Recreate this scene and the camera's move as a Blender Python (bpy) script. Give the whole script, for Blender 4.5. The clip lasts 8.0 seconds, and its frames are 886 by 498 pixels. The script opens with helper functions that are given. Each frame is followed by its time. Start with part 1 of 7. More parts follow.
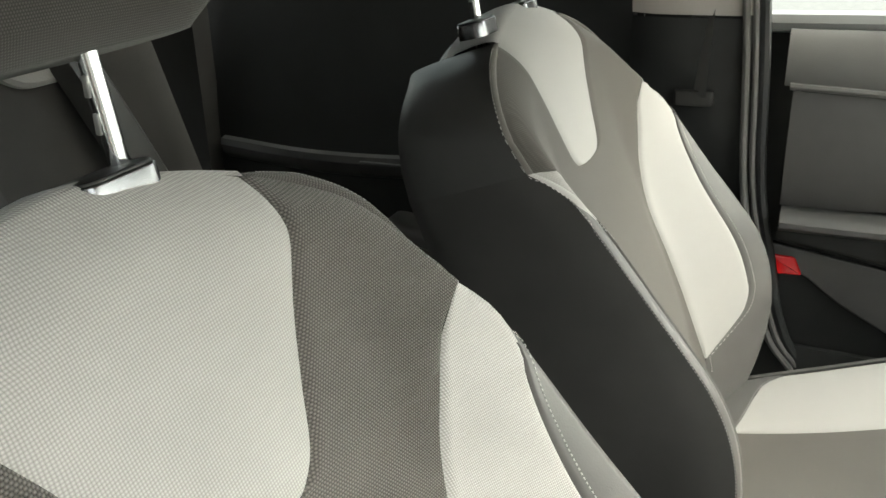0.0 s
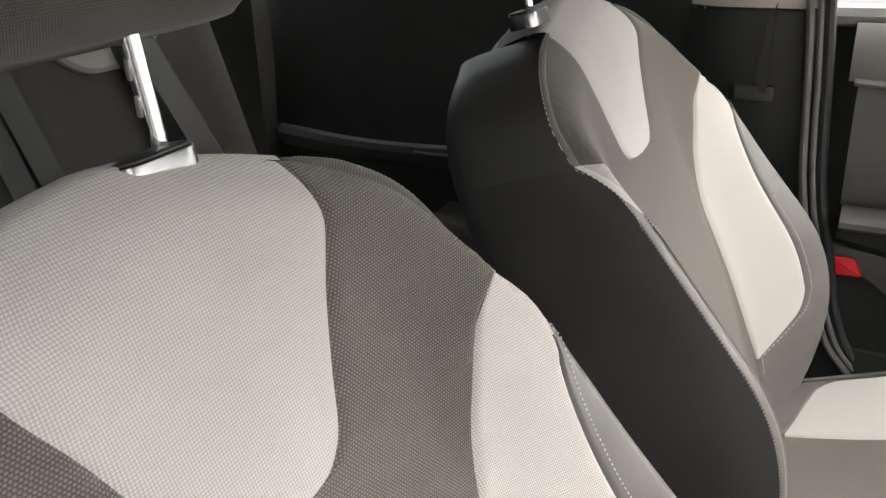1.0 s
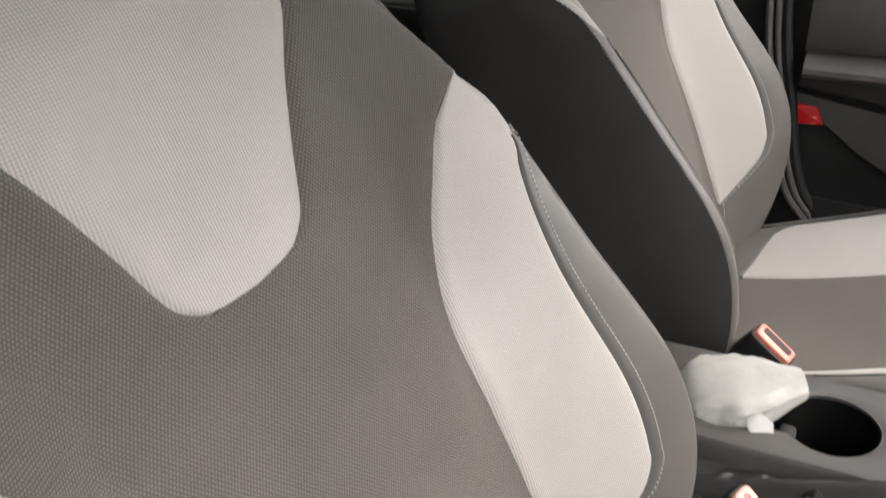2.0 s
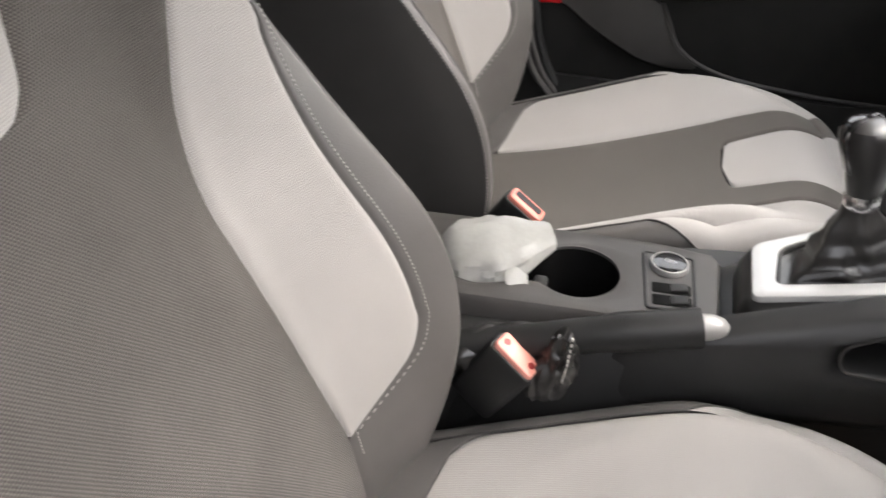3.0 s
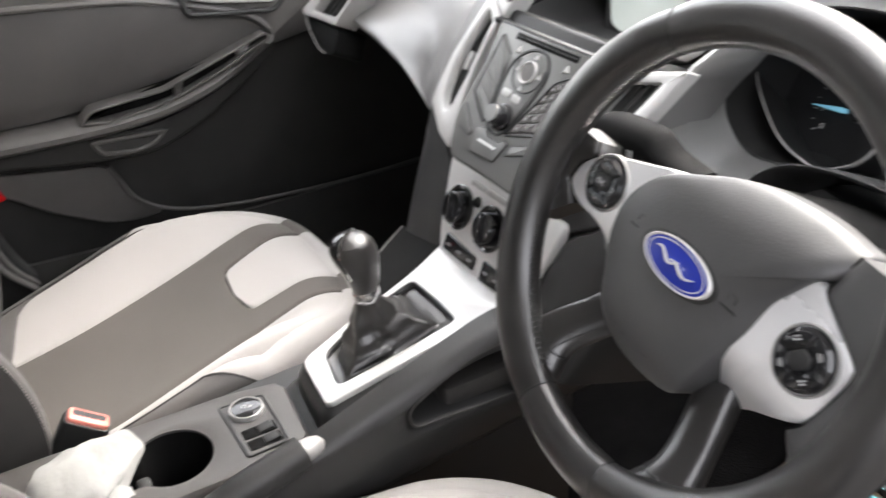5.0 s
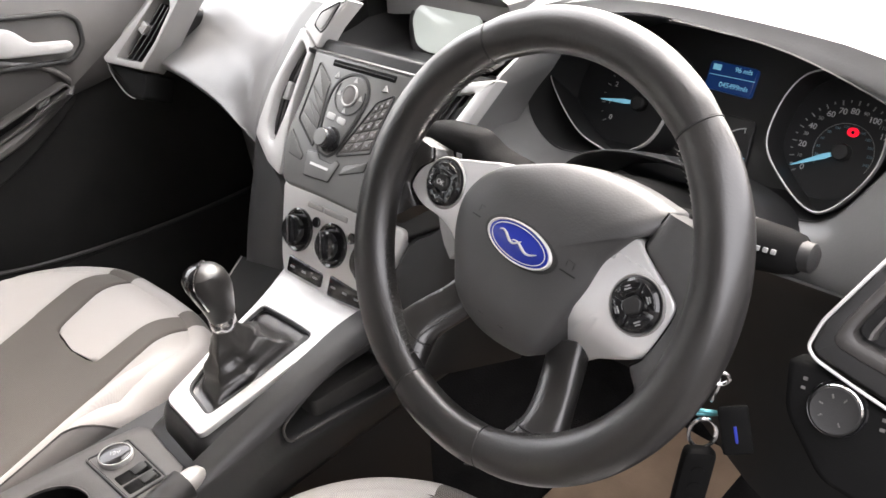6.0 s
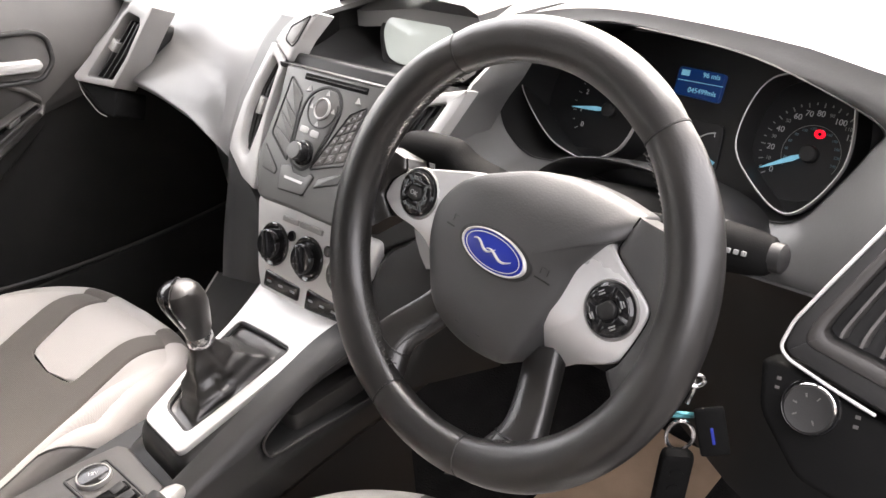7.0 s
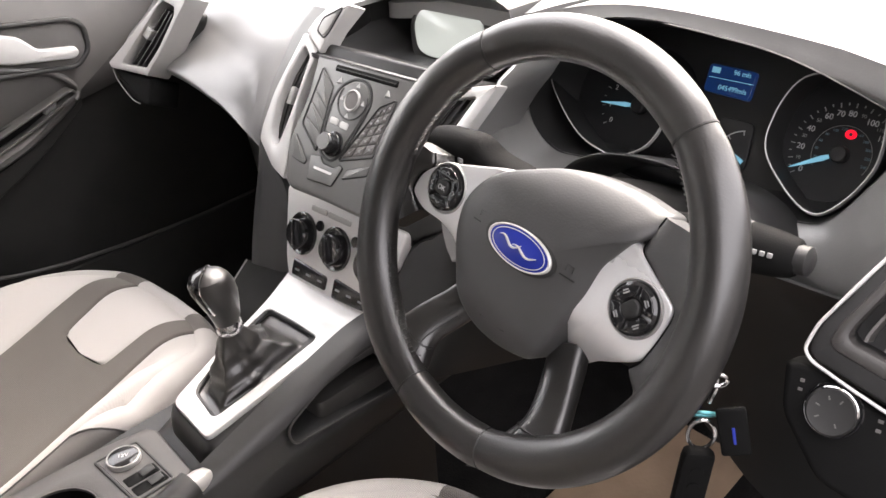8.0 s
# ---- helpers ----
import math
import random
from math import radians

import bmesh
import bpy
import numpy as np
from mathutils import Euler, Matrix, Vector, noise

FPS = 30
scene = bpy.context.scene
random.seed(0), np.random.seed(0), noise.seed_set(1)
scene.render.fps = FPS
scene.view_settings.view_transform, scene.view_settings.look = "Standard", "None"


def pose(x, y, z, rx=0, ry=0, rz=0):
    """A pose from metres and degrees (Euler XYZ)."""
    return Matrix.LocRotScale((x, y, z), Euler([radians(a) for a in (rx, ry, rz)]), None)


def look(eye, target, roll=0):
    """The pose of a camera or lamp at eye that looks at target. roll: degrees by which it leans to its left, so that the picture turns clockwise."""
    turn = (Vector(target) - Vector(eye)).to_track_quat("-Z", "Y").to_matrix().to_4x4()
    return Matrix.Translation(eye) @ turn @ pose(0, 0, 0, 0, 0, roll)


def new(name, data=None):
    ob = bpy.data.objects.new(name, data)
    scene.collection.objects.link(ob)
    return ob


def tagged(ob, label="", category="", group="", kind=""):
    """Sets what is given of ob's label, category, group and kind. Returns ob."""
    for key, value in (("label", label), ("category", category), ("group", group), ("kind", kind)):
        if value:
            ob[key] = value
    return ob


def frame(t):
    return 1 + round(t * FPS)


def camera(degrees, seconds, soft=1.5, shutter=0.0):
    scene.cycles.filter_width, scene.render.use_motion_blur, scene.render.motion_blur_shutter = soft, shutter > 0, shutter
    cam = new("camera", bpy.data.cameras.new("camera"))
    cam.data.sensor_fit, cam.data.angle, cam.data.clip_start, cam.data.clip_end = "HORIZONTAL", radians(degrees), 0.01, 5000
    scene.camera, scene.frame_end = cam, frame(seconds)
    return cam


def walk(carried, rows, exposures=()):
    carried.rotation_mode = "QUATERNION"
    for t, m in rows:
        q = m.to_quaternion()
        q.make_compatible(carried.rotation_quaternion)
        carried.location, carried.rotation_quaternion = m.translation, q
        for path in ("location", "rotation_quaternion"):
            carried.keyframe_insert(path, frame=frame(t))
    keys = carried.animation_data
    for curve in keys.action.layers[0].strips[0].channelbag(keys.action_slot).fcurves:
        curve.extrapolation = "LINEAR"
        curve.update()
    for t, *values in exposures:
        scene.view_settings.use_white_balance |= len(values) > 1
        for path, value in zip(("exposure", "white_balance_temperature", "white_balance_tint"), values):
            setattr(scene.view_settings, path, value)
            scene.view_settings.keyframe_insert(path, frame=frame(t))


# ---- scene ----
cam = camera(53.4, 8.0, shutter=0.3)
PATH = [
    (0, (0.67, 0.025, 1.154), (-1.032, -0.699, 0.392), -1.8),
    (0.5, (0.662, 0.034, 1.152), (-0.998, -0.783, 0.393), -1.9),
    (0.6, (0.661, 0.034, 1.153), (-0.991, -0.793, 0.389), -1.8),
    (1, (0.664, 0.04, 1.151), (-0.975, -0.805, 0.378), -1.9),
    (1.2, (0.665, 0.039, 1.141), (-0.971, -0.798, 0.351), -1.9),
    (2.3, (0.715, 0.072, 1.078), (-0.831, -0.6, 0.001), -1.6),
    (2.5, (0.722, 0.072, 1.071), (-0.838, -0.498, -0.043), -0.8),
    (3, (0.711, 0.086, 1.071), (-0.901, -0.158, -0.088), 2.5),
    (3.4, (0.699, 0.078, 1.097), (-0.921, 0.084, -0.076), 3.7),
    (3.5, (0.696, 0.068, 1.085), (-0.937, 0.133, -0.067), 4.8),
    (4, (0.699, 0.03, 1.113), (-0.944, 0.285, 0.002), 3.2),
    (4.1, (0.702, 0.029, 1.11), (-0.952, 0.321, 0.025), 2.3),
    (4.5, (0.717, 0.032, 1.156), (-0.915, 0.524, 0.109), -0.6),
    (4.7, (0.724, 0.029, 1.17), (-0.871, 0.672, 0.147), -1.4),
    (5, (0.737, 0.026, 1.189), (-0.766, 0.879, 0.183), -2.2),
    (5.2, (0.757, 0.003, 1.196), (-0.677, 0.99, 0.212), -1.8),
    (6.3, (0.767, -0.05, 1.205), (-0.473, 1.192, 0.246), -3.4),
    (6.5, (0.769, -0.05, 1.204), (-0.467, 1.202, 0.253), -3.5),
    (7, (0.769, -0.048, 1.205), (-0.462, 1.213, 0.259), -3.6),
    (7.5, (0.773, -0.053, 1.208), (-0.466, 1.196, 0.257), -3.5),
    (8, (0.772, -0.05, 1.214), (-0.494, 1.158, 0.246), -3.5),
]
walk(cam, [(t, look(eye, target, roll)) for t, eye, target, roll in PATH], [(0, 2.85, 6700, -2), (0.5, 2.83, 6700, 5), (1.2, 2.75, 6700, 9), (2.5, 2.4, 6600, 12), (3.5, 2.45, 6550, 12), (4.0, 2.65, 6500, 12), (4.5, 2.88, 6500, 11), (5, 3.0, 6550, 12), (6.5, 3.03, 6800, 15), (8, 3.0, 6850, 16)])

# ---- light ----
world = bpy.data.worlds.new("sky")
scene.world = world
world.use_nodes = True
sky = world.node_tree.nodes.new("ShaderNodeTexSky")
sky.sky_type = "NISHITA"
sky.sun_disc = False
sky.sun_elevation, sky.sun_rotation = radians(48), radians(348)
sky.air_density, sky.dust_density, sky.ozone_density = 1.0, 5.0, 1.0
background = world.node_tree.nodes["Background"]
background.inputs["Strength"].default_value = 0.15
# an overcast sky: an even pale cloud cover over the clear one
cloud = world.node_tree.nodes.new("ShaderNodeMix")
cloud.data_type = "RGBA"
cloud.inputs["Factor"].default_value = 0.7
cloud.inputs["B"].default_value = (5.2, 5.1, 5.0, 1)
world.node_tree.links.new(sky.outputs[0], cloud.inputs["A"])
world.node_tree.links.new(cloud.outputs["Result"], background.inputs["Color"])
sun = new("sun", bpy.data.lights.new("sun", "SUN"))
sun.data.energy, sun.data.angle, sun.data.color = 0.5, radians(50), (1.0, 0.98, 0.95)
sun.matrix_world = look((-0.5, 2.3, 2.6), (0, 0, 0))

# ---- materials ----


def nodes_of(name):
    m = bpy.data.materials.new(name)
    m.use_nodes = True
    t = m.node_tree
    return m, t, t.nodes["Principled BSDF"]


def link(t, a, b):
    t.links.new(a, b)


def ramp(t, fac, stops):
    r = t.nodes.new("ShaderNodeValToRGB")
    r.color_ramp.elements[0].position, r.color_ramp.elements[0].color = stops[0][0], (*stops[0][1], 1)
    r.color_ramp.elements[1].position, r.color_ramp.elements[1].color = stops[-1][0], (*stops[-1][1], 1)
    for p, c in stops[1:-1]:
        r.color_ramp.elements.new(p).color = (*c, 1)
    link(t, fac, r.inputs[0])
    return r.outputs[0]


def noise_node(t, scale, detail=3.0, vec=None):
    n = t.nodes.new("ShaderNodeTexNoise")
    n.inputs["Scale"].default_value, n.inputs["Detail"].default_value = scale, detail
    if vec:
        link(t, vec, n.inputs["Vector"])
    return n.outputs["Fac"]


def bumped(t, bsdf, height, strength, distance):
    b = t.nodes.new("ShaderNodeBump")
    b.inputs["Strength"].default_value, b.inputs["Distance"].default_value = strength, distance
    link(t, height, b.inputs["Height"])
    link(t, b.outputs[0], bsdf.inputs["Normal"])


def math_node(t, op, a, b=None):
    n = t.nodes.new("ShaderNodeMath")
    n.operation = op
    for i, v in enumerate((a, b)):
        if v is None:
            continue
        if isinstance(v, (int, float)):
            n.inputs[i].default_value = v
        else:
            link(t, v, n.inputs[i])
    return n.outputs[0]


def grained(name, colour, rough=0.5, metal=0.0, grain=900.0, relief=0.25, depth=0.0004, wear=0.25, coat=0.0, spec=0.5):
    """A moulded or coated surface: fine grain relief, and slow blotches of wear in tone and gloss."""
    m, t, b = nodes_of(name)
    pos = t.nodes.new("ShaderNodeTexCoord").outputs["Object"]
    blotch = noise_node(t, 14.0, 4.0, pos)
    fine = noise_node(t, grain, 2.0, pos)
    lo = tuple(c * (1 - wear) for c in colour)
    hi = tuple(min(1, c * (1 + wear)) for c in colour)
    link(t, ramp(t, blotch, [(0.3, lo), (0.7, hi)]), b.inputs["Base Color"])
    r = math_node(t, "MULTIPLY_ADD", blotch, 0.22)
    r.node.inputs[2].default_value = rough - 0.11
    link(t, r, b.inputs["Roughness"])
    b.inputs["Metallic"].default_value = metal
    b.inputs["Coat Weight"].default_value = coat
    b.inputs["Specular IOR Level"].default_value = spec
    if relief:
        bumped(t, b, fine, relief, depth)
    return m


def woven(name, dark, light, pitch_u, pitch_v, relief, stagger=True):
    """Woven cloth: a lattice of raised threads in metres along the panel, with soft stains."""
    m, t, b = nodes_of(name)
    uv = t.nodes.new("ShaderNodeUVMap").outputs[0]
    sep = t.nodes.new("ShaderNodeSeparateXYZ")
    link(t, uv, sep.inputs[0])
    v = math_node(t, "DIVIDE", sep.outputs[1], pitch_v)
    row = math_node(t, "FLOOR", v)
    odd = math_node(t, "MODULO", row, 2.0)
    u = math_node(t, "DIVIDE", sep.outputs[0], pitch_u)
    if stagger:
        u = math_node(t, "ADD", u, math_node(t, "MULTIPLY", odd, 0.5))
    a = math_node(t, "ABSOLUTE", math_node(t, "SUBTRACT", math_node(t, "FRACT", u), 0.5))
    c = math_node(t, "ABSOLUTE", math_node(t, "SUBTRACT", math_node(t, "FRACT", v), 0.5))
    d = math_node(t, "SQRT", math_node(t, "ADD", math_node(t, "MULTIPLY", a, a), math_node(t, "MULTIPLY", c, c)))
    h = math_node(t, "SUBTRACT", 1.0, math_node(t, "MULTIPLY", d, 1.6))
    pos = t.nodes.new("ShaderNodeTexCoord").outputs["Object"]
    slow = noise_node(t, 9.0, 4.0, pos)
    fuzz = noise_node(t, 1500.0, 2.0, pos)
    mix = math_node(t, "ADD", math_node(t, "MULTIPLY", h, 0.75), math_node(t, "MULTIPLY", slow, 0.35))
    mix = math_node(t, "ADD", mix, math_node(t, "MULTIPLY", fuzz, 0.12))
    link(t, ramp(t, mix, [(0.2, dark), (0.95, light)]), b.inputs["Base Color"])
    b.inputs["Roughness"].default_value = 0.92
    b.inputs["Specular IOR Level"].default_value = 0.2
    b.inputs["Sheen Weight"].default_value = 0.15
    bumped(t, b, h, relief, 0.0012)
    return m


def plain(name, colour, rough, metal=0.0, emit=0.0, coat=0.0):
    m, t, b = nodes_of(name)
    b.inputs["Base Color"].default_value = (*colour, 1)
    b.inputs["Roughness"].default_value, b.inputs["Metallic"].default_value = rough, metal
    b.inputs["Coat Weight"].default_value = coat
    if emit:
        b.inputs["Emission Color"].default_value, b.inputs["Emission Strength"].default_value = (*colour, 1), emit
    return m


def glassy(name, colour, rough=0.02):
    m, t, b = nodes_of(name)
    b.inputs["Base Color"].default_value = (*colour, 1)
    b.inputs["Roughness"].default_value, b.inputs["Transmission Weight"].default_value = rough, 1.0
    b.inputs["IOR"].default_value = 1.05
    return m


CLOTH_LIGHT = woven("light_cloth", (0.30, 0.286, 0.272), (0.57, 0.547, 0.523), 0.0019, 0.0019, 0.45, False)
CLOTH_DARK = woven("dark_mesh_cloth", (0.028, 0.025, 0.0225), (0.216, 0.198, 0.180), 0.0026, 0.0019, 0.9)
CLOTH_LIGHT_WORN = woven("smooth_light_cloth", (0.355, 0.340, 0.325), (0.435, 0.417, 0.400), 0.0019, 0.0019, 0.12, False)
CLOTH_DARK_WORN = woven("smooth_dark_cloth", (0.080, 0.0735, 0.067), (0.128, 0.117, 0.107), 0.0026, 0.0019, 0.15)
CLOTH_FINE = woven("fine_dark_cloth", (0.035, 0.033, 0.031), (0.12, 0.113, 0.106), 0.0018, 0.0016, 0.3)
VINYL_MID = grained("grey_vinyl", (0.106, 0.100, 0.096), 0.5, grain=700, relief=0.3, wear=0.12)
VINYL_DARK = grained("charcoal_vinyl", (0.044, 0.0415, 0.0395), 0.5, grain=600, relief=0.25, wear=0.15)
THREAD = plain("pale_thread", (0.46, 0.44, 0.42), 0.8)
DOOR_GREY = grained("door_lining_grey", (0.058, 0.055, 0.053), 0.5, grain=560, relief=0.3, wear=0.12)
DOOR_BLACK = grained("black_door_plastic", (0.020, 0.0195, 0.019), 0.6, grain=650, relief=0.3, wear=0.2, spec=0.25)
# door grey made paler, with the light on the door top in its colour
DOOR_TOP_LIT = grained("door_grey_lit", (0.095, 0.090, 0.086), 0.45, grain=560, relief=0.3, wear=0.1, spec=0.6)
LEATHER = grained("black_leather", (0.012, 0.0112, 0.0108), 0.36, grain=480, relief=0.3, depth=0.0004, wear=0.25, coat=0.45, spec=0.8)
LEATHER.node_tree.nodes["Principled BSDF"].inputs["Coat Roughness"].default_value = 0.25
DASH = grained("grained_dash_skin", (0.15, 0.148, 0.146), 0.36, grain=520, relief=0.3, depth=0.0005, wear=0.10, coat=0.5, spec=1.0)
DASH.node_tree.nodes["Principled BSDF"].inputs["Coat Roughness"].default_value = 0.33
DASH_DARK = grained("black_dash_plastic", (0.022, 0.022, 0.022), 0.45, grain=650, relief=0.3, wear=0.15)
HUB_SKIN = grained("airbag_skin", (0.052, 0.0515, 0.052), 0.45, grain=520, relief=0.35, wear=0.12, spec=0.7)
SILVER = grained("satin_silver_paint", (0.62, 0.615, 0.605), 0.36, metal=0.3, grain=1500, relief=0.05, wear=0.05)
SILVER_WHEEL = grained("satin_grey_silver", (0.80, 0.80, 0.80), 0.30, metal=0.35, grain=1500, relief=0.05, wear=0.06)
DECK_GREY = grained("console_deck_grey", (0.05, 0.047, 0.045), 0.48, grain=700, relief=0.3, wear=0.12)
SILVER_DULL = grained("grey_silver_paint", (0.38, 0.375, 0.365), 0.4, metal=0.35, grain=1500, relief=0.05, wear=0.06)
RADIO_GREY = grained("radio_grey_plastic", (0.13, 0.13, 0.125), 0.34, metal=0.35, grain=1500, relief=0.05, wear=0.06)
CHROME = plain("chrome", (0.85, 0.85, 0.86), 0.08, 1.0)
DARK_STEEL = plain("dark_steel", (0.2, 0.2, 0.21), 0.22, 1.0)
STEEL = plain("key_steel", (0.7, 0.7, 0.71), 0.2, 1.0)
GLOSS = plain("gloss_black", (0.012, 0.012, 0.013), 0.12, coat=0.5)
BLACK = grained("matt_black_plastic", (0.014, 0.014, 0.014), 0.5, grain=900, relief=0.2, wear=0.2)
PEDESTAL = grained("semi_gloss_black", (0.016, 0.016, 0.016), 0.33, grain=900, relief=0.12, wear=0.2)
RED_LENS = plain("red_lens", (0.62, 0.008, 0.012), 0.2, coat=0.5)
RED_DOT = plain("dark_red_dot", (0.35, 0.02, 0.02), 0.4)
PINK_BUTTON = grained("pale_red_plastic", (0.88, 0.36, 0.29), 0.4, grain=800, relief=0.1, wear=0.12)
# black plastic with shade put into its colour: near zero, hardly any gloss
SHADE_BLACK = grained("shade_black_plastic", (0.007, 0.007, 0.007), 0.65, grain=650, relief=0.3, wear=0.2, spec=0.06)
RED_BUTTON = grained("faded_red_plastic", (0.86, 0.27, 0.21), 0.4, grain=800, relief=0.1, wear=0.12)
BLUE = plain("enamel_blue", (0.02, 0.035, 0.30), 0.2, coat=0.6)
BLUE_SCREEN = plain("blue_screen", (0.003, 0.020, 0.085), 0.3, emit=0.10)
CYAN_GLOW = plain("pale_blue_needle", (0.14, 0.36, 0.48), 0.4, emit=0.1)
WHITE_MARK = plain("white_marking", (0.42, 0.42, 0.42), 0.5, emit=0.02)
GREY_MARK = plain("grey_marking", (0.26, 0.26, 0.26), 0.6)
BLUE_MARK = plain("dim_blue_marking", (0.10, 0.17, 0.21), 0.5)
RED_GLOW = plain("red_warning_lamp", (0.9, 0.004, 0.02), 0.4, emit=0.2)
DIAL = plain("dial_black", (0.008, 0.008, 0.009), 0.4)
DISPLAY = plain("grey_display", (0.42, 0.46, 0.43), 0.12, emit=0.06, coat=0.5)
CARPET = grained("charcoal_carpet", (0.018, 0.017, 0.017), 0.95, grain=350, relief=1.0, depth=0.003, wear=0.4, spec=0.1)
HEADLINER = grained("headliner_cloth", (0.55, 0.54, 0.52), 0.95, grain=500, relief=0.4, wear=0.06, spec=0.1)
TRIM_LIGHT = grained("pale_pillar_trim", (0.5, 0.46, 0.43), 0.7, grain=700, relief=0.2, wear=0.06)
PAINT = grained("body_paint", (0.45, 0.45, 0.46), 0.3, metal=0.2, grain=1800, relief=0.02, wear=0.03, coat=0.8)
RUBBER = grained("seal_rubber", (0.02, 0.02, 0.02), 0.6, grain=900, relief=0.2, wear=0.2)
PAPER = grained("brown_paper", (0.42, 0.30, 0.21), 0.9, grain=160, relief=0.5, depth=0.001, wear=0.12, spec=0.2)
WEBBING = grained("belt_webbing", (0.085, 0.082, 0.08), 0.75, grain=1100, relief=0.6, wear=0.12)
PLASTIC_BAG = grained("crumpled_white_film", (0.52, 0.52, 0.505), 0.24, grain=70, relief=0.35, depth=0.003, wear=0.12, coat=0.5)
PLASTIC_BAG.node_tree.nodes["Principled BSDF"].inputs["Transmission Weight"].default_value = 0.4
PLASTIC_BAG.node_tree.nodes["Principled BSDF"].inputs["IOR"].default_value = 1.2
TINTED_GLASS = glassy("tinted_rear_glass", (0.3, 0.32, 0.32))
GLASS = glassy("window_glass", (0.97, 0.99, 0.98))
TARMAC = grained("grey_tarmac_yard", (0.10, 0.098, 0.095), 0.9, grain=60, relief=0.4, depth=0.004, wear=0.2)

# for the unseen walls added to cut low sky light
UNSEEN_WALL = grained("unseen_wall_grey", (0.16, 0.155, 0.15), 0.9, grain=90, relief=0.5, depth=0.003, wear=0.2, spec=0.2)

# ---- mesh tools ----
I4 = Matrix.Identity(4)
BASE = {}


def part(name, bm, material, parent=None, label="", sharp=38):
    """Links a bmesh as one mesh object under a thing or a part. Vertices are in world metres."""
    bmesh.ops.recalc_face_normals(bm, faces=bm.faces)
    for f in bm.faces:
        f.smooth = True
    for e in bm.edges:
        e.smooth = len(e.link_faces) != 2 or e.calc_face_angle(0) < radians(sharp)
    me = bpy.data.meshes.new(name)
    bm.to_mesh(me)
    bm.free()
    me.materials.append(material)
    ob = new(name, me)
    if parent is not None:
        ob.parent = parent
        if parent.type == "EMPTY":
            ob.matrix_parent_inverse = Matrix.Translation(BASE[parent.name]).inverted()
    if label:
        tagged(ob, label)
    return ob


def thing(name, at, label, category, group="", kind=""):
    ob = new(name)
    ob.empty_display_size = 0.05
    ob.location = at
    BASE[ob.name] = Vector(at)
    return tagged(ob, label, category, group, kind)


def setting(name, bm, material, label, category="", sharp=38):
    return tagged(part(name, bm, material, None, "", sharp), label, category, "", "structure")


def clamp(v, a, b):
    return a if v < a else b if v > b else v


def plane_at(p, recline, yaw=0.0, spin=0.0):
    """A frame at p whose x runs across the car, y up a face reclined by that angle, z out of it towards the rear."""
    return Matrix.Translation(p) @ pose(0, 0, 0, 0, 0, yaw) @ pose(0, 0, 0, 90 - recline) @ pose(0, 0, 0, 0, 0, spin)


def deck_at(p, slope):
    """A frame at p whose x runs across the car, y forward up a deck of that slope, z out of it."""
    return Matrix.Translation(p) @ pose(0, 0, 0, slope)


def offset(pts, d):
    """A closed outline moved inwards by d (outline counter-clockwise)."""
    n, out = len(pts), []
    for i, (x, y) in enumerate(pts):
        ax, ay = pts[i - 1]
        bx, by = pts[(i + 1) % n]
        tx, ty = bx - ax, by - ay
        s = math.hypot(tx, ty) or 1.0
        out.append((x - ty / s * d, y + tx / s * d))
    return out


def area2(pts):
    return sum(pts[i - 1][0] * p[1] - p[0] * pts[i - 1][1] for i, p in enumerate(pts))


def ccw(pts):
    return pts if area2(pts) > 0 else pts[::-1]


def rounded(pts, r, seg=5):
    """A polygon with its corners rounded; r is one radius or one per corner."""
    out, n = [], len(pts)
    rs = r if isinstance(r, (list, tuple)) else [r] * n
    for i in range(n):
        p, a, b = Vector(pts[i]), Vector(pts[i - 1]), Vector(pts[(i + 1) % n])
        u, v = (a - p), (b - p)
        k = min(rs[i], u.length * 0.48, v.length * 0.48)
        s, e = p + u.normalized() * k, p + v.normalized() * k
        for j in range(seg + 1):
            t = j / seg
            q = s * (1 - t) ** 2 + p * 2 * t * (1 - t) + e * t * t
            out.append((q.x, q.y))
    return out


def ellipse(a, b, n=32, cx=0.0, cy=0.0):
    return [(cx + a * math.cos(2 * math.pi * i / n), cy + b * math.sin(2 * math.pi * i / n)) for i in range(n)]


def spline(pts, n, closed=False):
    """n points along a Catmull-Rom curve through pts (tuples of any length)."""
    p = [np.array(q, float) for q in pts]
    k = len(p)
    segs = k if closed else k - 1
    out = []
    for i in range(n):
        s = i * segs / n if closed else i * segs / (n - 1)
        j = min(int(s), segs - 1)
        t = s - j
        if closed:
            a, b, c, d = (p[(j + o) % k] for o in (-1, 0, 1, 2))
        else:
            b, c = p[j], p[j + 1]
            a = p[j - 1] if j else 2 * b - c
            d = p[j + 2] if j + 2 < k else 2 * c - b
        out.append(tuple(0.5 * (2 * b + (c - a) * t + (2 * a - 5 * b + 4 * c - d) * t * t + (3 * b - a - 3 * c + d) * t**3)))
    return out


def curve_at(keys):
    """A smooth function through (x, y) keys, flat beyond them."""
    dense = spline([(x, y) for x, y in keys], 24 * len(keys))
    dx, dy = [d[0] for d in dense], [d[1] for d in dense]
    return lambda v: float(np.interp(v, dx, dy))


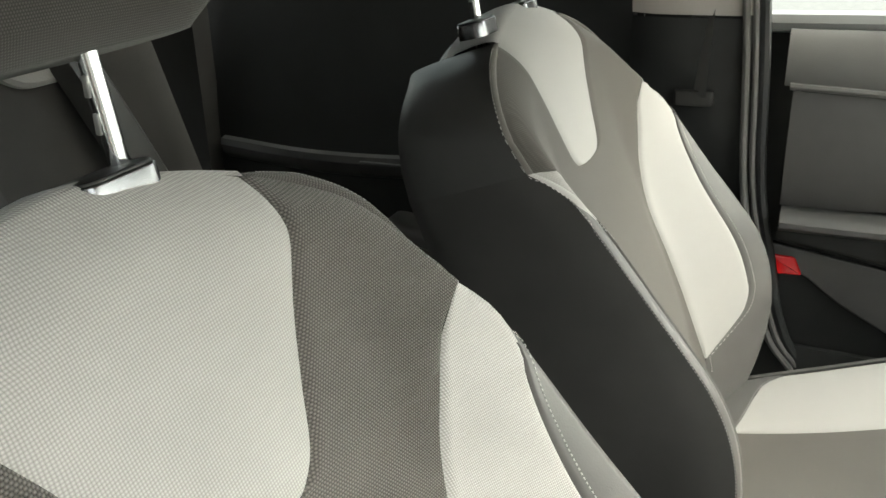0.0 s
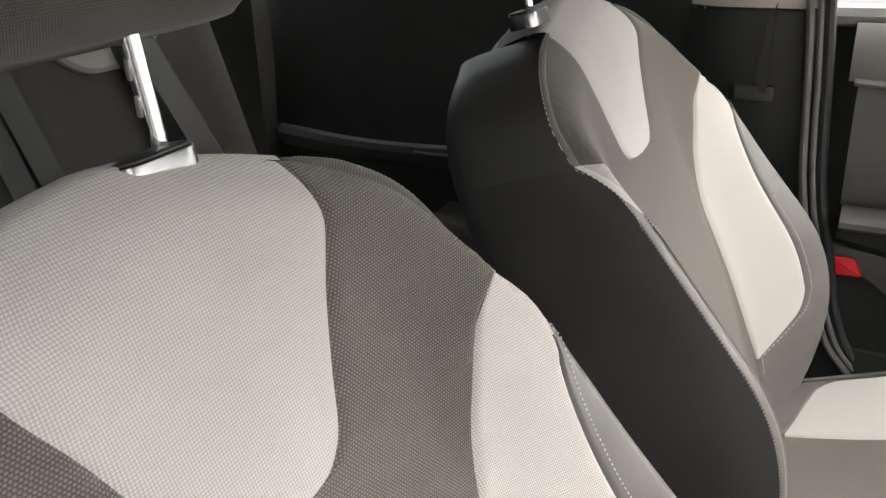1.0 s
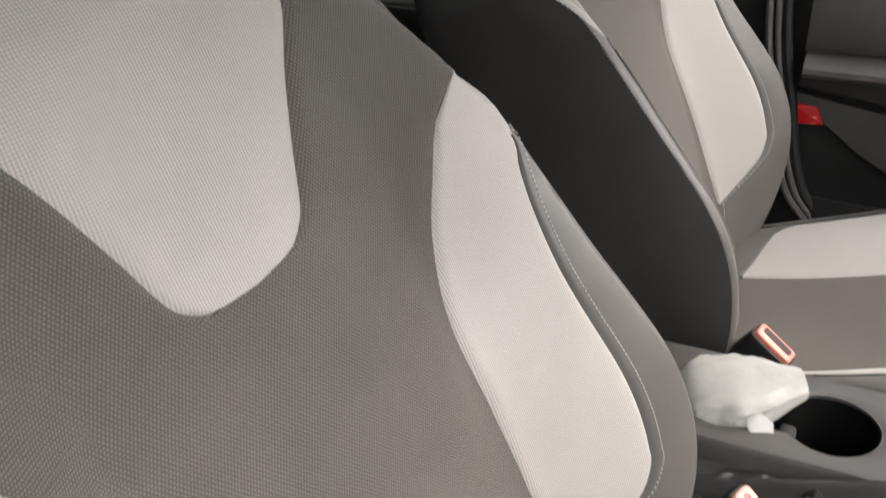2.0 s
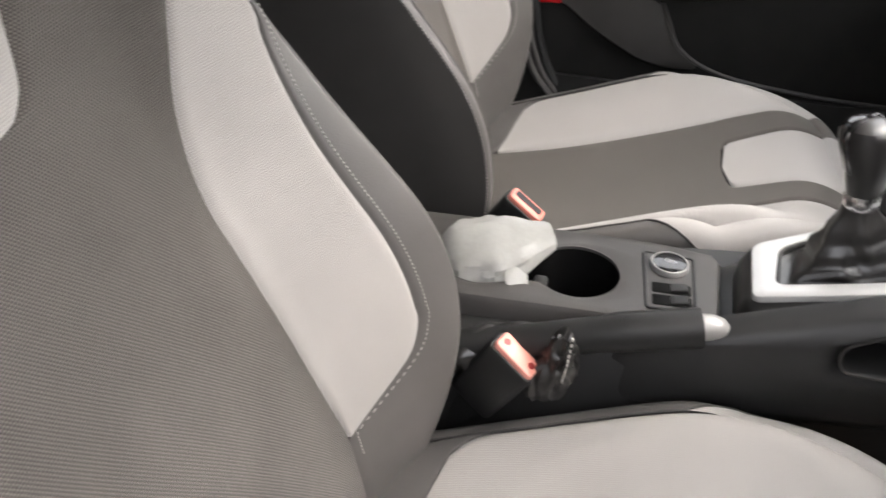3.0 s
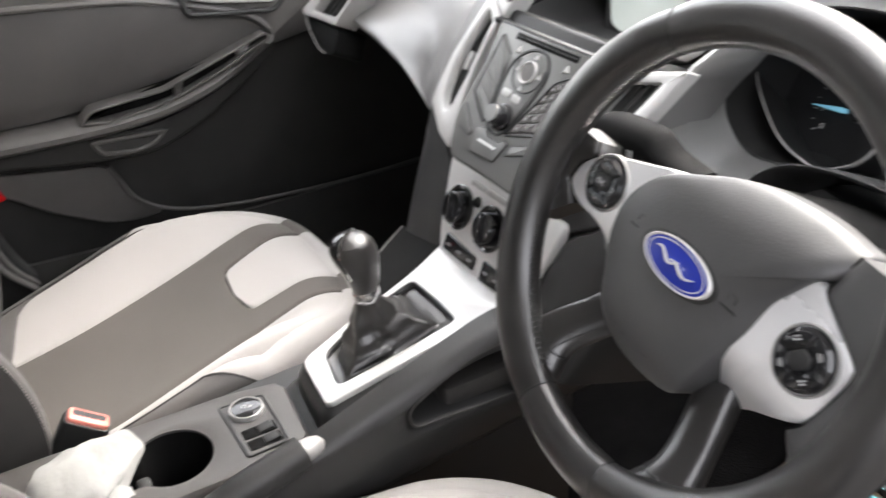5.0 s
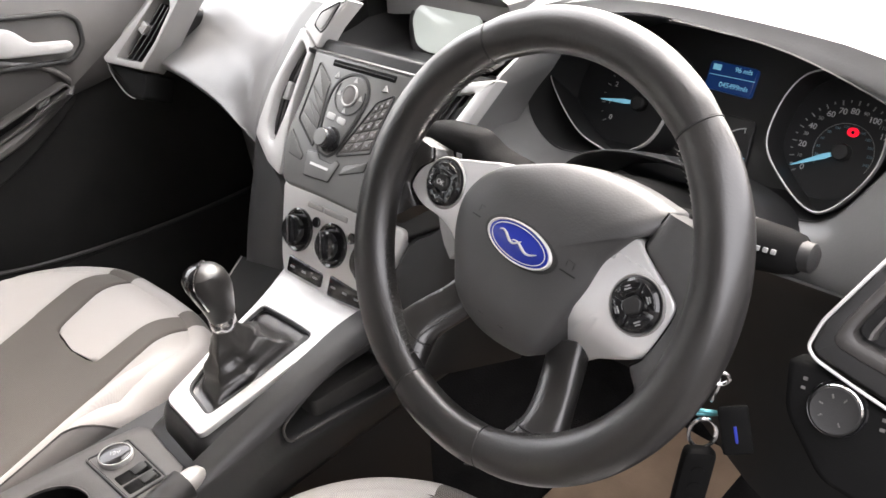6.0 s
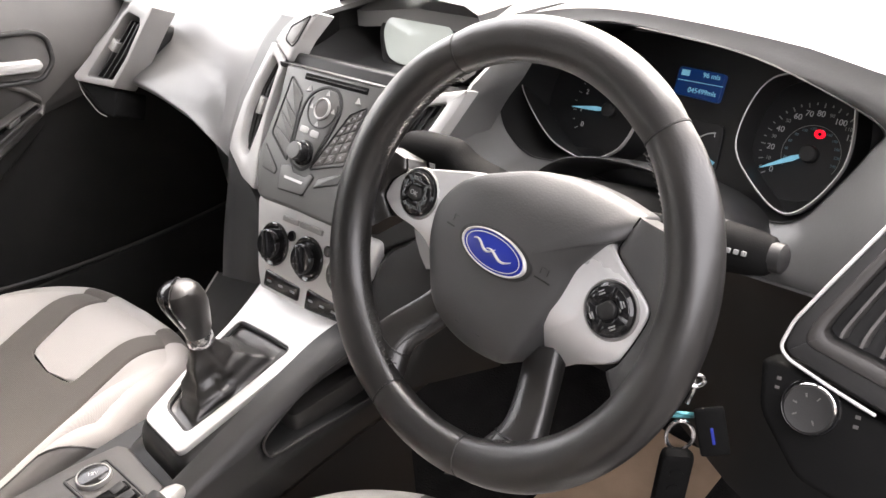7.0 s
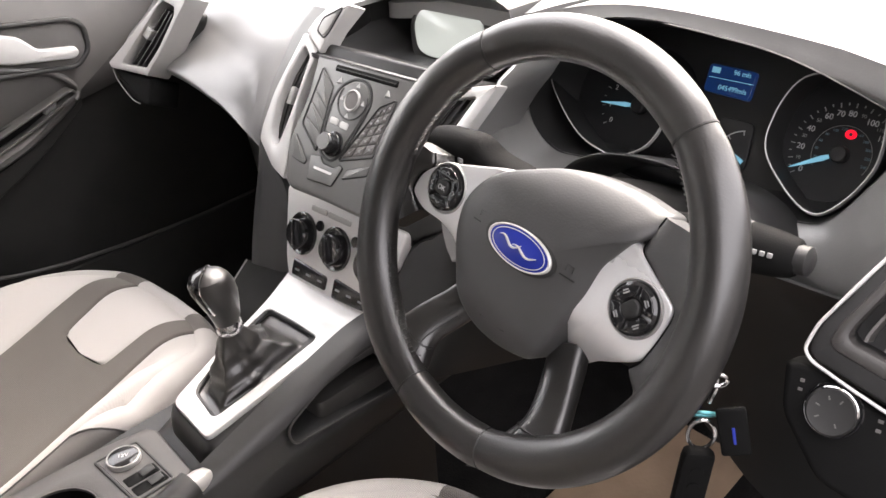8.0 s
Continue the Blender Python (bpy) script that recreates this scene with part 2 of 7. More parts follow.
def loft(bm, loops, cap0=False, cap1=False, closed=True):
    rows = [[bm.verts.new(v) for v in loop] for loop in loops]
    n = len(rows[0])
    for a, b in zip(rows, rows[1:]):
        for i in range(n if closed else n - 1):
            j = (i + 1) % n
            bm.faces.new((a[i], a[j], b[j], b[i]))
    if cap0:
        bm.faces.new(rows[0][::-1])
    if cap1:
        bm.faces.new(rows[-1])
    return bm


def flat(pts, z, m):
    return [m @ Vector((x, y, z)) for x, y in pts]


def prism(bm, pts, z0, z1, m=I4, bevel=0.0):
    """A plate with that outline from z0 to z1 of the frame m, its front edge rounded."""
    pts = ccw(pts)
    loops = [flat(pts, z0, m)]
    if bevel:
        for a in (0, 30, 60, 90):
            c, s = math.cos(radians(a)), math.sin(radians(a))
            loops.append(flat(offset(pts, bevel * (1 - c)), z1 - bevel * (1 - s), m))
    else:
        loops.append(flat(pts, z1, m))
    return loft(bm, loops, True, True)


def ring(bm, outer, inner, z0, z1, m=I4, bevel=0.0, depth=None):
    """A frame between two outlines of as many points, both edges rounded; depth: how far its inside wall goes."""
    if area2(outer) < 0:
        outer, inner = outer[::-1], inner[::-1]
    inside = z0 if depth is None else depth
    loops = [flat(outer, z0, m)]
    b = bevel
    if b:
        loops += [flat(outer, z1 - b, m), flat(offset(outer, b * 0.3), z1 - b * 0.3, m), flat(offset(outer, b), z1, m)]
        loops += [flat(offset(inner, -b), z1, m), flat(offset(inner, -b * 0.3), z1 - b * 0.3, m), flat(inner, z1 - b, m)]
    else:
        loops += [flat(outer, z1, m), flat(inner, z1, m)]
    loops.append(flat(inner, inside, m))
    return loft(bm, loops)


def tube(bm, pts, r, seg=10, closed=False, caps=True, squash=1.0):
    """A round bar swept along points; r is one radius or one per point."""
    p = [Vector(q) for q in pts]
    n = len(p)
    rs = r if isinstance(r, (list, tuple)) else [r] * n
    loops, up = [], None
    for i in range(n):
        if closed:
            t = (p[(i + 1) % n] - p[i - 1]).normalized()
        else:
            t = (p[min(i + 1, n - 1)] - p[max(i - 1, 0)]).normalized()
        if up is None:
            up = t.orthogonal().normalized()
        up = (up - t * up.dot(t)).normalized()
        side = t.cross(up)
        loops.append([p[i] + (up * math.cos(a) + side * math.sin(a) * squash) * rs[i] for a in (2 * math.pi * k / seg for k in range(seg))])
    if closed:
        loops.append(loops[0])
        loft(bm, loops)
        bmesh.ops.remove_doubles(bm, verts=bm.verts, dist=1e-6)
        return bm
    return loft(bm, loops, caps, caps)


def lathe(bm, profile, m=I4, seg=32, cap0=True, cap1=True):
    """A turned body: (radius, height) pairs about the z of the frame m."""
    loops = [[m @ Vector((r * math.cos(2 * math.pi * i / seg), r * math.sin(2 * math.pi * i / seg), h)) for i in range(seg)] for r, h in profile]
    return loft(bm, loops, cap0, cap1)


def box(bm, lo, hi, m=I4, bevel=0.0):
    """A block between two corners, its edges rounded."""
    w, h = hi[0] - lo[0], hi[1] - lo[1]
    cx, cy = (lo[0] + hi[0]) / 2, (lo[1] + hi[1]) / 2
    b = min(bevel, w * 0.45, h * 0.45, (hi[2] - lo[2]) * 0.45)
    o = rounded([(cx - w / 2, cy - h / 2), (cx + w / 2, cy - h / 2), (cx + w / 2, cy + h / 2), (cx - w / 2, cy + h / 2)], b * 1.5 + 1e-5, 3)
    if not b:
        return prism(bm, [(lo[0], lo[1]), (hi[0], lo[1]), (hi[0], hi[1]), (lo[0], hi[1])], lo[2], hi[2], m)
    loops = []
    for a in (90, 45, 0):
        c, s = math.cos(radians(a)), math.sin(radians(a))
        loops.append(flat(offset(o, b * (1 - c)), lo[2] + b * (1 - s), m))
    for a in (0, 45, 90):
        c, s = math.cos(radians(a)), math.sin(radians(a))
        loops.append(flat(offset(o, b * (1 - c)), hi[2] - b * (1 - s), m))
    return loft(bm, loops, True, True)


def sheet(bm, place, us, vs, uv=None):
    """A surface place(u, v) over two lists; uv(u, v) in metres for cloth."""
    grid = [[bm.verts.new(place(u, v)) for u in us] for v in vs]
    lay = bm.loops.layers.uv.verify() if uv else None
    for j in range(len(vs) - 1):
        for i in range(len(us) - 1):
            f = bm.faces.new((grid[j][i], grid[j][i + 1], grid[j + 1][i + 1], grid[j + 1][i]))
            if uv:
                for l, (a, b) in zip(f.loops, ((i, j), (i + 1, j), (i + 1, j + 1), (i, j + 1))):
                    l[lay].uv = uv(us[a], vs[b])
    return bm


def steps(a, b, n):
    return [a + (b - a) * i / n for i in range(n + 1)]


def solid(bm, by):
    """Gives an open surface thickness: a second skin moved by a vector, joined along the rim."""
    by = Vector(by)
    lay = bm.loops.layers.uv.active
    faces, verts = bm.faces[:], bm.verts[:]
    rim = [e for e in bm.edges if len(e.link_faces) == 1]
    twin = {v: bm.verts.new(v.co + by) for v in verts}
    for f in faces:
        g = bm.faces.new([twin[v] for v in reversed(f.verts)])
        if lay:
            for a, b in zip(g.loops, reversed(f.loops[:])):
                a[lay].uv = b[lay].uv
    for e in rim:
        a, b = e.verts
        bm.faces.new((a, b, twin[b], twin[a]))
    return bm


def letters(name, body, size, m, material, parent, label=""):
    """Words in the built-in font, as a mesh on the face of the frame m, centred."""
    c = bpy.data.curves.new(name, "FONT")
    c.body, c.size, c.align_x, c.align_y, c.extrude = body, size, "CENTER", "CENTER", 0.0002
    tmp = bpy.data.objects.new(name, c)
    scene.collection.objects.link(tmp)
    me = bpy.data.meshes.new_from_object(tmp)
    bpy.data.objects.remove(tmp)
    me.transform(m)
    bm = bmesh.new()
    bm.from_mesh(me)
    bpy.data.meshes.remove(me)
    return part(name, bm, material, parent, label)

# ---- the car's shell ----
bm = bmesh.new()
sheet(bm, lambda u, v: Vector((u, v, -0.16 + 0.004 * math.sin(u * 0.7) * math.cos(v * 0.6))), steps(-400, 400, 24), steps(-400, 400, 24))
setting("ground", bm, TARMAC, "grey tarmac yard under the parked car", "ground")

bm = bmesh.new()
sheet(bm, lambda u, v: Vector((u, v, 0.12 + 0.14 * max(0.0, (v - 0.72) / 0.4) ** 1.5 + 0.05 * math.exp(-(u / 0.12) ** 2))), steps(-0.74, 0.74, 24), steps(-1.35, 1.12, 30))
solid(bm, (0, 0, -0.03))
setting("floor", bm, CARPET, "charcoal carpet of the car floor and footwells", "floor")

def roof_z(x, y):
    return 1.315 - 0.075 * (x / 0.62) ** 2 - 0.05 * ((y + 0.35) / 0.9) ** 2

bm = bmesh.new()
sheet(bm, lambda u, v: Vector((u, v, roof_z(u, v))), steps(-0.60, 0.60, 20), steps(-1.35, 0.42, 24))
solid(bm, (0, 0, 0.03))
setting("ceiling", bm, HEADLINER, "pale grey cloth headliner of the car roof", "headliner")

# windscreen, rear window and their surrounds
def screen_pane(name, y0, z0, y1, z1, w0, w1, label):
    b = bmesh.new()
    sheet(b, lambda u, v: Vector((u * (w0 + (w1 - w0) * v), y0 + (y1 - y0) * v - 0.06 * (u * u) * (1 if y1 < y0 else -1), z0 + (z1 - z0) * v + 0.03 * v * (1 - v))), steps(-1, 1, 12), steps(0, 1, 8))
    solid(b, (0, 0.002, 0.004))
    o = setting(name, b, TINTED_GLASS if name == "window_2" else GLASS, label, "window")
    o.visible_shadow = name == "window_2"

screen_pane("window_1", 1.22, 0.97, 0.44, 1.28, 0.70, 0.57, "clear laminated windscreen above the dashboard")
screen_pane("window_2", -1.60, 0.98, -1.36, 1.27, 0.55, 0.50, "dark tinted rear window of the hatchback")

for name, side in (("trim", -1), ("trim.001", 1)):
    bm = bmesh.new()
    tube(bm, spline([(side * 0.72, 1.20, 0.93), (side * 0.67, 0.85, 1.10), (side * 0.60, 0.44, 1.265), (side * 0.585, 0.0, 1.285), (side * 0.585, -0.8, 1.275), (side * 0.55, -1.36, 1.22)], 40), 0.036, 10, squash=0.8)
    setting(name, bm, TRIM_LIGHT, "pale windscreen pillar and roof rail trim", "trim")

# left B-pillar with its lower dark trim, belt slot and door seal
def pillar(side, name):
    top = thing(name, (side * 0.71, -0.14, 0.12), "dark lower and pale upper trim of the pillar between the doors", "pillar", "", "structure")
    b = bmesh.new()
    keys = [(-0.30, 0.02, 0.30, 0.735), (-0.27, -0.01, 0.55, 0.735), (-0.245, -0.025, 0.80, 0.725), (-0.235, -0.045, 0.965, 0.705)]
    rows = spline(keys, 14)
    loft(b, [[Vector((side * (x + 0.05), a, z)), Vector((side * x, a, z)), Vector((side * (x - 0.018), a + 0.03, z)), Vector((side * (x - 0.018), c - 0.03, z)), Vector((side * x, c - 0.006, z)), Vector((side * (x + 0.05), c, z))] for a, c, z, x in rows])
    part("lower_trim", b, DASH_DARK, top, "dark grained plastic lower trim")
    b = bmesh.new()
    rows = spline([(-0.235, -0.045, 0.97, 0.702), (-0.235, -0.075, 1.12, 0.66), (-0.24, -0.10, 1.285, 0.60)], 10)
    loft(b, [[Vector((side * (x + 0.05), a, z)), Vector((side * x, a, z)), Vector((side * (x - 0.02), a + 0.04, z)), Vector((side * (x - 0.02), c - 0.035, z)), Vector((side * x, c, z)), Vector((side * (x + 0.05), c, z))] for a, c, z, x in rows])
    part("upper_trim", b, TRIM_LIGHT, top, "pale upper trim")
    # two grey seal lips and a black rubber seal between the pillar and the door
    for nm, dx, dy, r, mt, lb in (("inner_seal", 0.0, 0.0, 0.0055, VINYL_MID, "grey door seal lip"), ("middle_seal", 0.003, 0.013, 0.0045, VINYL_MID, "grey door seal lip"), ("outer_seal", 0.010, 0.025, 0.008, RUBBER, "black rubber door seal")):
        if side > 0:
            continue
        b = bmesh.new()
        tube(b, spline([(side * (x + dx), y + dy - 0.006, z) for x, y, z in ((0.605, -0.095, 1.27), (0.652, -0.075, 1.10), (0.680, -0.059, 0.93), (0.684, -0.044, 0.72), (0.684, -0.018, 0.60), (0.684, 0.005, 0.50), (0.684, 0.045, 0.43), (0.684, 0.16, 0.34), (0.684, 0.5, 0.28))], 60), r, 8)
        part(nm, b, mt, top, lb)
    b = bmesh.new()
    tube(b, [(side * 0.695, -0.125, 1.18), (side * 0.697, -0.13, 1.0), (side * 0.703, -0.135, 0.85)], 0.026, 8, squash=0.08)
    part("belt_webbing", b, WEBBING, top, "dark seat belt webbing")
    b = bmesh.new()
    box(b, (-0.03, -0.008, -0.012), (0.03, 0.012, 0.012), Matrix.Translation((side * 0.70, -0.135, 0.845)) @ pose(0, 0, 0, 0, 0, 90), 0.004)
    part("belt_slot", b, VINYL_DARK, top, "grey belt exit bezel")
    return top

pillar(-1, "wall_west_pillar")
pillar(1, "wall_east_pillar")

# sills and body sides
for name, side in (("wall_west_sill", -1), ("wall_east_sill", 1)):
    bm = bmesh.new()
    box(bm, (min(side * 0.68, side * 0.80), -1.2, 0.02), (max(side * 0.68, side * 0.80), 1.1, 0.20), I4, 0.02)
    setting(name, bm, VINYL_DARK, "dark sill trim below the door opening", "sill")
bm = bmesh.new()
box(bm, (-0.80, -1.75, 0.0), (0.80, -1.66, 0.98), I4, 0.03)
setting("wall_south", bm, VINYL_DARK, "dark tailgate trim behind the rear bench", "wall")
bm = bmesh.new()
box(bm, (-0.76, 1.08, 0.0), (0.76, 1.14, 0.93), I4, 0.01)
setting("wall_north", bm, CARPET, "dark carpeted bulkhead beyond the footwells", "wall")
bm = bmesh.new()
box(bm, (-0.86, 1.16, 0.2), (0.86, 2.15, 0.90), I4, 0.08)
setting("trim_bonnet", bm, PAINT, "pale painted bonnet beyond the windscreen", "bonnet")
for name, side in (("wall_west_quarter", -1), ("wall_east_quarter", 1)):
    bm = bmesh.new()
    rows = [(-1.02, 0.0), (-1.30, 0.02), (-1.70, 0.05)]
    loft(bm, [[Vector((side * (0.66 - o), y, z)) for z in (0.1, 0.6, 0.97)] + [Vector((side * (0.60 - o), y, 1.1)), Vector((side * (0.56 - o), y, 1.27))] for y, o in rows], closed=False)
    solid(bm, (side * 0.05, 0, 0))
    setting(name, bm, VINYL_DARK, "dark trim beside the rear bench", "wall")


# plain unseen walls, added to block low light on the driver's side and behind
bm = bmesh.new()
box(bm, (3.3, -6.0, -0.16), (3.5, 6.0, 2.0), I4, 0.02)
setting("wall_unseen_east", bm, UNSEEN_WALL, "plain grey unseen wall added to block low light from the right", "wall")
bm = bmesh.new()
box(bm, (-4.0, -6.2, -0.16), (3.5, -6.0, 2.4), I4, 0.02)
setting("wall_unseen_south", bm, UNSEEN_WALL, "plain grey unseen wall added to block low light from behind", "wall")

# ---- doors ----
def front_door(side, name, label):
    d = thing(name, (side * 0.72, 0.45, 0.2), label, "car door")
    m = lambda y, z, x: Vector((side * x, y, z))
    face = curve_at([(0.24, 0.735), (0.45, 0.725), (0.60, 0.715), (0.72, 0.71), (0.85, 0.715), (0.955, 0.735)])
    b = bmesh.new()
    sheet(b, lambda u, v: m(u, v, face(v) + 0.012 * max(0, (0.02 - u) / 0.06)), steps(-0.04, 0.98, 34), steps(0.24, 0.955, 30))
    solid(b, (side * 0.02, 0, 0))
    part("inner_panel", b, DOOR_BLACK, d, "black grained door lining")
    # padded upper: soft skin between armrest and window line
    b = bmesh.new()
    def upper(u, v):
        lo, hi = 0.688 + 0.05 * max(0, (u - 0.1) / 0.4) ** 1.4, 0.955
        z = lo + (hi - lo) * v
        return m(u, z, face(z) - 0.012 - 0.02 * math.sin(math.pi * min(v * 1.15, 1)) ** 0.6)
    sheet(b, upper, steps(0.005, 0.97, 34), steps(0, 1, 16))
    solid(b, (side * 0.012, 0, 0))
    part("upper_pad", b, DOOR_GREY, d, "dark grey padded upper lining")
    b = bmesh.new()
    tube(b, [m(u, 0.958 + 0.004 * math.sin(u * 3), 0.728) for u in steps(-0.04, 0.98, 24)], 0.016, 8)
    part("window_ledge", b, DASH, d, "rounded ledge below the window")
    # lighter top rail above the recessed leaf of the lining, with its rolled edge
    leaf = curve_at([(-0.04, 0.874), (0.10, 0.868), (0.19, 0.862), (0.31, 0.850), (0.42, 0.822), (0.47, 0.806), (0.50, 0.786), (0.515, 0.760)])
    # rail and edge carry the window light in their paler grey
    b = bmesh.new()
    def rail(u, v):
        lo = leaf(u) if u < 0.513 else 0.760 + 0.05 * clamp((u - 0.513) / 0.08, 0, 1)
        z = lo + (0.950 - lo) * v
        return m(u, z, face(z) - 0.022 - 0.014 * math.sin(math.pi * min(v * 0.9 + 0.08, 1)) ** 0.5)
    sheet(b, rail, steps(-0.008, 0.40, 16) + steps(0.41, 0.56, 20) + steps(0.58, 0.97, 12), steps(0, 1, 14))
    solid(b, (side * 0.012, 0, 0))
    part("top_rail", b, DOOR_TOP_LIT, d, "grey grained top rail of the door, paler as if lit")
    b = bmesh.new()
    tube(b, spline([m(u, leaf(u), face(leaf(u)) - 0.030) for u in (0.0, 0.05, 0.12, 0.19, 0.25, 0.31, 0.37, 0.42, 0.46, 0.49, 0.506)] + [m(0.515, 0.765, 0.688), m(0.506, 0.748, 0.682)], 60), 0.0055, 8)
    part("leaf_edge", b, DOOR_TOP_LIT, d, "rolled edge round the recessed lining")
    # slim armrest running up to the front
    arm = spline([(0.008, 0.678), (0.08, 0.677), (0.17, 0.676), (0.25, 0.679), (0.33, 0.690), (0.42, 0.719), (0.50, 0.756), (0.52, 0.770)], 34)
    b = bmesh.new()
    sec = [(0.0, 0.016), (0.03, 0.018), (0.050, 0.014), (0.060, 0.010), (0.066, 0.004), (0.066, -0.004), (0.060, -0.010), (0.050, -0.014), (0.030, -0.022), (0.0, -0.028)]
    loft(b, [[m(y, z - 0.008 + dz, 0.722 - dx * (1 - 0.45 * max(0, (y - 0.40) / 0.12))) for dx, dz in sec] for y, z in arm], True, True)
    part("armrest", b, DOOR_GREY, d, "dark grey padded armrest")
    # long grip recess with the window switch
    mm = Matrix(((0, 0, -side, side * 0.664), (1, 0, 0, 0), (0, 1, 0, 0), (0, 0, 0, 1)))
    grip = ccw(rounded([(0.176, 0.682), (0.226, 0.676), (0.319, 0.688), (0.42, 0.724), (0.506, 0.764), (0.497, 0.776), (0.425, 0.751), (0.316, 0.714), (0.20, 0.704)], 0.008, 4))
    gin = offset(grip, 0.0045)
    b = bmesh.new()
    ring(b, grip, gin, -0.03, 0.004, mm, 0.0018, depth=-0.02)
    sw = part("grip_recess", b, DOOR_GREY, d, "raised rim of the long grip recess")
    b = bmesh.new()
    prism(b, gin, -0.03, -0.014, mm)
    part("recess_floor", b, SHADE_BLACK, sw, "dark floor of the recess")
    b = bmesh.new()
    prism(b, rounded([(0.332, 0.696), (0.345, 0.701), (0.350, 0.722), (0.336, 0.716)], 0.003, 3), -0.016, 0.0, mm, 0.0015)
    part("recess_divider", b, DOOR_GREY, sw)
    b = bmesh.new()
    prism(b, rounded([(0.446, 0.742), (0.466, 0.750), (0.470, 0.760), (0.448, 0.752)], 0.003, 3), -0.016, -0.003, mm, 0.002)
    part("window_switch", b, SILVER_DULL, sw, "bright tipped window switch")
    # soft band under the armrest, running up with it and turning under
    b = bmesh.new()
    band_hi = curve_at([(0.0, 0.662), (0.17, 0.656), (0.25, 0.654), (0.31, 0.660), (0.389, 0.684), (0.48, 0.725), (0.52, 0.745)])
    band_lo = curve_at([(0.0, 0.636), (0.10, 0.618), (0.167, 0.606), (0.265, 0.596), (0.333, 0.613), (0.427, 0.664), (0.502, 0.713), (0.52, 0.730)])
    def band(u, v):
        z = band_hi(u) + (band_lo(u) - band_hi(u)) * v
        return m(u, z, 0.672 + 0.004 * v + 0.034 * clamp((v - 0.72) / 0.28, 0, 1) ** 2 + 0.02 * clamp((u - 0.40) / 0.12, 0, 1))
    sheet(b, band, steps(0.006, 0.52, 40), steps(0, 1, 14))
    solid(b, (side * 0.012, 0, 0))
    part("armrest_band", b, DOOR_BLACK, d, "soft black band below the armrest", 60)
    # pull cup under the armrest
    b = bmesh.new()
    cup = rounded([(0.184, 0.652), (0.30, 0.647), (0.314, 0.644), (0.290, 0.621), (0.255, 0.615), (0.200, 0.622)], 0.012, 5)
    mm = Matrix(((0, 0, -side, side * 0.676), (1, 0, 0, 0), (0, 1, 0, 0), (0, 0, 0, 1)))
    ring(b, ccw(cup), offset(ccw(cup), 0.009), -0.02, 0.0085, mm, 0.004)
    pc = part("pull_cup", b, DOOR_GREY, d, "moulded pull cup")
    b = bmesh.new()
    prism(b, offset(ccw(cup), 0.008), 0.0, 0.0062, mm)
    part("cup_floor", b, DOOR_BLACK, pc, "dark floor of the pull cup")
    # grey lower cloth panel and the map pocket
    b = bmesh.new()
    low = rounded([(-0.02, 0.626), (0.063, 0.612), (0.208, 0.590), (0.222, 0.560), (0.245, 0.515), (0.290, 0.482), (0.235, 0.478), (0.186, 0.488), (0.105, 0.531), (0.05, 0.575), (-0.02, 0.590)], 0.02, 4)
    mm = Matrix(((0, 0, -side, side * 0.716), (1, 0, 0, 0), (0, 1, 0, 0), (0, 0, 0, 1)))
    prism(b, low, -0.01, 0.010, mm, 0.004)
    part("lower_insert", b, DOOR_GREY, d, "grey lower insert")
    b = bmesh.new()
    tube(b, spline([m(0.210, 0.588, 0.706), m(0.224, 0.560, 0.704), m(0.248, 0.518, 0.700), m(0.30, 0.488, 0.697), m(0.38, 0.472, 0.692), m(0.52, 0.460, 0.690), m(0.70, 0.455, 0.694), m(0.88, 0.455, 0.71)], 40), 0.0035, 8)
    part("pocket_lip", b, DOOR_GREY, d, "rolled lip of the map pocket")
    b = bmesh.new()
    loft(b, [[m(y, 0.24, 0.70), m(y, 0.25, 0.665 + k), m(y, 0.40, 0.668 + k), m(y, 0.455, 0.680 + k), m(y, 0.455, 0.69 + k)] for y, k in ((-0.02, 0.03), (0.06, 0.01), (0.2, 0.0), (0.5, 0.0), (0.8, 0.005), (0.93, 0.03))], True, True)
    part("map_pocket", b, DOOR_BLACK, d, "black moulded map pocket")
    # red marker lens at the trailing edge
    b = bmesh.new()
    mm = Matrix(((0, 0, -side, side * 0.716), (1, 0, 0, 0), (0, 1, 0, 0), (0, 0, 0, 1)))
    lens = rounded([(-0.002, 0.604), (0.037, 0.602), (0.050, 0.573), (0.004, 0.571)], 0.005, 3)
    prism(b, lens, -0.01, 0.014, mm, 0.003)
    part("marker_lens", b, RED_LENS, d, "red marker lens")
    # lever in its dish
    mm = Matrix(((0, 0, -side, side * 0.679), (1, 0, 0, 0), (0, 1, 0, 0), (0, 0, 0, 1)))
    dish = rounded([(0.375, 0.815), (0.525, 0.80), (0.552, 0.825), (0.552, 0.868), (0.53, 0.885), (0.40, 0.898), (0.365, 0.87)], 0.014, 4)
    inner = offset(ccw(dish), 0.008)
    b = bmesh.new()
    ring(b, ccw(dish), inner, -0.02, 0.006, mm, 0.003, depth=-0.012)
    rim = part("lever_surround", b, DASH_DARK, d, "dark lever surround")
    b = bmesh.new()
    prism(b, inner, -0.02, -0.011, mm)
    part("lever_dish", b, BLACK, d, "dark recess behind the lever")
    b = bmesh.new()
    lev = rounded([(0.386, 0.842), (0.42, 0.832), (0.52, 0.818), (0.531, 0.826), (0.525, 0.838), (0.465, 0.846), (0.44, 0.872), (0.41, 0.882), (0.388, 0.87)], 0.008, 4)
    prism(b, lev, -0.006, 0.008, mm, 0.004)
    part("release_lever", b, SILVER, d, "bright metal release lever")
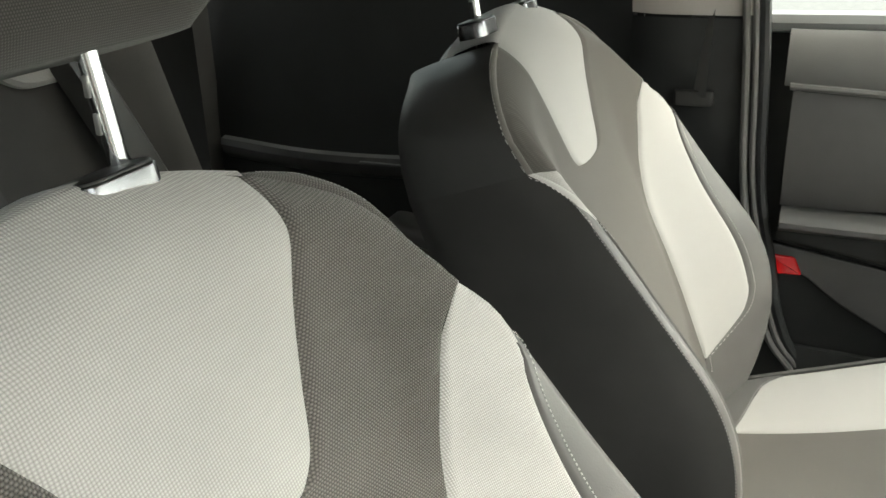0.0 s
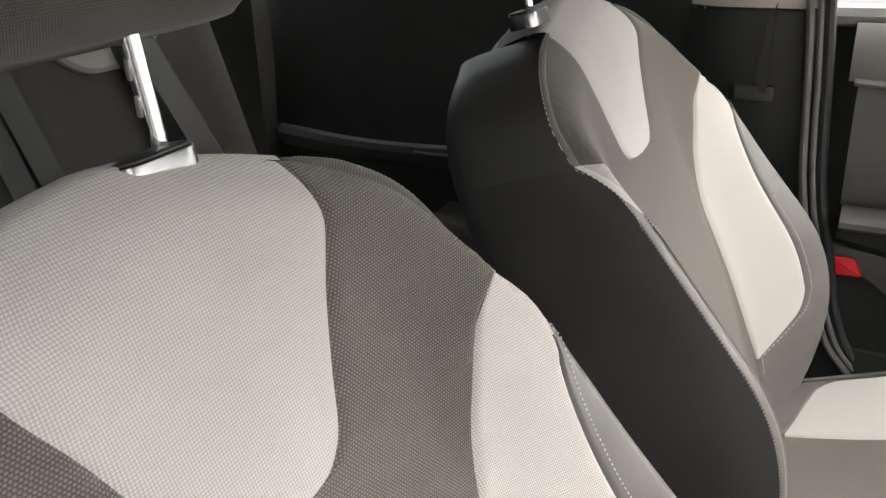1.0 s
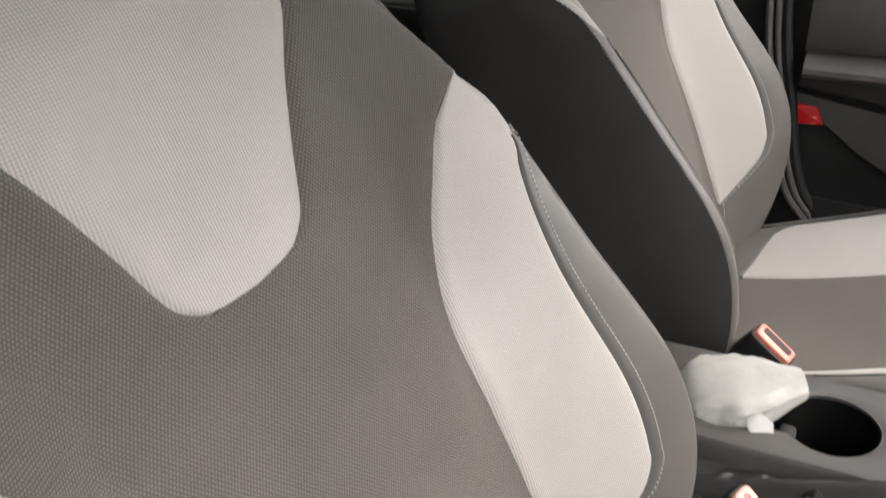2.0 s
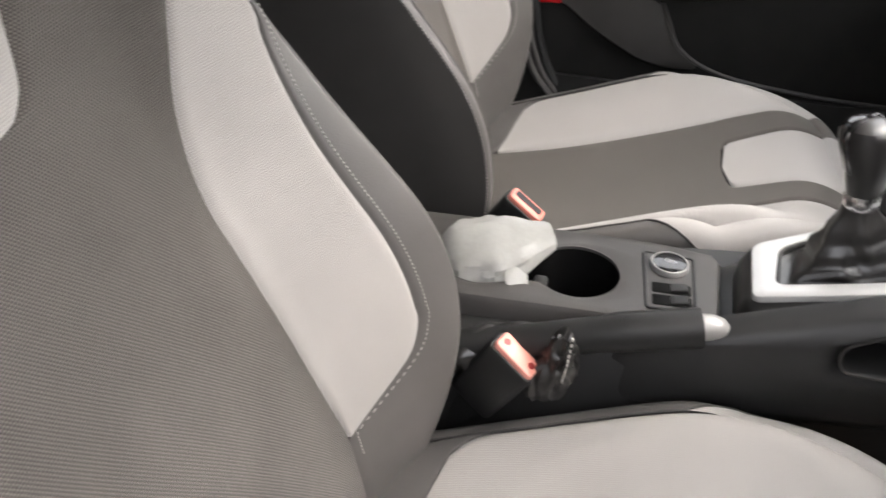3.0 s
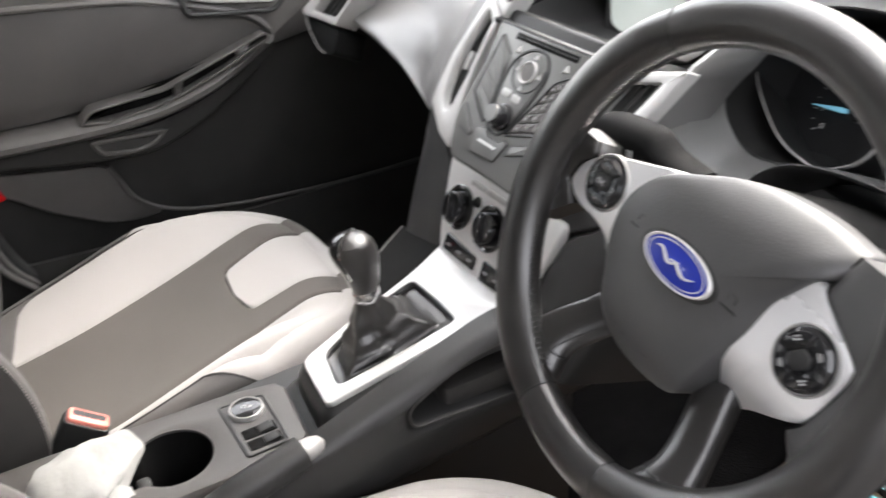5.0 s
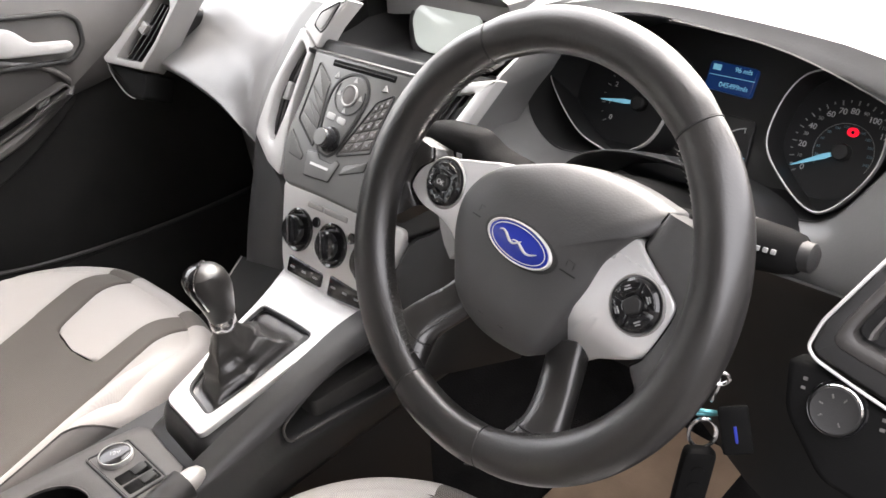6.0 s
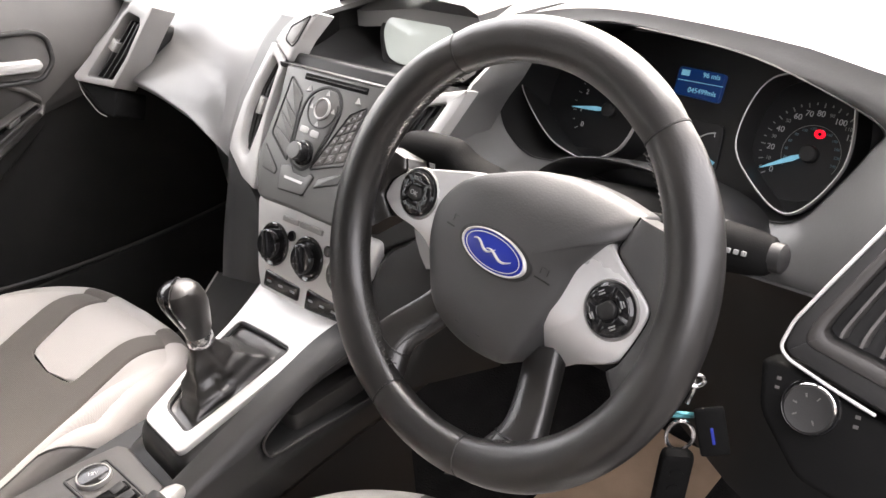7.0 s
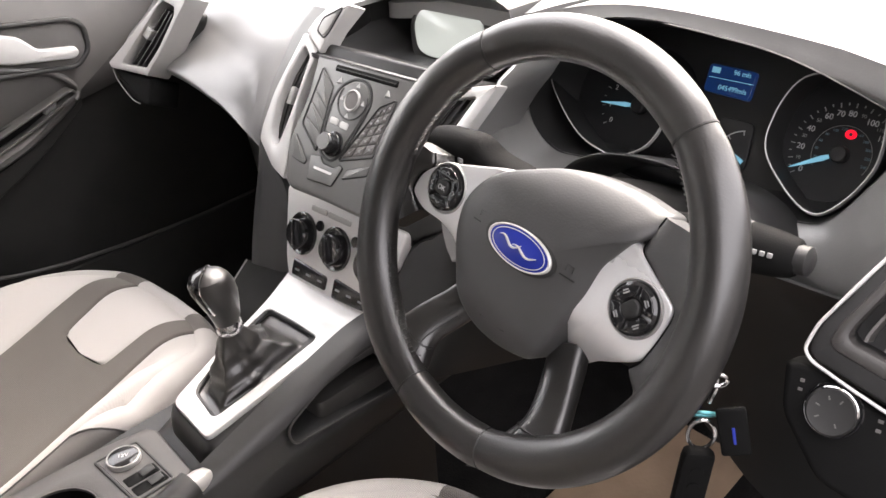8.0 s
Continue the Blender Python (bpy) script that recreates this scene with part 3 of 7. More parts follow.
    # outer skin and glass
    b = bmesh.new()
    sheet(b, lambda u, v: m(u, v, 0.80 + 0.05 * math.sin(math.pi * (v - 0.1) / 1.0)), steps(-0.05, 1.0, 12), steps(0.1, 0.96, 10))
    solid(b, (side * 0.01, 0, 0))
    part("outer_skin", b, PAINT, d, "pale painted outer skin")
    b = bmesh.new()
    sheet(b, lambda u, v: m(u, 0.96 + v * (min(0.30, 0.30 - 0.62 * max(0, u - 0.44))), 0.76 - 0.13 * v), steps(-0.05, 0.90, 14), steps(0, 1, 5))
    solid(b, (side * 0.004, 0, 0))
    g = part("window_pane", b, GLASS, d, "clear side window")
    g.visible_shadow = False
    return d

front_door(-1, "front_door", "closed front door with dark lining and red marker lens")

# the open door beside the camera, swung right out on its front hinges
opened = front_door(1, "front_door", "front car door swung wide open, dark lining with a bright lever")
hinge = Vector((0.80, 0.98, 0.0))
opened.matrix_basis = Matrix.Translation(hinge) @ pose(0, 0, 0, 0, 0, 68) @ Matrix.Translation(-hinge) @ Matrix.Translation(BASE[opened.name])


def rear_door(side):
    d = thing("rear_door", (side * 0.72, -0.6, 0.2), "closed dark rear car door with a plain armrest", "car door")
    m = lambda y, z, x: Vector((side * x, y, z))
    face = curve_at([(0.24, 0.735), (0.5, 0.715), (0.72, 0.71), (0.955, 0.735)])
    b = bmesh.new()
    sheet(b, lambda u, v: m(u, v, face(v) - 0.01 * math.sin(u * 5)), steps(-1.04, -0.225, 24), steps(0.24, 0.985, 20))
    solid(b, (side * 0.02, 0, 0))
    part("inner_panel", b, DASH_DARK, d, "black grained rear door lining")
    b = bmesh.new()
    tube(b, spline([m(-1.0, 0.70, 0.70), m(-0.8, 0.695, 0.675), m(-0.6, 0.70, 0.672), m(-0.4, 0.715, 0.68), m(-0.3, 0.73, 0.70)], 20), 0.03, 10, squash=0.6)
    part("armrest", b, DOOR_GREY, d, "dark grey armrest")
    for z0, z1, y0, y1 in ((0.535, 0.605, -0.66, -0.46), (0.430, 0.500, -0.62, -0.44)):
        b = bmesh.new()
        mm = Matrix(((0, 0, -side, side * 0.70), (1, 0, 0, 0), (0, 1, 0, 0), (0, 0, 0, 1)))
        prism(b, rounded([(y0, z0), (y1, z0 - 0.02), (y1, z1 - 0.02), (y0, z1)], 0.025, 5), -0.01, 0.06, mm, 0.018)
        part("lower_pad", b, VINYL_MID, d, "grey lower pad")
    b = bmesh.new()
    box(b, (-0.07, -0.012, -0.004), (0.07, 0.012, 0.006), Matrix(((0, 0, -side, side * 0.648), (1, 0, 0, -0.62), (0, 1, 0, 0.70), (0, 0, 0, 1))), 0.004)
    part("pull_recess", b, VINYL_DARK, d, "grey pull recess")
    b = bmesh.new()
    sheet(b, lambda u, v: m(u, v, 0.80 + 0.05 * math.sin(math.pi * (v - 0.1))), steps(-1.1, -0.12, 10), steps(0.1, 0.96, 8))
    solid(b, (side * 0.01, 0, 0))
    part("outer_skin", b, PAINT, d)
    b = bmesh.new()
    sheet(b, lambda u, v: m(u, 0.985 + v * 0.265, 0.755 - 0.13 * v), steps(-0.98, -0.26, 8), steps(0, 1, 5))
    solid(b, (side * 0.004, 0, 0))
    g = part("window_pane", b, TINTED_GLASS, d, "clear side window")
    g.visible_shadow = True
    return d

rear_door(-1)
rear_door(1)

# ---- seats ----
RECLINE, SLOPE = 19.0, 15.3
SIN_R, COS_R = math.sin(radians(RECLINE)), math.cos(radians(RECLINE))
SIN_S, COS_S = math.sin(radians(SLOPE)), math.cos(radians(SLOPE))

# backrest: half widths and depths against the height s up its slope
seam_u = curve_at([(-0.06, 0.205), (0.0, 0.226), (0.06, 0.236), (0.12, 0.238), (0.2, 0.237), (0.3, 0.232), (0.36, 0.231), (0.40, 0.232), (0.46, 0.2345)])
bolster = curve_at([(-0.06, 0.045), (0.0, 0.07), (0.05, 0.088), (0.1, 0.100), (0.15, 0.105), (0.2, 0.102), (0.253, 0.090), (0.31, 0.074), (0.379, 0.054), (0.42, 0.036), (0.46, 0.020), (0.5, 0.008), (0.58, 0.0), (0.62, 0.0)])
lumbar = curve_at([(-0.06, 0.0), (0.0, 0.008), (0.15, 0.016), (0.3, 0.008), (0.42, 0.0), (0.55, -0.003), (0.62, -0.008)])
top_s = curve_at([(0.0, 0.612), (0.04, 0.607), (0.105, 0.589), (0.15, 0.570), (0.2, 0.538), (0.225, 0.503), (0.2345, 0.46)])
inner_u = curve_at([(0.045, 0.155), (0.09, 0.150), (0.143, 0.146), (0.227, 0.143), (0.30, 0.142), (0.356, 0.154), (0.396, 0.172), (0.431, 0.194), (0.448, 0.215), (0.46, 0.2345)])
outer_u = curve_at([(0.045, 0.155), (0.058, 0.172), (0.075, 0.190), (0.092, 0.203), (0.115, 0.2095), (0.13, 0.2105)])
strip_w = curve_at([(0.0, 0.026), (0.10, 0.028), (0.20, 0.027), (0.28, 0.024), (0.34, 0.017), (0.375, 0.009), (0.40, 0.0), (0.46, 0.0)])
shield_u = curve_at([(0.410, 0.0), (0.4125, 0.034), (0.418, 0.048), (0.43, 0.060), (0.46, 0.073), (0.51, 0.0925), (0.555, 0.112), (0.58, 0.118), (0.62, 0.120)])


def back_depth(u, s):
    a = abs(u)
    t = clamp((a - 0.135) / (0.244 - 0.135), 0, 1)
    g = 0.4 * t + 0.6 * t * t * (3 - 2 * t)
    roll = clamp(1 - (top_s(min(a, 0.2345)) - s) / 0.05, 0, 1) if s > 0.40 else 0.0
    return lumbar(s) + 0.008 * (a / 0.15) ** 2 + bolster(s) * g - 0.022 * roll * roll


def sink(t, n=0.0032):
    """The groove that a panel makes along its seams."""
    e = min(t, 1 - t)
    return n * max(0.0, 1 - e / 0.06) ** 1.5


ACROSS = [0, 0.015, 0.03, 0.06, 0.11] + steps(0.18, 0.82, 12) + [0.89, 0.94, 0.97, 0.985, 1]
NARROW = [0, 0.02, 0.05, 0.1, 0.2, 0.35, 0.5, 0.65, 0.8, 0.9, 0.95, 0.98, 1]


def front_seat(cx, y0, zoff, name_label, inboard=1.0):
    at = Vector((cx, y0, 0.45 + zoff))
    pale_cloth, dark_cloth = (CLOTH_LIGHT, CLOTH_DARK) if cx > 0 else (CLOTH_LIGHT_WORN, CLOTH_DARK_WORN)
    seat = thing("front_seat", (cx, 0.1, 0.13), name_label, "car seat", "front seats")

    def P(u, s, b):
        return at + Vector((u, -SIN_R * s + COS_R * b, COS_R * s + SIN_R * b))

    def strip(name, ua, ub, s0, s1, ns, material, label, cols=ACROSS, ends=True, fade=False):
        b = bmesh.new()

        def place(t, v):
            s = s0 + (s1 - s0) * v
            u = ua(s) + (ub(s) - ua(s)) * t
            edge = sink(t)
            if fade and t > 0.5:
                edge *= clamp((0.42 - s) / 0.04 if fade > 1 else (0.458 - s) / 0.03, 0, 1)
            elif fade > 1:
                edge *= clamp((0.458 - s) / 0.03, 0, 1)
            if ends:
                edge = max(edge, sink(v))
            return P(u, s, back_depth(u, s) - edge)

        def uv(t, v):
            s = s0 + (s1 - s0) * v
            u = ua(s) + (ub(s) - ua(s)) * t
            return (0.85 * u + math.copysign(back_depth(u, s) - back_depth(0, s), u), s)

        sheet(b, place, cols, [0, 0.01, 0.03, 0.07] + steps(0.1, 0.9, ns) + [0.93, 0.97, 0.99, 1], uv)
        return part(name, b, material, seat, label, 60)

    strip("centre_panel", lambda s: -inner_u(max(s, 0.045)), lambda s: inner_u(max(s, 0.045)), -0.06, 0.410, 30, dark_cloth, "dark grey mesh cloth centre", steps(0, 1, 40), False)
    for k in (-1, 1):
        strip("shoulder_panel", lambda s: k * shield_u(s), lambda s: k * inner_u(s), 0.410, 0.46, 8, dark_cloth, "dark grey mesh cloth shoulder", ACROSS, False, 1)
        strip("side_panel", lambda s: k * inner_u(s), lambda s: k * (outer_u(s) if s < 0.13 else seam_u(s) - strip_w(s)), 0.0451, 0.4595, 44, pale_cloth, "pale grey woven cloth bolster", ACROSS, False, 2)
        strip("bolster_strip", lambda s: k * (0.155 if s < 0.045 else outer_u(s) if s < 0.13 else seam_u(s) - strip_w(s)), lambda s: k * seam_u(s), -0.06, 0.3995, 46, VINYL_MID, "grey vinyl bolster strip", NARROW, False)
    strip("shield_panel", lambda s: -shield_u(s), lambda s: shield_u(s), 0.4101, 0.46, 10, pale_cloth, "pale woven cloth shield", ACROSS, False)

    # upper zone, up to the arched top
    def crown(name, ua, ub, material, label):
        b = bmesh.new()

        def where(t, v):
            s = 0.46 + 0.157 * v
            u = ua(s) + (ub(s) - ua(s)) * t
            return u, 0.46 + v * (top_s(abs(u)) - 0.46)

        def place(t, v):
            u, s = where(t, v)
            return P(u, s, back_depth(u, s) - (sink(t) if t < 0.5 or name == "shield_top" else 0))

        def weave(t, v):
            u, s = where(t, v)
            return (0.85 * u + math.copysign(back_depth(u, s) - back_depth(0, s), u), s)

        sheet(b, place, ACROSS, steps(0, 1, 20), weave)
        return part(name, b, material, seat, label, 60)

    crown("shield_top", lambda s: -shield_u(s), lambda s: shield_u(s), pale_cloth, "pale woven cloth upper shield")
    for k in (-1, 1):
        crown("shoulder_top", lambda s: k * shield_u(s), lambda s: k * 0.2345, dark_cloth, "dark mesh cloth upper shoulder")

    # rim round the whole backrest
    right = [(seam_u(s), s) for s in steps(-0.06, 0.46, 52)]
    top = [(u, top_s(abs(u))) for u in steps(0.2345, -0.2345, 70)][1:-1]
    peri = right + top + [(-u, s) for u, s in right[::-1]]
    n = len(peri)
    out = []
    for i, (u, s) in enumerate(peri):
        a, c = peri[max(i - 2, 0)], peri[min(i + 2, n - 1)]
        tx, ty = c[0] - a[0], c[1] - a[1]
        q = math.hypot(tx, ty)
        out.append((ty / q, -tx / q))

    k0, k1 = 52, n - 52

    def along(prof, f):
        x = clamp(f, 0, 1) * (len(prof) - 1)
        j = min(int(x), len(prof) - 2)
        return tuple(p + (q - p) * (x - j) for p, q in zip(prof[j], prof[j + 1]))

    def reach(s):
        return clamp((s - 0.394) / 0.028, 0, 1)

    def slim(i, s):
        """The edge thins out towards the shoulder."""
        if k0 < i < k1:
            return 0.40
        t = clamp((s - 0.35) / 0.10, 0, 1)
        return 0.5 - 0.10 * t * t * (3 - 2 * t)

    def rim(prof, lo, hi, taper=False, side=0):
        loops = []
        for r_, f in enumerate(prof):
            loop = []
            for i in range(lo, hi):
                u, s = peri[i]
                dx, dy = out[i]
                b0 = back_depth(u, s) - 0.0032 * (clamp((0.42 - s) / 0.04, 0, 1) if not k0 < i < k1 else 0)
                grow, deep, keep = f
                if side:
                    c, r = reach(s), r_ / (len(prof) - 1)
                    grow, deep, keep = along(prof, c * r if side > 0 else c + (1 - c) * r)
                if prof is edge or prof is walls:
                    grow *= slim(i, s)
                    if prof is edge or r_ == 0:
                        deep *= slim(i, s)
                if taper and abs(u) < 0.23:
                    grow *= 0.25 + 0.75 * clamp((abs(u) - 0.12) / 0.045, 0, 1)
                loop.append(P(u + dx * grow, s + dy * grow, b0 * keep + deep))
            loops.append(loop)
        b = bmesh.new()
        rows = [[b.verts.new(v) for v in loop] for loop in loops]
        lay = b.loops.layers.uv.verify()
        for r, (x, y) in enumerate(zip(rows, rows[1:])):
            for i in range(len(x) - 1):
                f = b.faces.new((x[i], x[i + 1], y[i + 1], y[i]))
                for l, (aa, bb) in zip(f.loops, ((i, r), (i + 1, r), (i + 1, r + 1), (i, r + 1))):
                    uu, ss = peri[lo + aa]
                    dx, dy = out[lo + aa]
                    l[lay].uv = (0.85 * uu + math.copysign(back_depth(uu, ss) - back_depth(0, ss), uu) + dx * 0.0045 * bb, ss + dy * 0.0045 * bb)
        return b

    edge = [(0, 0.0, 1), (0.005, 0.0016, 1), (0.011, 0.0012, 1), (0.017, -0.0015, 1), (0.022, -0.0075, 1)]
    walls = [(0.022, -0.0085, 1), (0.0255, -0.017, 1), (0.0285, -0.034, 1), (0.029, -0.042, 0.9), (0.027, -0.06, 0.7), (0.024, -0.085, 0.4), (0.018, -0.11, 0.1), (0.004, -0.127, 0), (-0.03, -0.135, 0)]
    over = [(0, 0.0, 1), (0.004, -0.004, 1), (0.0065, -0.014, 1), (0.0065, -0.03, 1), (0.0045, -0.05, 1), (0.0, -0.07, 0.7), (-0.008, -0.095, 0.3)]
    behind = [(-0.0081, -0.0955, 0.3), (-0.015, -0.115, 0.1), (-0.028, -0.128, 0), (-0.05, -0.135, 0)]
    k0, k1 = 52, n - 52
    sa = next(i for i in range(n) if peri[i][1] > 0.5 and abs(peri[i][0]) < 0.121)
    sb = n - sa
    for lo, hi, mt, lb, side in ((0, 49, VINYL_MID, "grey stitched vinyl edge", -1), (n - 49, n, VINYL_MID, "grey stitched vinyl edge", -1), (43, k0 + 1, pale_cloth, "pale cloth tip of the edge", 1), (k1 - 1, n - 43, pale_cloth, "pale cloth tip of the edge", 1)):
        part("bolster_edge", rim(edge, lo, hi, side=side), mt, seat, lb, 60)
    # stitches along the outer seam
    for lo, hi in ((4, k0 + 16), (k1 - 16, n - 4)):
        b = bmesh.new()
        pts = []
        for i in range(lo, hi):
            (u, s), (dx, dy) = peri[i], out[i]
            g = 0.0225 * slim(i, s)
            if k0 < i < k1 and abs(u) < 0.23:
                g *= 0.25 + 0.75 * clamp((abs(u) - 0.12) / 0.045, 0, 1)
            pts.append(tuple(P(u + dx * g, s + dy * g, back_depth(u, s) - 0.0032 * (s < 0.40) - 0.0090 * slim(i, s))))
        dense = spline(pts, 640)
        for j in range(0, len(dense) - 3, 4):
            tube(b, [Vector(dense[j]), Vector(dense[j + 2])], 0.0005, 4)
        tagged(part("seam_stitching", b, THREAD, seat, "pale stitching along the outer seam"), kind="stuff")
    part("side_skin", rim(walls, 0, k0 + 1), VINYL_DARK, seat, "charcoal vinyl side", 60)
    part("side_skin", rim(walls, k1 - 1, n), VINYL_DARK, seat, "charcoal vinyl side", 60)
    part("shoulder_skin", rim(walls, k0, sa + 1, True), VINYL_DARK, seat, "charcoal shoulder", 60)
    part("shoulder_skin", rim(walls, sb - 1, k1, True), VINYL_DARK, seat, "charcoal shoulder", 60)
    part("shoulder_brim", rim(edge, k0, sa + 1, True), dark_cloth, seat, "dark mesh cloth at the shoulder edge", 60)
    part("shoulder_brim", rim(edge, sb - 1, k1, True), dark_cloth, seat, "dark mesh cloth at the shoulder edge", 60)
    part("shield_roll", rim(over, sa, sb), pale_cloth, seat, "pale cloth rolled over the top", 60)
    part("back_edge", rim(behind, sa, sb), VINYL_DARK, seat, "charcoal vinyl upper back", 60)
    b = bmesh.new()
    loop = [P(u * 0.86, -0.06 + (s + 0.06) * 0.94, -0.134) for u, s in peri]
    loft(b, [loop, [P(u * 0.5, -0.06 + (s + 0.06) * 0.6, -0.137) for u, s in peri]], False, True)
    part("back_skin", b, VINYL_DARK, seat, "charcoal vinyl back")

    # pale stitches beside the seams, a row each side
    for k in (-1, 1):
        b = bmesh.new()
        for shift in (0.0045,):
            pts = []
            for s in steps(0.02, 0.399, 62):
                if s < 0.46:
                    e = 0.155 if s < 0.045 else outer_u(s) if s < 0.13 else seam_u(s) - strip_w(s)
                    u = e + shift
                    pts.append(tuple(P(k * u, s, back_depth(u, s) + (0.0002 if u < seam_u(s) else -0.0012))))
            for s in steps(0.401, 0.406, 3):
                g, d = (v * slim(0, s) for v in along(edge, reach(s) + 0.10)[:2])
                pts.append(tuple(P(k * (seam_u(s) + g), s, back_depth(seam_u(s), s) + d + 0.0004)))
            dense = spline(pts, 420)
            for j in range(0, len(dense) - 3, 4):
                tube(b, [Vector(dense[j]), Vector(dense[j + 2])], 0.00055, 4)
        tagged(part("stitching", b, THREAD, seat, "pale double stitching"), kind="stuff")

    # headrest on two chrome posts
    rest = lambda u, s, d: P(u, s, d)
    pu = lambda k: -0.056 if k < 0 else 0.098
    for k in (-1, 1):
        b = bmesh.new()
        tube(b, [rest(pu(k), 0.57, -0.054), rest(pu(k), 0.6065, -0.048), rest(pu(k), 0.672, -0.036), rest(pu(k), 0.72, -0.027)], 0.0062, 14)
        post = part("headrest_post", b, CHROME, seat, "chrome headrest post")
        b = bmesh.new()
        for h in (0.640, 0.660):
            box(b, (-0.003, -0.002, -0.006), (0.004, 0.002, 0.006), Matrix.Translation(rest(pu(k) + 0.0035, h, -0.048 + 0.18 * (h - 0.6065))), 0.0008)
        part("notch", b, SILVER_DULL, post)
        b = bmesh.new()
        mm = Matrix.Translation(rest(pu(k) + 0.018, 0.6140, -0.040)) @ pose(0, 0, 0, RECLINE - 6)
        prism(b, rounded([(-0.029, -0.016), (0.029, -0.016), (0.029, 0.016), (-0.029, 0.016)], 0.014, 6), -0.016, 0.0, mm, 0.0015)
        part("post_collar", b, DARK_STEEL, seat, "bright edged post collar")
        b = bmesh.new()
        prism(b, rounded([(-0.0275, -0.0145), (0.0275, -0.0145), (0.0275, 0.0145), (-0.0275, 0.0145)], 0.013, 6), -0.001, 0.002, mm, 0.0012)
        part("collar_top", b, BLACK, seat, "black collar top")
    b = bmesh.new()
    loops = []
    for v in range(15):
        t = v / 14
        s = 0.676 + 0.17 * t
        q = (1 - abs(2 * t - 1) ** 3.2) ** 0.5
        w, d = 0.128 + 0.03 * q - 0.018 * t, 0.016 + 0.036 * q
        loops.append([rest(x * w - 0.008, s, -0.044 + y * d + 0.012 * (x * x)) for x, y in ((math.copysign(abs(math.cos(a)) ** 0.55, math.cos(a)), math.copysign(abs(math.sin(a)) ** 0.7, math.sin(a))) for a in (2 * math.pi * j / 40 for j in range(40)))])
    loft(b, loops, True, True)
    lay = b.loops.layers.uv.verify()
    for f in b.faces:
        for l in f.loops:
            l[lay].uv = (l.vert.co.x, l.vert.co.z)
    part("headrest", b, CLOTH_FINE, seat, "dark grey cloth headrest", 60)

    # cushion
    ct = Vector((cx, y0 + 0.062, 0.415 + zoff))

    def Q(u, l, b):
        return ct + Vector((u, COS_S * l - SIN_S * b, SIN_S * l + COS_S * b))

    wid = curve_at([(-0.08, 0.205), (0.0, 0.216), (0.1, 0.228), (0.2, 0.235), (0.30, 0.236)])
    front = curve_at([(0.0, 0.462), (0.08, 0.457), (0.13, 0.442), (0.18, 0.408), (0.215, 0.36), (0.236, 0.30)])
    raise_ = curve_at([(-0.08, 0.03), (0.1, 0.038), (0.25, 0.04), (0.33, 0.03), (0.40, 0.012), (0.46, 0.0)])
    raise_in = curve_at([(-0.08, 0.03), (0.1, 0.038), (0.25, 0.041), (0.33, 0.037), (0.40, 0.027), (0.46, 0.012)])
    dish = curve_at([(-0.08, -0.012), (0.1, -0.02), (0.25, -0.014), (0.36, -0.003), (0.42, 0.0), (0.47, -0.006)])

    def cdepth(u, l):
        a = abs(u)
        inner = 0.135 if inboard > 1 and u > 0 else 0.10
        t = clamp((a - inner) / (0.23 - inner), 0, 1)
        roll = clamp(1 - (front(min(a, 0.236)) - l) / 0.06, 0, 1) if l > 0.22 else 0
        return dish(l) + (raise_in(l) * inboard if inboard > 1 and u > 0 else raise_(l)) * t * t * (3 - 2 * t) + 0.008 * (a / 0.12) ** 2 * (a < 0.12) + 0.008 * (a >= 0.12) - 0.02 * roll * roll

    def cstrip(name, ua, ub, l0, l1, nl, material, label, cols=ACROSS, arch=False):
        b = bmesh.new()

        def where(t, v):
            l = l0 + (l1 - l0) * v
            u = ua(l) + (ub(l) - ua(l)) * t
            if arch:
                l = l0 + v * (front(min(abs(u), 0.236)) - l0)
            return u, l

        def place(t, v):
            u, l = where(t, v)
            groove = sink(t)
            if name == "cushion_band" and t < 0.5 and l < 0.326 or name == "cushion_side_front" and t > 0.5:
                groove = 0.0
            return Q(u, l, cdepth(u, l) - max(groove, 0.4 * sink(v) if not arch and l0 > 0.31 else 0))

        def weave(t, v):
            u, l = where(t, v)
            return (0.85 * u + math.copysign(cdepth(u, l) - cdepth(0, l), u), l)

        sheet(b, place, cols, steps(0, 1, nl), weave)
        return part(name, b, material, seat, label, 60)

    inn = lambda l: 0.120
    outl = curve_at([(0.0, 0.121), (0.02, 0.165), (0.035, 0.200), (0.055, 0.219), (0.075, 0.2255), (0.09, 0.227)])
    patch = curve_at([(0.322, 0.0), (0.324, 0.04), (0.330, 0.056), (0.342, 0.062), (0.40, 0.068), (0.47, 0.076)])
    cstrip("cushion_centre", lambda l: -inn(l), inn, -0.08, 0.30, 26, dark_cloth, "dark mesh cloth cushion centre", steps(0, 1, 36))
    for k in (-1, 1):
        cstrip("cushion_side", lambda l: k * inn(l), lambda l: k * (outl(l) if l < 0.09 else wid(l)), 0.0005, 0.30, 24, pale_cloth, "pale woven cloth cushion bolster")
        cstrip("cushion_corner", lambda l: k * (outl(l) if l > 0.0005 else 0.121), lambda l: k * wid(l), -0.08, 0.0895, 14, VINYL_MID, "grey vinyl cushion corner", NARROW)
        cstrip("cushion_side_front", lambda l: k * inn(l), lambda l: k * 0.236, 0.30, 0.462, 16, pale_cloth, "pale cloth front of the bolster", ACROSS, True)
        cstrip("cushion_band", lambda l: k * (patch(l) if l > 0.322 else 0.0), lambda l: k * inn(l), 0.30, 0.462, 40, dark_cloth, "dark cloth band", ACROSS, True)
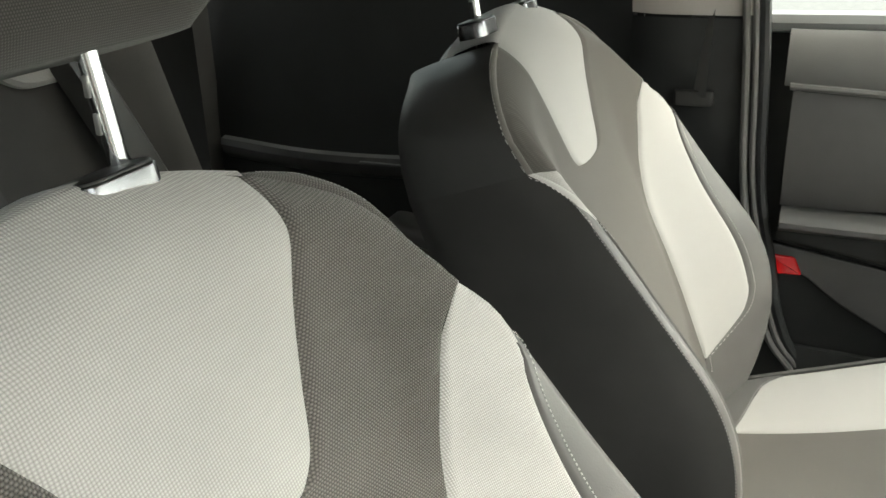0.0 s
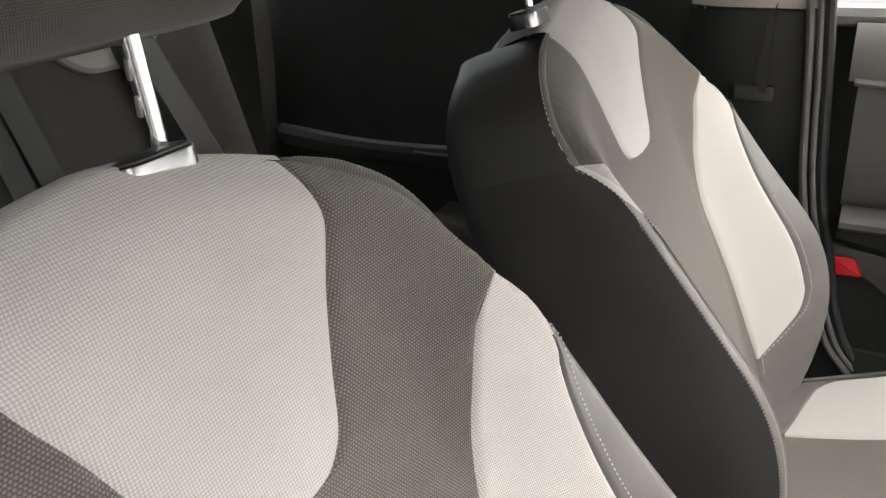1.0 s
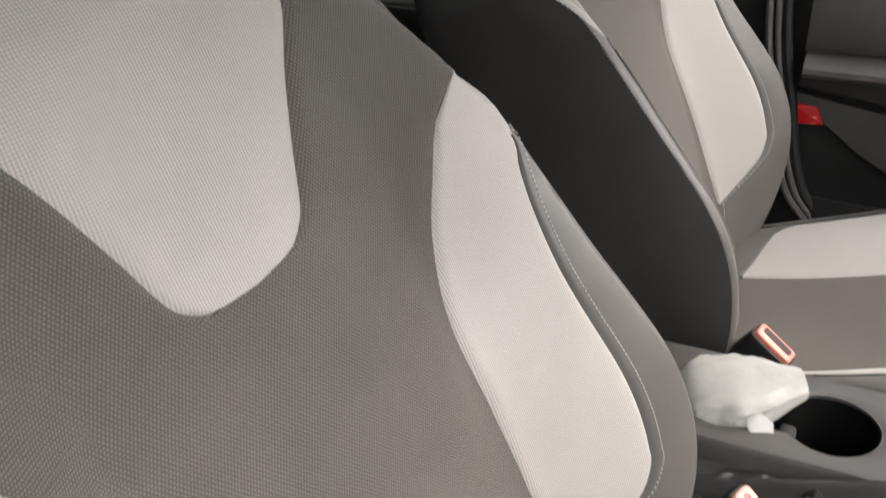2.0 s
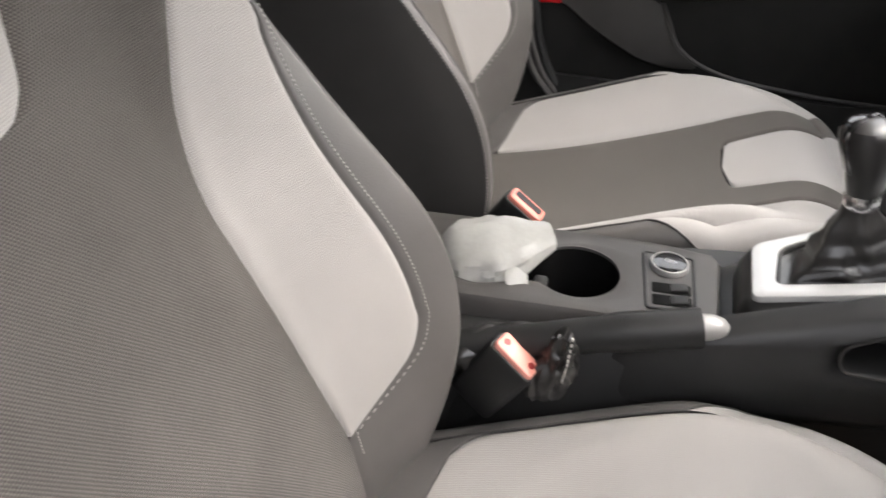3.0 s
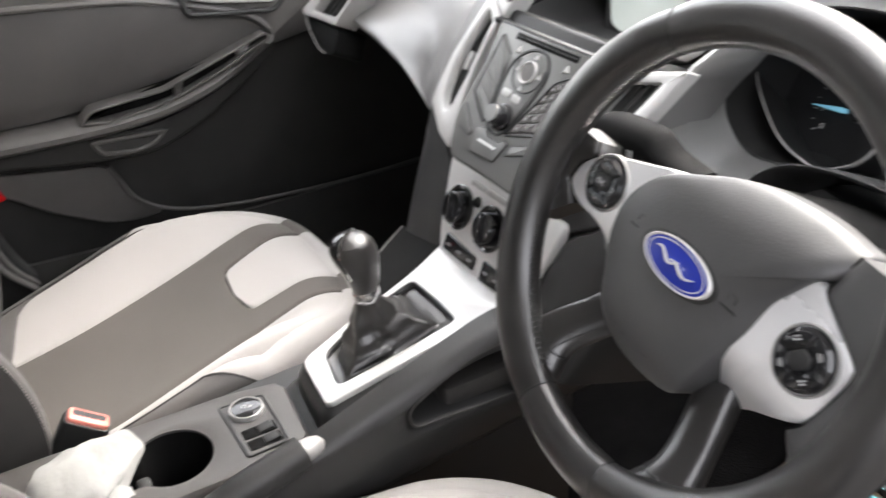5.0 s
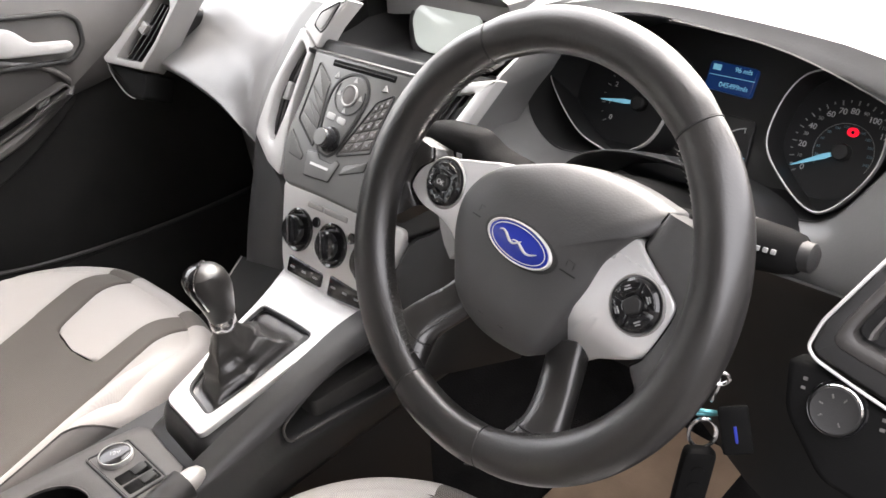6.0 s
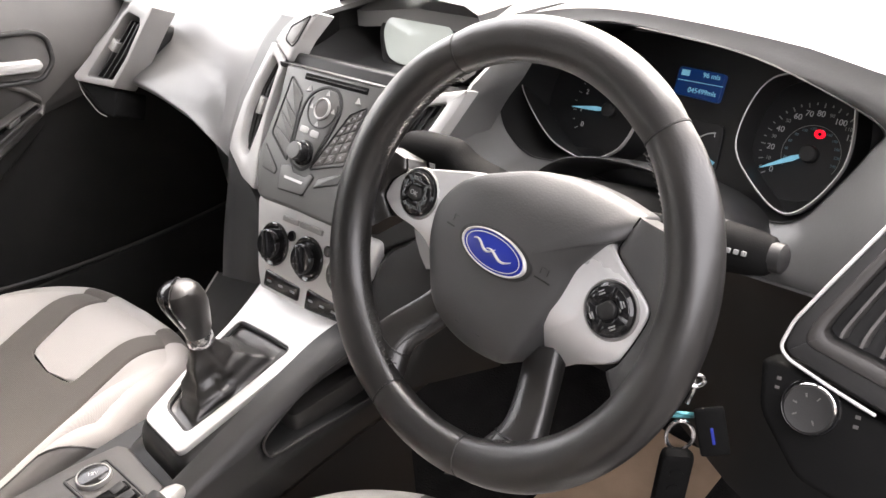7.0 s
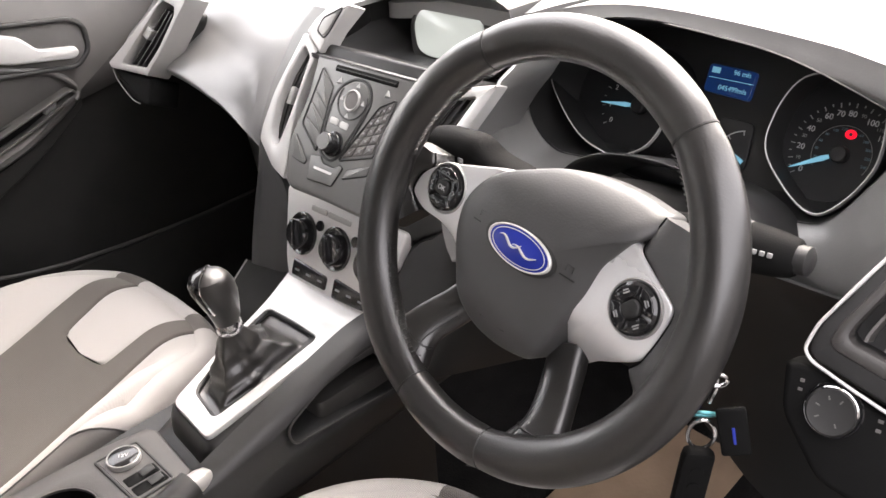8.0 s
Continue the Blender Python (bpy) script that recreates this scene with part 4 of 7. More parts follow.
    cstrip("cushion_patch", lambda l: -patch(l), lambda l: patch(l), 0.3221, 0.462, 20, pale_cloth, "pale cloth patch at the front of the cushion", ACROSS, True)

    rightc = [(wid(l), l) for l in steps(-0.08, 0.30, 38)]
    topc = [(u, front(abs(u))) for u in steps(0.236, -0.236, 60)][1:-1]
    pc = rightc + topc + [(-u, l) for u, l in rightc[::-1]]
    m_ = len(pc)
    oc = []
    for i in range(m_):
        a, c = pc[max(i - 2, 0)], pc[min(i + 2, m_ - 1)]
        tx, ty = c[0] - a[0], c[1] - a[1]
        q = math.hypot(tx, ty)
        oc.append((ty / q, -tx / q))

    i0, taper_n = (37, 6) if inboard > 1 else (42, 9)
    i1 = m_ - i0

    def spread(i):
        """How far the cloth has run out over the edge, before the vinyl ends."""
        return clamp((min(i, m_ - 1 - i) - (i0 - taper_n)) / taper_n, 0, 1)

    def skirt(prof, lo, hi, side=0):
        b = bmesh.new()
        lay = b.loops.layers.uv.verify()
        rows, flatco = [], []
        for r_ in range(len(prof)):
            row, co = [], []
            for i in range(lo, hi):
                c, r = spread(i), r_ / (len(prof) - 1)
                x = (c * r if side > 0 else c + (1 - c) * r if side < 0 else r) * (len(prof) - 1)
                j = min(int(x), len(prof) - 2)
                g, dp = (p + (q - p) * (x - j) for p, q in zip(prof[j], prof[j + 1]))
                row.append(b.verts.new(Q(pc[i][0] + oc[i][0] * g, pc[i][1] + oc[i][1] * g, cdepth(*pc[i]) + dp)))
                co.append((pc[i][0] + oc[i][0] * (g - dp), pc[i][1] + oc[i][1] * (g - dp)))
            rows.append(row)
            flatco.append(co)
        for r, (x, y) in enumerate(zip(rows, rows[1:])):
            for i in range(len(x) - 1):
                f = b.faces.new((x[i], x[i + 1], y[i + 1], y[i]))
                for l, (aa, bb) in zip(f.loops, ((i, r), (i + 1, r), (i + 1, r + 1), (i, r + 1))):
                    l[lay].uv = flatco[bb][aa]
        return b

    lip = [(0, 0.0), (0.007, 0.0008), (0.014, -0.002), (0.021, -0.009), (0.025, -0.021), (0.026, -0.037)]
    drop = [(0.0255, -0.038), (0.027, -0.047), (0.026, -0.072), (0.02, -0.102), (0.012, -0.162)]
    fa = next(i for i in range(m_) if pc[i][1] > 0.4 and abs(pc[i][0]) < 0.12)
    fb = next(i for i in range(m_) if pc[i][1] > 0.4 and abs(pc[i][0]) < 0.077)
    for lo, hi, mt, nm, lb, side in ((0, i0 + 1, VINYL_MID, "cushion_edge", "grey stitched vinyl cushion edge", -1), (i1 - 1, m_, VINYL_MID, "cushion_edge", "grey stitched vinyl cushion edge", -1),
                                     (i0 - taper_n, fa + 1, pale_cloth, "front_roll", "pale cloth rolled over the front", 1), (m_ - fa - 1, m_ - i0 + taper_n, pale_cloth, "front_roll", "pale cloth rolled over the front", 1),
                                     (fa, fb + 1, dark_cloth, "front_roll_band", "dark cloth rolled over the front", 0), (m_ - fb - 1, m_ - fa, dark_cloth, "front_roll_band", "dark cloth rolled over the front", 0),
                                     (fb, m_ - fb, pale_cloth, "front_roll_centre", "pale cloth rolled over the front", 0)):
        part(nm, skirt(lip, lo, hi, side), mt, seat, lb, 60)
    part("cushion_skirt", skirt(drop, 0, m_), VINYL_DARK, seat, "charcoal side skirt", 60)
    # piping where the vinyl edge meets the cloth
    for lo, hi in ((2, i0), (i1, m_ - 2)):
        b = bmesh.new()
        line = []
        for i in range(lo, hi):
            x = spread(i) * (len(lip) - 1)
            j = min(int(x), len(lip) - 2)
            g, dp = (p + (q - p) * (x - j) for p, q in zip(lip[j], lip[j + 1]))
            line.append(Q(pc[i][0] + oc[i][0] * g, pc[i][1] + oc[i][1] * g, cdepth(*pc[i]) + dp))
        tube(b, line, 0.0015, 6)
        part("cushion_piping", b, VINYL_DARK, seat, "dark piping along the cushion edge", 60)
    # runners and pedestal
    for k in (-1, 1):
        b = bmesh.new()
        box(b, (cx + k * 0.19 - 0.02, y0 + 0.0, 0.12), (cx + k * 0.19 + 0.02, y0 + 0.46, 0.17), I4, 0.006)
        part("runner", b, BLACK, seat, "black seat runner")
        b = bmesh.new()
        box(b, (cx + k * 0.19 - 0.015, y0 + 0.03, 0.165), (cx + k * 0.19 + 0.015, y0 + 0.43, 0.32), I4, 0.01)
        part("pedestal", b, BLACK, seat)
    return seat


front_seat(0.365, -0.076, 0.0, "front seat in pale and dark grey cloth, grey stitched edges")
front_seat(-0.363, -0.080, 0.0, "passenger front seat in pale and dark grey cloth beside the console", 1.9)

# rear bench
bench = thing("rear_bench", (0, -1.0, 0.14), "dark grey cloth rear bench with pale shield panels and grey belts", "car seat")


def bench_back(u, s):
    a = abs(u)
    return Vector((u, -0.93 - 0.30 * s + 0.05 * clamp((a - 0.42) / 0.12, 0, 1) ** 1.4 + 0.018 * math.cos(u * 9), 0.42 + 0.95 * s))


bm = bmesh.new()
sheet(bm, bench_back, steps(-0.56, 0.56, 60), steps(0, 0.60, 26), lambda u, v: (u, v))
solid(bm, (0, -0.12, 0))
part("bench_backrest", bm, CLOTH_FINE, bench, "dark grey cloth bench backrest")
for cx in (-0.37, 0.37):
    bm = bmesh.new()
    out = rounded([(-0.13, 0.64), (0.13, 0.64), (0.10, 0.52), (0.05, 0.485), (-0.05, 0.485), (-0.10, 0.52)], 0.03, 5)
    loft(bm, [[bench_back(cx + x, s) + Vector((0, d, 0.3 * d)) for x, s in (offset(ccw(out), o))] for o, d in ((0, 0.0), (0.0, 0.01), (0.006, 0.016), (0.03, 0.018))], False, True)
    lay = bm.loops.layers.uv.verify()
    for f in bm.faces:
        for l in f.loops:
            l[lay].uv = (l.vert.co.x, l.vert.co.z)
    part("bench_shield", bm, CLOTH_LIGHT, bench, "pale cloth shield")
for cx in (-0.32, 0.0, 0.32):
    bm = bmesh.new()
    loops = []
    for v in range(11):
        t = v / 10
        q = (1 - abs(2 * t - 1) ** 3) ** 0.5
        loops.append([Vector((cx + x * (0.09 + 0.03 * q), -1.14 + y * (0.02 + 0.03 * q), 1.005 + 0.15 * t)) for x, y in ((math.copysign(abs(math.cos(a)) ** 0.6, math.cos(a)), math.sin(a)) for a in (2 * math.pi * j / 24 for j in range(24)))])
    loft(bm, loops, True, True)
    part("bench_headrest", bm, CLOTH_FINE, bench, "dark rear headrest", 60)
bm = bmesh.new()
sheet(bm, lambda u, v: Vector((u, -0.95 + 0.50 * v, 0.40 + 0.06 * v - 0.05 * max(0, v - 0.85) / 0.15 + 0.02 * math.cos(u * 9))), steps(-0.56, 0.56, 40), steps(0, 1, 20), lambda u, v: (u, v * 0.5))
solid(bm, (0, 0, -0.14))
part("bench_cushion", bm, CLOTH_FINE, bench, "dark grey cloth bench cushion")
for x0, x1, w in ((-0.14, -0.21, 0.022), (-0.09, -0.145, 0.02)):
    bm = bmesh.new()
    pts = spline([(x0 + (x1 - x0) * t, 0, 0) for t in steps(0, 1, 6)], 14)
    rows = []
    for i, p in enumerate(pts):
        s = 0.60 - 0.56 * i / 13
        c = bench_back(p[0], s) + Vector((0, 0.012, 0.004))
        rows.append([c + Vector((-w, 0, 0)), c + Vector((w, 0, 0)), c + Vector((w, -0.003, 0)), c + Vector((-w, -0.003, 0))])
    loft(bm, rows, True, True)
    part("bench_belt", bm, WEBBING if w < 0.03 else VINYL_DARK, bench, "grey rear belt webbing")
for k in (-1, 1):
    bm = bmesh.new()
    rows = []
    for i, s in enumerate(steps(0.0, 0.60, 16)):
        x = k * (0.49 - 0.09 * (s / 0.6) ** 1.6)
        c = bench_back(x, s) + Vector((0, 0.015, 0))
        rows.append([c + Vector((-0.045 * k, 0.0, 0)), c + Vector((-0.03 * k, 0.03, 0.006)), c + Vector((0.02 * k, 0.035, 0.008)), c + Vector((0.06 * k, 0.0, 0))])
    loft(bm, rows, True, True)
    part("bench_bolster", bm, VINYL_DARK, bench, "grey vinyl bench bolster")

# ---- dashboard ----
dash = thing("dashboard", (0, 0.75, 0.45), "dark grey grained dashboard with silver trimmed vents", "dashboard")
lip_z = curve_at([(-0.70, 0.815), (-0.46, 0.815), (-0.34, 0.792), (-0.22, 0.765), (-0.10, 0.755)])


def dash_profile(x):
    z = lip_z(x)
    sweep = 0.05 * clamp((-x - 0.45) / 0.25, 0, 1) ** 2
    pts = [(0.80, 0.42), (0.765, 0.66), (0.70, z - 0.055), (0.63, z - 0.030), (0.590, z - 0.010), (0.575, z + 0.004), (0.582, z + 0.018), (0.628, 0.868), (0.676, 0.916), (0.73, 0.948), (0.85, 0.972), (1.05, 0.972), (1.23, 0.955)]
    near = clamp((x + 0.34) / 0.2, 0, 1) ** 2
    out = []
    for y, z2 in spline(pts, 130):
        y += sweep * (0.5 if z2 > 0.9 else 1.0)
        if z - 0.02 < z2 < 0.955 and y < 0.76:
            y += near * (0.518 + (z2 - 0.70) * 0.404 - y)
        out.append((y, z2))
    return out


# where the passenger side ends against the silver frames
dash_end = curve_at([(0.40, -0.10), (0.73, -0.105), (0.765, -0.15), (0.79, -0.178), (0.849, -0.168), (0.872, -0.157), (0.924, -0.131), (0.95, -0.105), (0.968, -0.088), (0.98, -0.088)])


def dash_x(x, z):
    return x if x < -0.34 else -0.34 + (x + 0.34) * (dash_end(z) + 0.34) / 0.24


# the edge of the airbag lid, a soft step across the face
lid_edge = [(-0.53, 0.893), (-0.45, 0.879), (-0.359, 0.863), (-0.293, 0.851), (-0.270, 0.842), (-0.258, 0.830), (-0.252, 0.815), (-0.250, 0.795)]


def lid_step(x, z):
    """How far the lid stands proud of the face at x, z, with a shallow groove round it."""
    best = 1.0
    for (ax, az), (bx, bz) in zip(lid_edge, lid_edge[1:]):
        ex, ez = bx - ax, bz - az
        t = clamp(((x - ax) * ex + (z - az) * ez) / (ex * ex + ez * ez), 0, 1)
        d = math.hypot(x - ax - t * ex, z - az - t * ez)
        if d < abs(best):
            best = d if ex * (z - az) - ez * (x - ax) < 0 else -d
    show = clamp((x + 0.50) / 0.08, 0, 1) * clamp((z - 0.80) / 0.02, 0, 1)
    return show * (-0.0022 * clamp((best + 0.004) / 0.010, 0, 1) + 0.0016 * math.exp(-(best / 0.0035) ** 2))


bm = bmesh.new()
rows = []
for x in steps(-0.70, -0.10, 110):
    rows.append([Vector((dash_x(x, z), y + (lid_step(dash_x(x, z), z) if z < 0.93 and y < 0.74 else 0), z)) for y, z in dash_profile(x)])
loft(bm, rows, closed=False)
solid(bm, (0, 0.02, -0.006))
part("passenger_dash", bm, DASH, dash, "dark grey grained passenger side of the dashboard")
# middle and driver top pad
bm = bmesh.new()
top_pad = curve_at([(0.70, 0.952), (0.78, 0.968), (0.90, 0.975), (1.05, 0.972), (1.23, 0.955)])


def pad_edge(u):
    """The rear edge of the top pad, set back over the instruments."""
    return 0.72 + 0.07 * clamp((u - 0.12) / 0.05, 0, 1) * clamp((0.66 - u) / 0.05, 0, 1)


def pad_at(u, v):
    y = pad_edge(u) + (1.24 - pad_edge(u)) * v
    return Vector((u, y, top_pad(y) - 0.015 * clamp((abs(u - 0.3) - 0.3) / 0.1, 0, 1)))


sheet(bm, pad_at, steps(-0.11, 0.72, 60), steps(0, 1, 16))
solid(bm, (0, 0, -0.02))
part("top_pad", bm, DASH, dash, "dark grey top pad below the windscreen")

# outer vent beside the passenger door
ST = plane_at((-0.545, 0.575, 0.865), 24)


def long_vent(name, m, out, inn, side_a, side_b, n, tab):
    """A silver framed vent whose slats run the long way, with a slide tab."""
    o, i = rounded(out, 0.004, 3), rounded(inn, 0.004, 3)
    b = bmesh.new()
    ring(b, o, i, -0.03 if name == "passenger_vent" else -0.008, 0.008, m, 0.0028, depth=-0.035)
    v = part(name, b, SILVER if name == "centre_vent" else SILVER_DULL, dash, "satin silver vent frame")
    b = bmesh.new()
    prism(b, i, -0.05, -0.034, m)
    part("vent_throat", b, BLACK, v, "dark throat of the vent")
    a, c = spline(side_a, 16), spline(side_b, 16)
    for k in range(1, n + 1):
        f = k / (n + 1)
        b = bmesh.new()
        loft(b, [[m @ Vector((x + dx, y, z)) for dx, z in ((-0.0016, -0.002), (0.0016, -0.002), (0.0026, -0.018), (-0.0006, -0.018))] for x, y in [(p[0] + (q[0] - p[0]) * f, p[1] + (q[1] - p[1]) * f) for p, q in zip(a, c)]], True, True)
        part("slat", b, DASH_DARK, v)
    if tab:
        b = bmesh.new()
        prism(b, rounded(tab, 0.002, 3), -0.012, 0.003, m, 0.0015)
        part("slide_tab", b, SILVER_DULL, v, "grey slide tab")
    return v


p_out = [(-0.0625, -0.056), (-0.054, -0.0625), (0.062, -0.055), (0.0917, -0.009), (0.1195, 0.0474), (0.135, 0.075), (0.085, 0.092), (0.0656, 0.0674)]
p_in = [(-0.0195, -0.0475), (-0.017, -0.050), (0.0560, -0.044), (0.082, -0.008), (0.106, 0.043), (0.104, 0.055), (0.070, 0.060), (0.0575, 0.0505)]
long_vent("passenger_vent", ST, p_out, p_in, [p_in[0], (0.019, 0.002), p_in[7]], [p_in[2], p_in[3], p_in[4]], 4, [(0.012, 0.004), (0.034, -0.004), (0.046, 0.012), (0.026, 0.020)])
chin = [(-0.053, -0.064), (-0.033, -0.078), (0.0154, -0.096), (0.050, -0.100), (0.068, -0.098), (0.061, -0.058)]
# the shade under the vent is in the corner's near-black colour
bm = bmesh.new()
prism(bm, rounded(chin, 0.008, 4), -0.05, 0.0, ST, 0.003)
ch = part("vent_chin", bm, SHADE_BLACK, dash, "black corner below the outer vent, shade in its colour")
bm = bmesh.new()
tube(bm, [ST @ Vector((x, y, 0.001)) for x, y in spline([(-0.0625, -0.058), (-0.052, -0.068), (-0.033, -0.080), (0.0154, -0.098), (0.045, -0.101)], 20)], 0.0008, 6)
part("chin_edge", bm, SILVER_DULL, ch, "thin bright edge")

# ---- centre stack ----
SP = plane_at((0, 0.51, 0.70), 22)
stack_half = [(0.088, -0.085), (0.100, -0.03), (0.103, 0.02), (0.112, 0.046), (0.140, 0.062), (0.178, 0.082), (0.180, 0.12), (0.150, 0.19), (0.122, 0.236)]
outline = [(0, -0.085)] + stack_half + [(0, 0.236)]
body = outline + [(-x, y) for x, y in outline[-2:0:-1]]
bm = bmesh.new()
prism(bm, body, -0.22, -0.004, SP, 0.004)
part("stack_body", bm, DASH_DARK, dash, "black moulded centre stack")
# broad cheeks beside the heater panel
cheek_in = curve_at([(-0.10, 0.090), (-0.082, 0.094), (-0.028, 0.101), (0.02, 0.112), (0.045, 0.125), (0.06, 0.147), (0.095, 0.183)])
cheek_out = curve_at([(-0.10, 0.172), (-0.082, 0.177), (-0.055, 0.184), (-0.02, 0.191), (0.02, 0.196), (0.06, 0.198), (0.095, 0.198)])
for k in (-1, 1):
    bm = bmesh.new()
    rows = []
    for y in steps(-0.10, 0.098, 20):
        a, c = cheek_in(y), cheek_out(y)
        w = c - a
        rows.append([SP @ Vector((k * x, y, z)) for x, z in ((a - 0.012, -0.012), (a, -0.002), (a + 0.25 * w, -0.001), (a + 0.6 * w, -0.001), (c - 0.14 * w, -0.003), (c - 0.04 * w, -0.009), (c, -0.02), (c + 0.001, -0.06), (c - 0.004, -0.2))])
    loft(bm, rows, True, True, closed=False)
    part("stack_cheek", bm, DASH_DARK, dash, "dark curved cheek of the centre stack")


left_out = [(-0.129, 0.243), (-0.099, 0.219), (-0.108, 0.193), (-0.117, 0.155), (-0.119, 0.115), (-0.118, 0.083), (-0.119, 0.056), (-0.147, 0.066), (-0.183, 0.095), (-0.181, 0.116), (-0.169, 0.161), (-0.157, 0.187)]
left_in = [(-0.123, 0.227), (-0.110, 0.215), (-0.116, 0.192), (-0.1245, 0.155), (-0.1335, 0.124), (-0.1385, 0.108), (-0.1425, 0.097), (-0.151, 0.0945), (-0.158, 0.104), (-0.161, 0.116), (-0.158, 0.150), (-0.147, 0.183)]
long_vent("centre_vent", SP, left_out[::-1], left_in[::-1], [left_in[k] for k in (0, 11, 10, 9, 8)], [left_in[k] for k in (1, 2, 3, 4, 6)], 3, [(-0.147, 0.150), (-0.138, 0.150), (-0.133, 0.172), (-0.141, 0.174)])
right_out = [(0.128, 0.221), (0.196, 0.239), (0.166, 0.183), (0.140, 0.130), (0.118, 0.100), (0.092, 0.112), (0.080, 0.145), (0.100, 0.182)]
right_in = [(0.126, 0.209), (0.170, 0.221), (0.148, 0.183), (0.128, 0.143), (0.114, 0.122), (0.104, 0.126), (0.098, 0.150), (0.109, 0.180)]
long_vent("centre_vent", SP, right_out[::-1], right_in[::-1], [right_in[k] for k in (0, 7, 6, 5)], [right_in[k] for k in (1, 2, 3, 4)], 3, None)
bm = bmesh.new()
prism(bm, [(0.151, 0.252), (0.146, 0.236), (0.131, 0.224), (0.136, 0.238)], -0.01, 0.004, plane_at((0, 0.56, 0.70), 22), 0.002)
part("shoulder_trim", bm, SILVER, dash, "satin silver shoulder trim")

# radio, leaning back over the heater panel
RP = plane_at((0, 0.50, 0.775), 32)
radio = thing("car_radio", RP @ Vector((0, 0.07, 0)), "grey car radio with keypad, round pad and rotary knob", "radio")
fl = [(-0.092, 0.160), (-0.087, 0.106), (-0.093, 0.068), (-0.094, 0.037), (-0.079, 0.002), (-0.066, -0.007), (0.0, -0.0055)]
face = rounded(fl + [(-x, y) for x, y in fl[-2::-1]], [0.004] + [0.012] * 11 + [0.004], 4)
bm = bmesh.new()
prism(bm, face, -0.055, 0.0, RP, 0.005)
part("radio_face", bm, RADIO_GREY, radio, "satin grey radio face")
bm = bmesh.new()
box(bm, (-0.052, 0.1440, -0.006), (0.058, 0.1525, 0.0008), RP, 0.0015)
ds = part("disc_slot", bm, SHADE_BLACK, radio, "black disc slot")
bm = bmesh.new()
box(bm, (-0.049, 0.1478, 0.0), (0.055, 0.1488, 0.0016), RP)
part("slot_lip", bm, DASH_DARK, ds)


def key(pts, z0, z1, material, r=0.003, label=""):
    b = bmesh.new()
    prism(b, rounded(pts, r, 3), z0, z1, RP, 0.0009)
    return part("radio_key", b, material, radio, label)


def groove(pts, r, w=0.0013, z=0.0002, nm="groove"):
    b = bmesh.new()
    tube(b, [RP @ Vector((x, y, z)) for x, y in rounded(pts, r, 4)], w, 5, closed=True)
    return part(nm, b, BLACK, radio, "dark joint line")


# left column of slanting keys
col = [(0.0731, 0.0494), (0.0828, 0.0668), (0.1011, 0.0813), (0.1169, 0.0973), (0.1424, 0.1254)]
for i in range(4):
    l0, r0 = col[i]
    l1, r1 = col[i + 1]
    xl = -0.0765 + 0.0012 * i
    xr = -0.040 - 0.0016 * i
    key([(xl, l0 + 0.0010), (xr, r0 + 0.0010), (xr, r1 - 0.0006), (xl + 0.0006, l1 - 0.0006)], -0.002, 0.0014, RADIO_GREY, 0.0015)
groove([(-0.079, 0.072), (-0.039, 0.046), (-0.0465, 0.126), (-0.0735, 0.145)], 0.004)
# right keypad, five slanting rows of three
for i in range(5):
    for j in range(3):
        def at_pad(u, v):
            a, c = (0.0065 + 0.0365 * v, 0.0485 + 0.067 * v), (0.0545 + 0.008 * v, 0.0650 + 0.064 * v)
            return (a[0] + (c[0] - a[0]) * u, a[1] + (c[1] - a[1]) * u)
        u0, u1, v0, v1 = j / 3 + 0.012, (j + 1) / 3 - 0.012, i / 5 + 0.012, (i + 1) / 5 - 0.012
        kk = key([at_pad(u0, v0), at_pad(u1, v0), at_pad(u1, v1), at_pad(u0, v1)], -0.002, 0.0012, VINYL_MID, 0.001)
        cxy = at_pad((u0 + u1) / 2, (v0 + v1) / 2)
        b = bmesh.new()
        box(b, (cxy[0] - 0.0018, cxy[1] - 0.0013, 0.0008), (cxy[0] + 0.0018, cxy[1] + 0.0013, 0.0016), RP, 0.0004)
        part("key_mark", b, GREY_MARK, kk)
groove([(0.0035, 0.045), (0.0565, 0.062), (0.0645, 0.131), (0.041, 0.118)], 0.004)
# egg-shaped pad unit running down to the rotary knob
unit = rounded([(-0.034, 0.046), (-0.010, 0.040), (0.003, 0.050), (0.020, 0.092), (0.027, 0.122), (0.012, 0.142), (-0.014, 0.142), (-0.036, 0.126), (-0.040, 0.100)], 0.014, 5)
groove(unit, 0.001, 0.0022, -0.0004)
bm = bmesh.new()
prism(bm, offset(ccw(unit), 0.003), -0.004, 0.0014, RP, 0.0012)
part("pad_unit", bm, RADIO_GREY, radio, "satin grey control pad")
PD = RP @ Matrix.Translation((-0.004, 0.116, 0.0))
bm = bmesh.new()
tube(bm, [PD @ Vector((0.0245 * math.cos(q), 0.0225 * math.sin(q), 0.0016)) for q in steps(radians(150), radians(380), 30)], 0.0010, 5)
part("pad_joint", bm, BLACK, radio, "dark joint line")
bm = bmesh.new()
lathe(bm, [(0.0130, 0.0), (0.0130, 0.0034), (0.0118, 0.0044), (0.0104, 0.0034)], PD, 32, True, False)
part("pad_ring", bm, SILVER_DULL, radio, "bright ring round the centre button")
bm = bmesh.new()
lathe(bm, [(0.0102, 0.0), (0.0100, 0.0030), (0.0001, 0.0040)], PD, 28)
part("pad_button", bm, VINYL_MID, radio, "grey centre button")
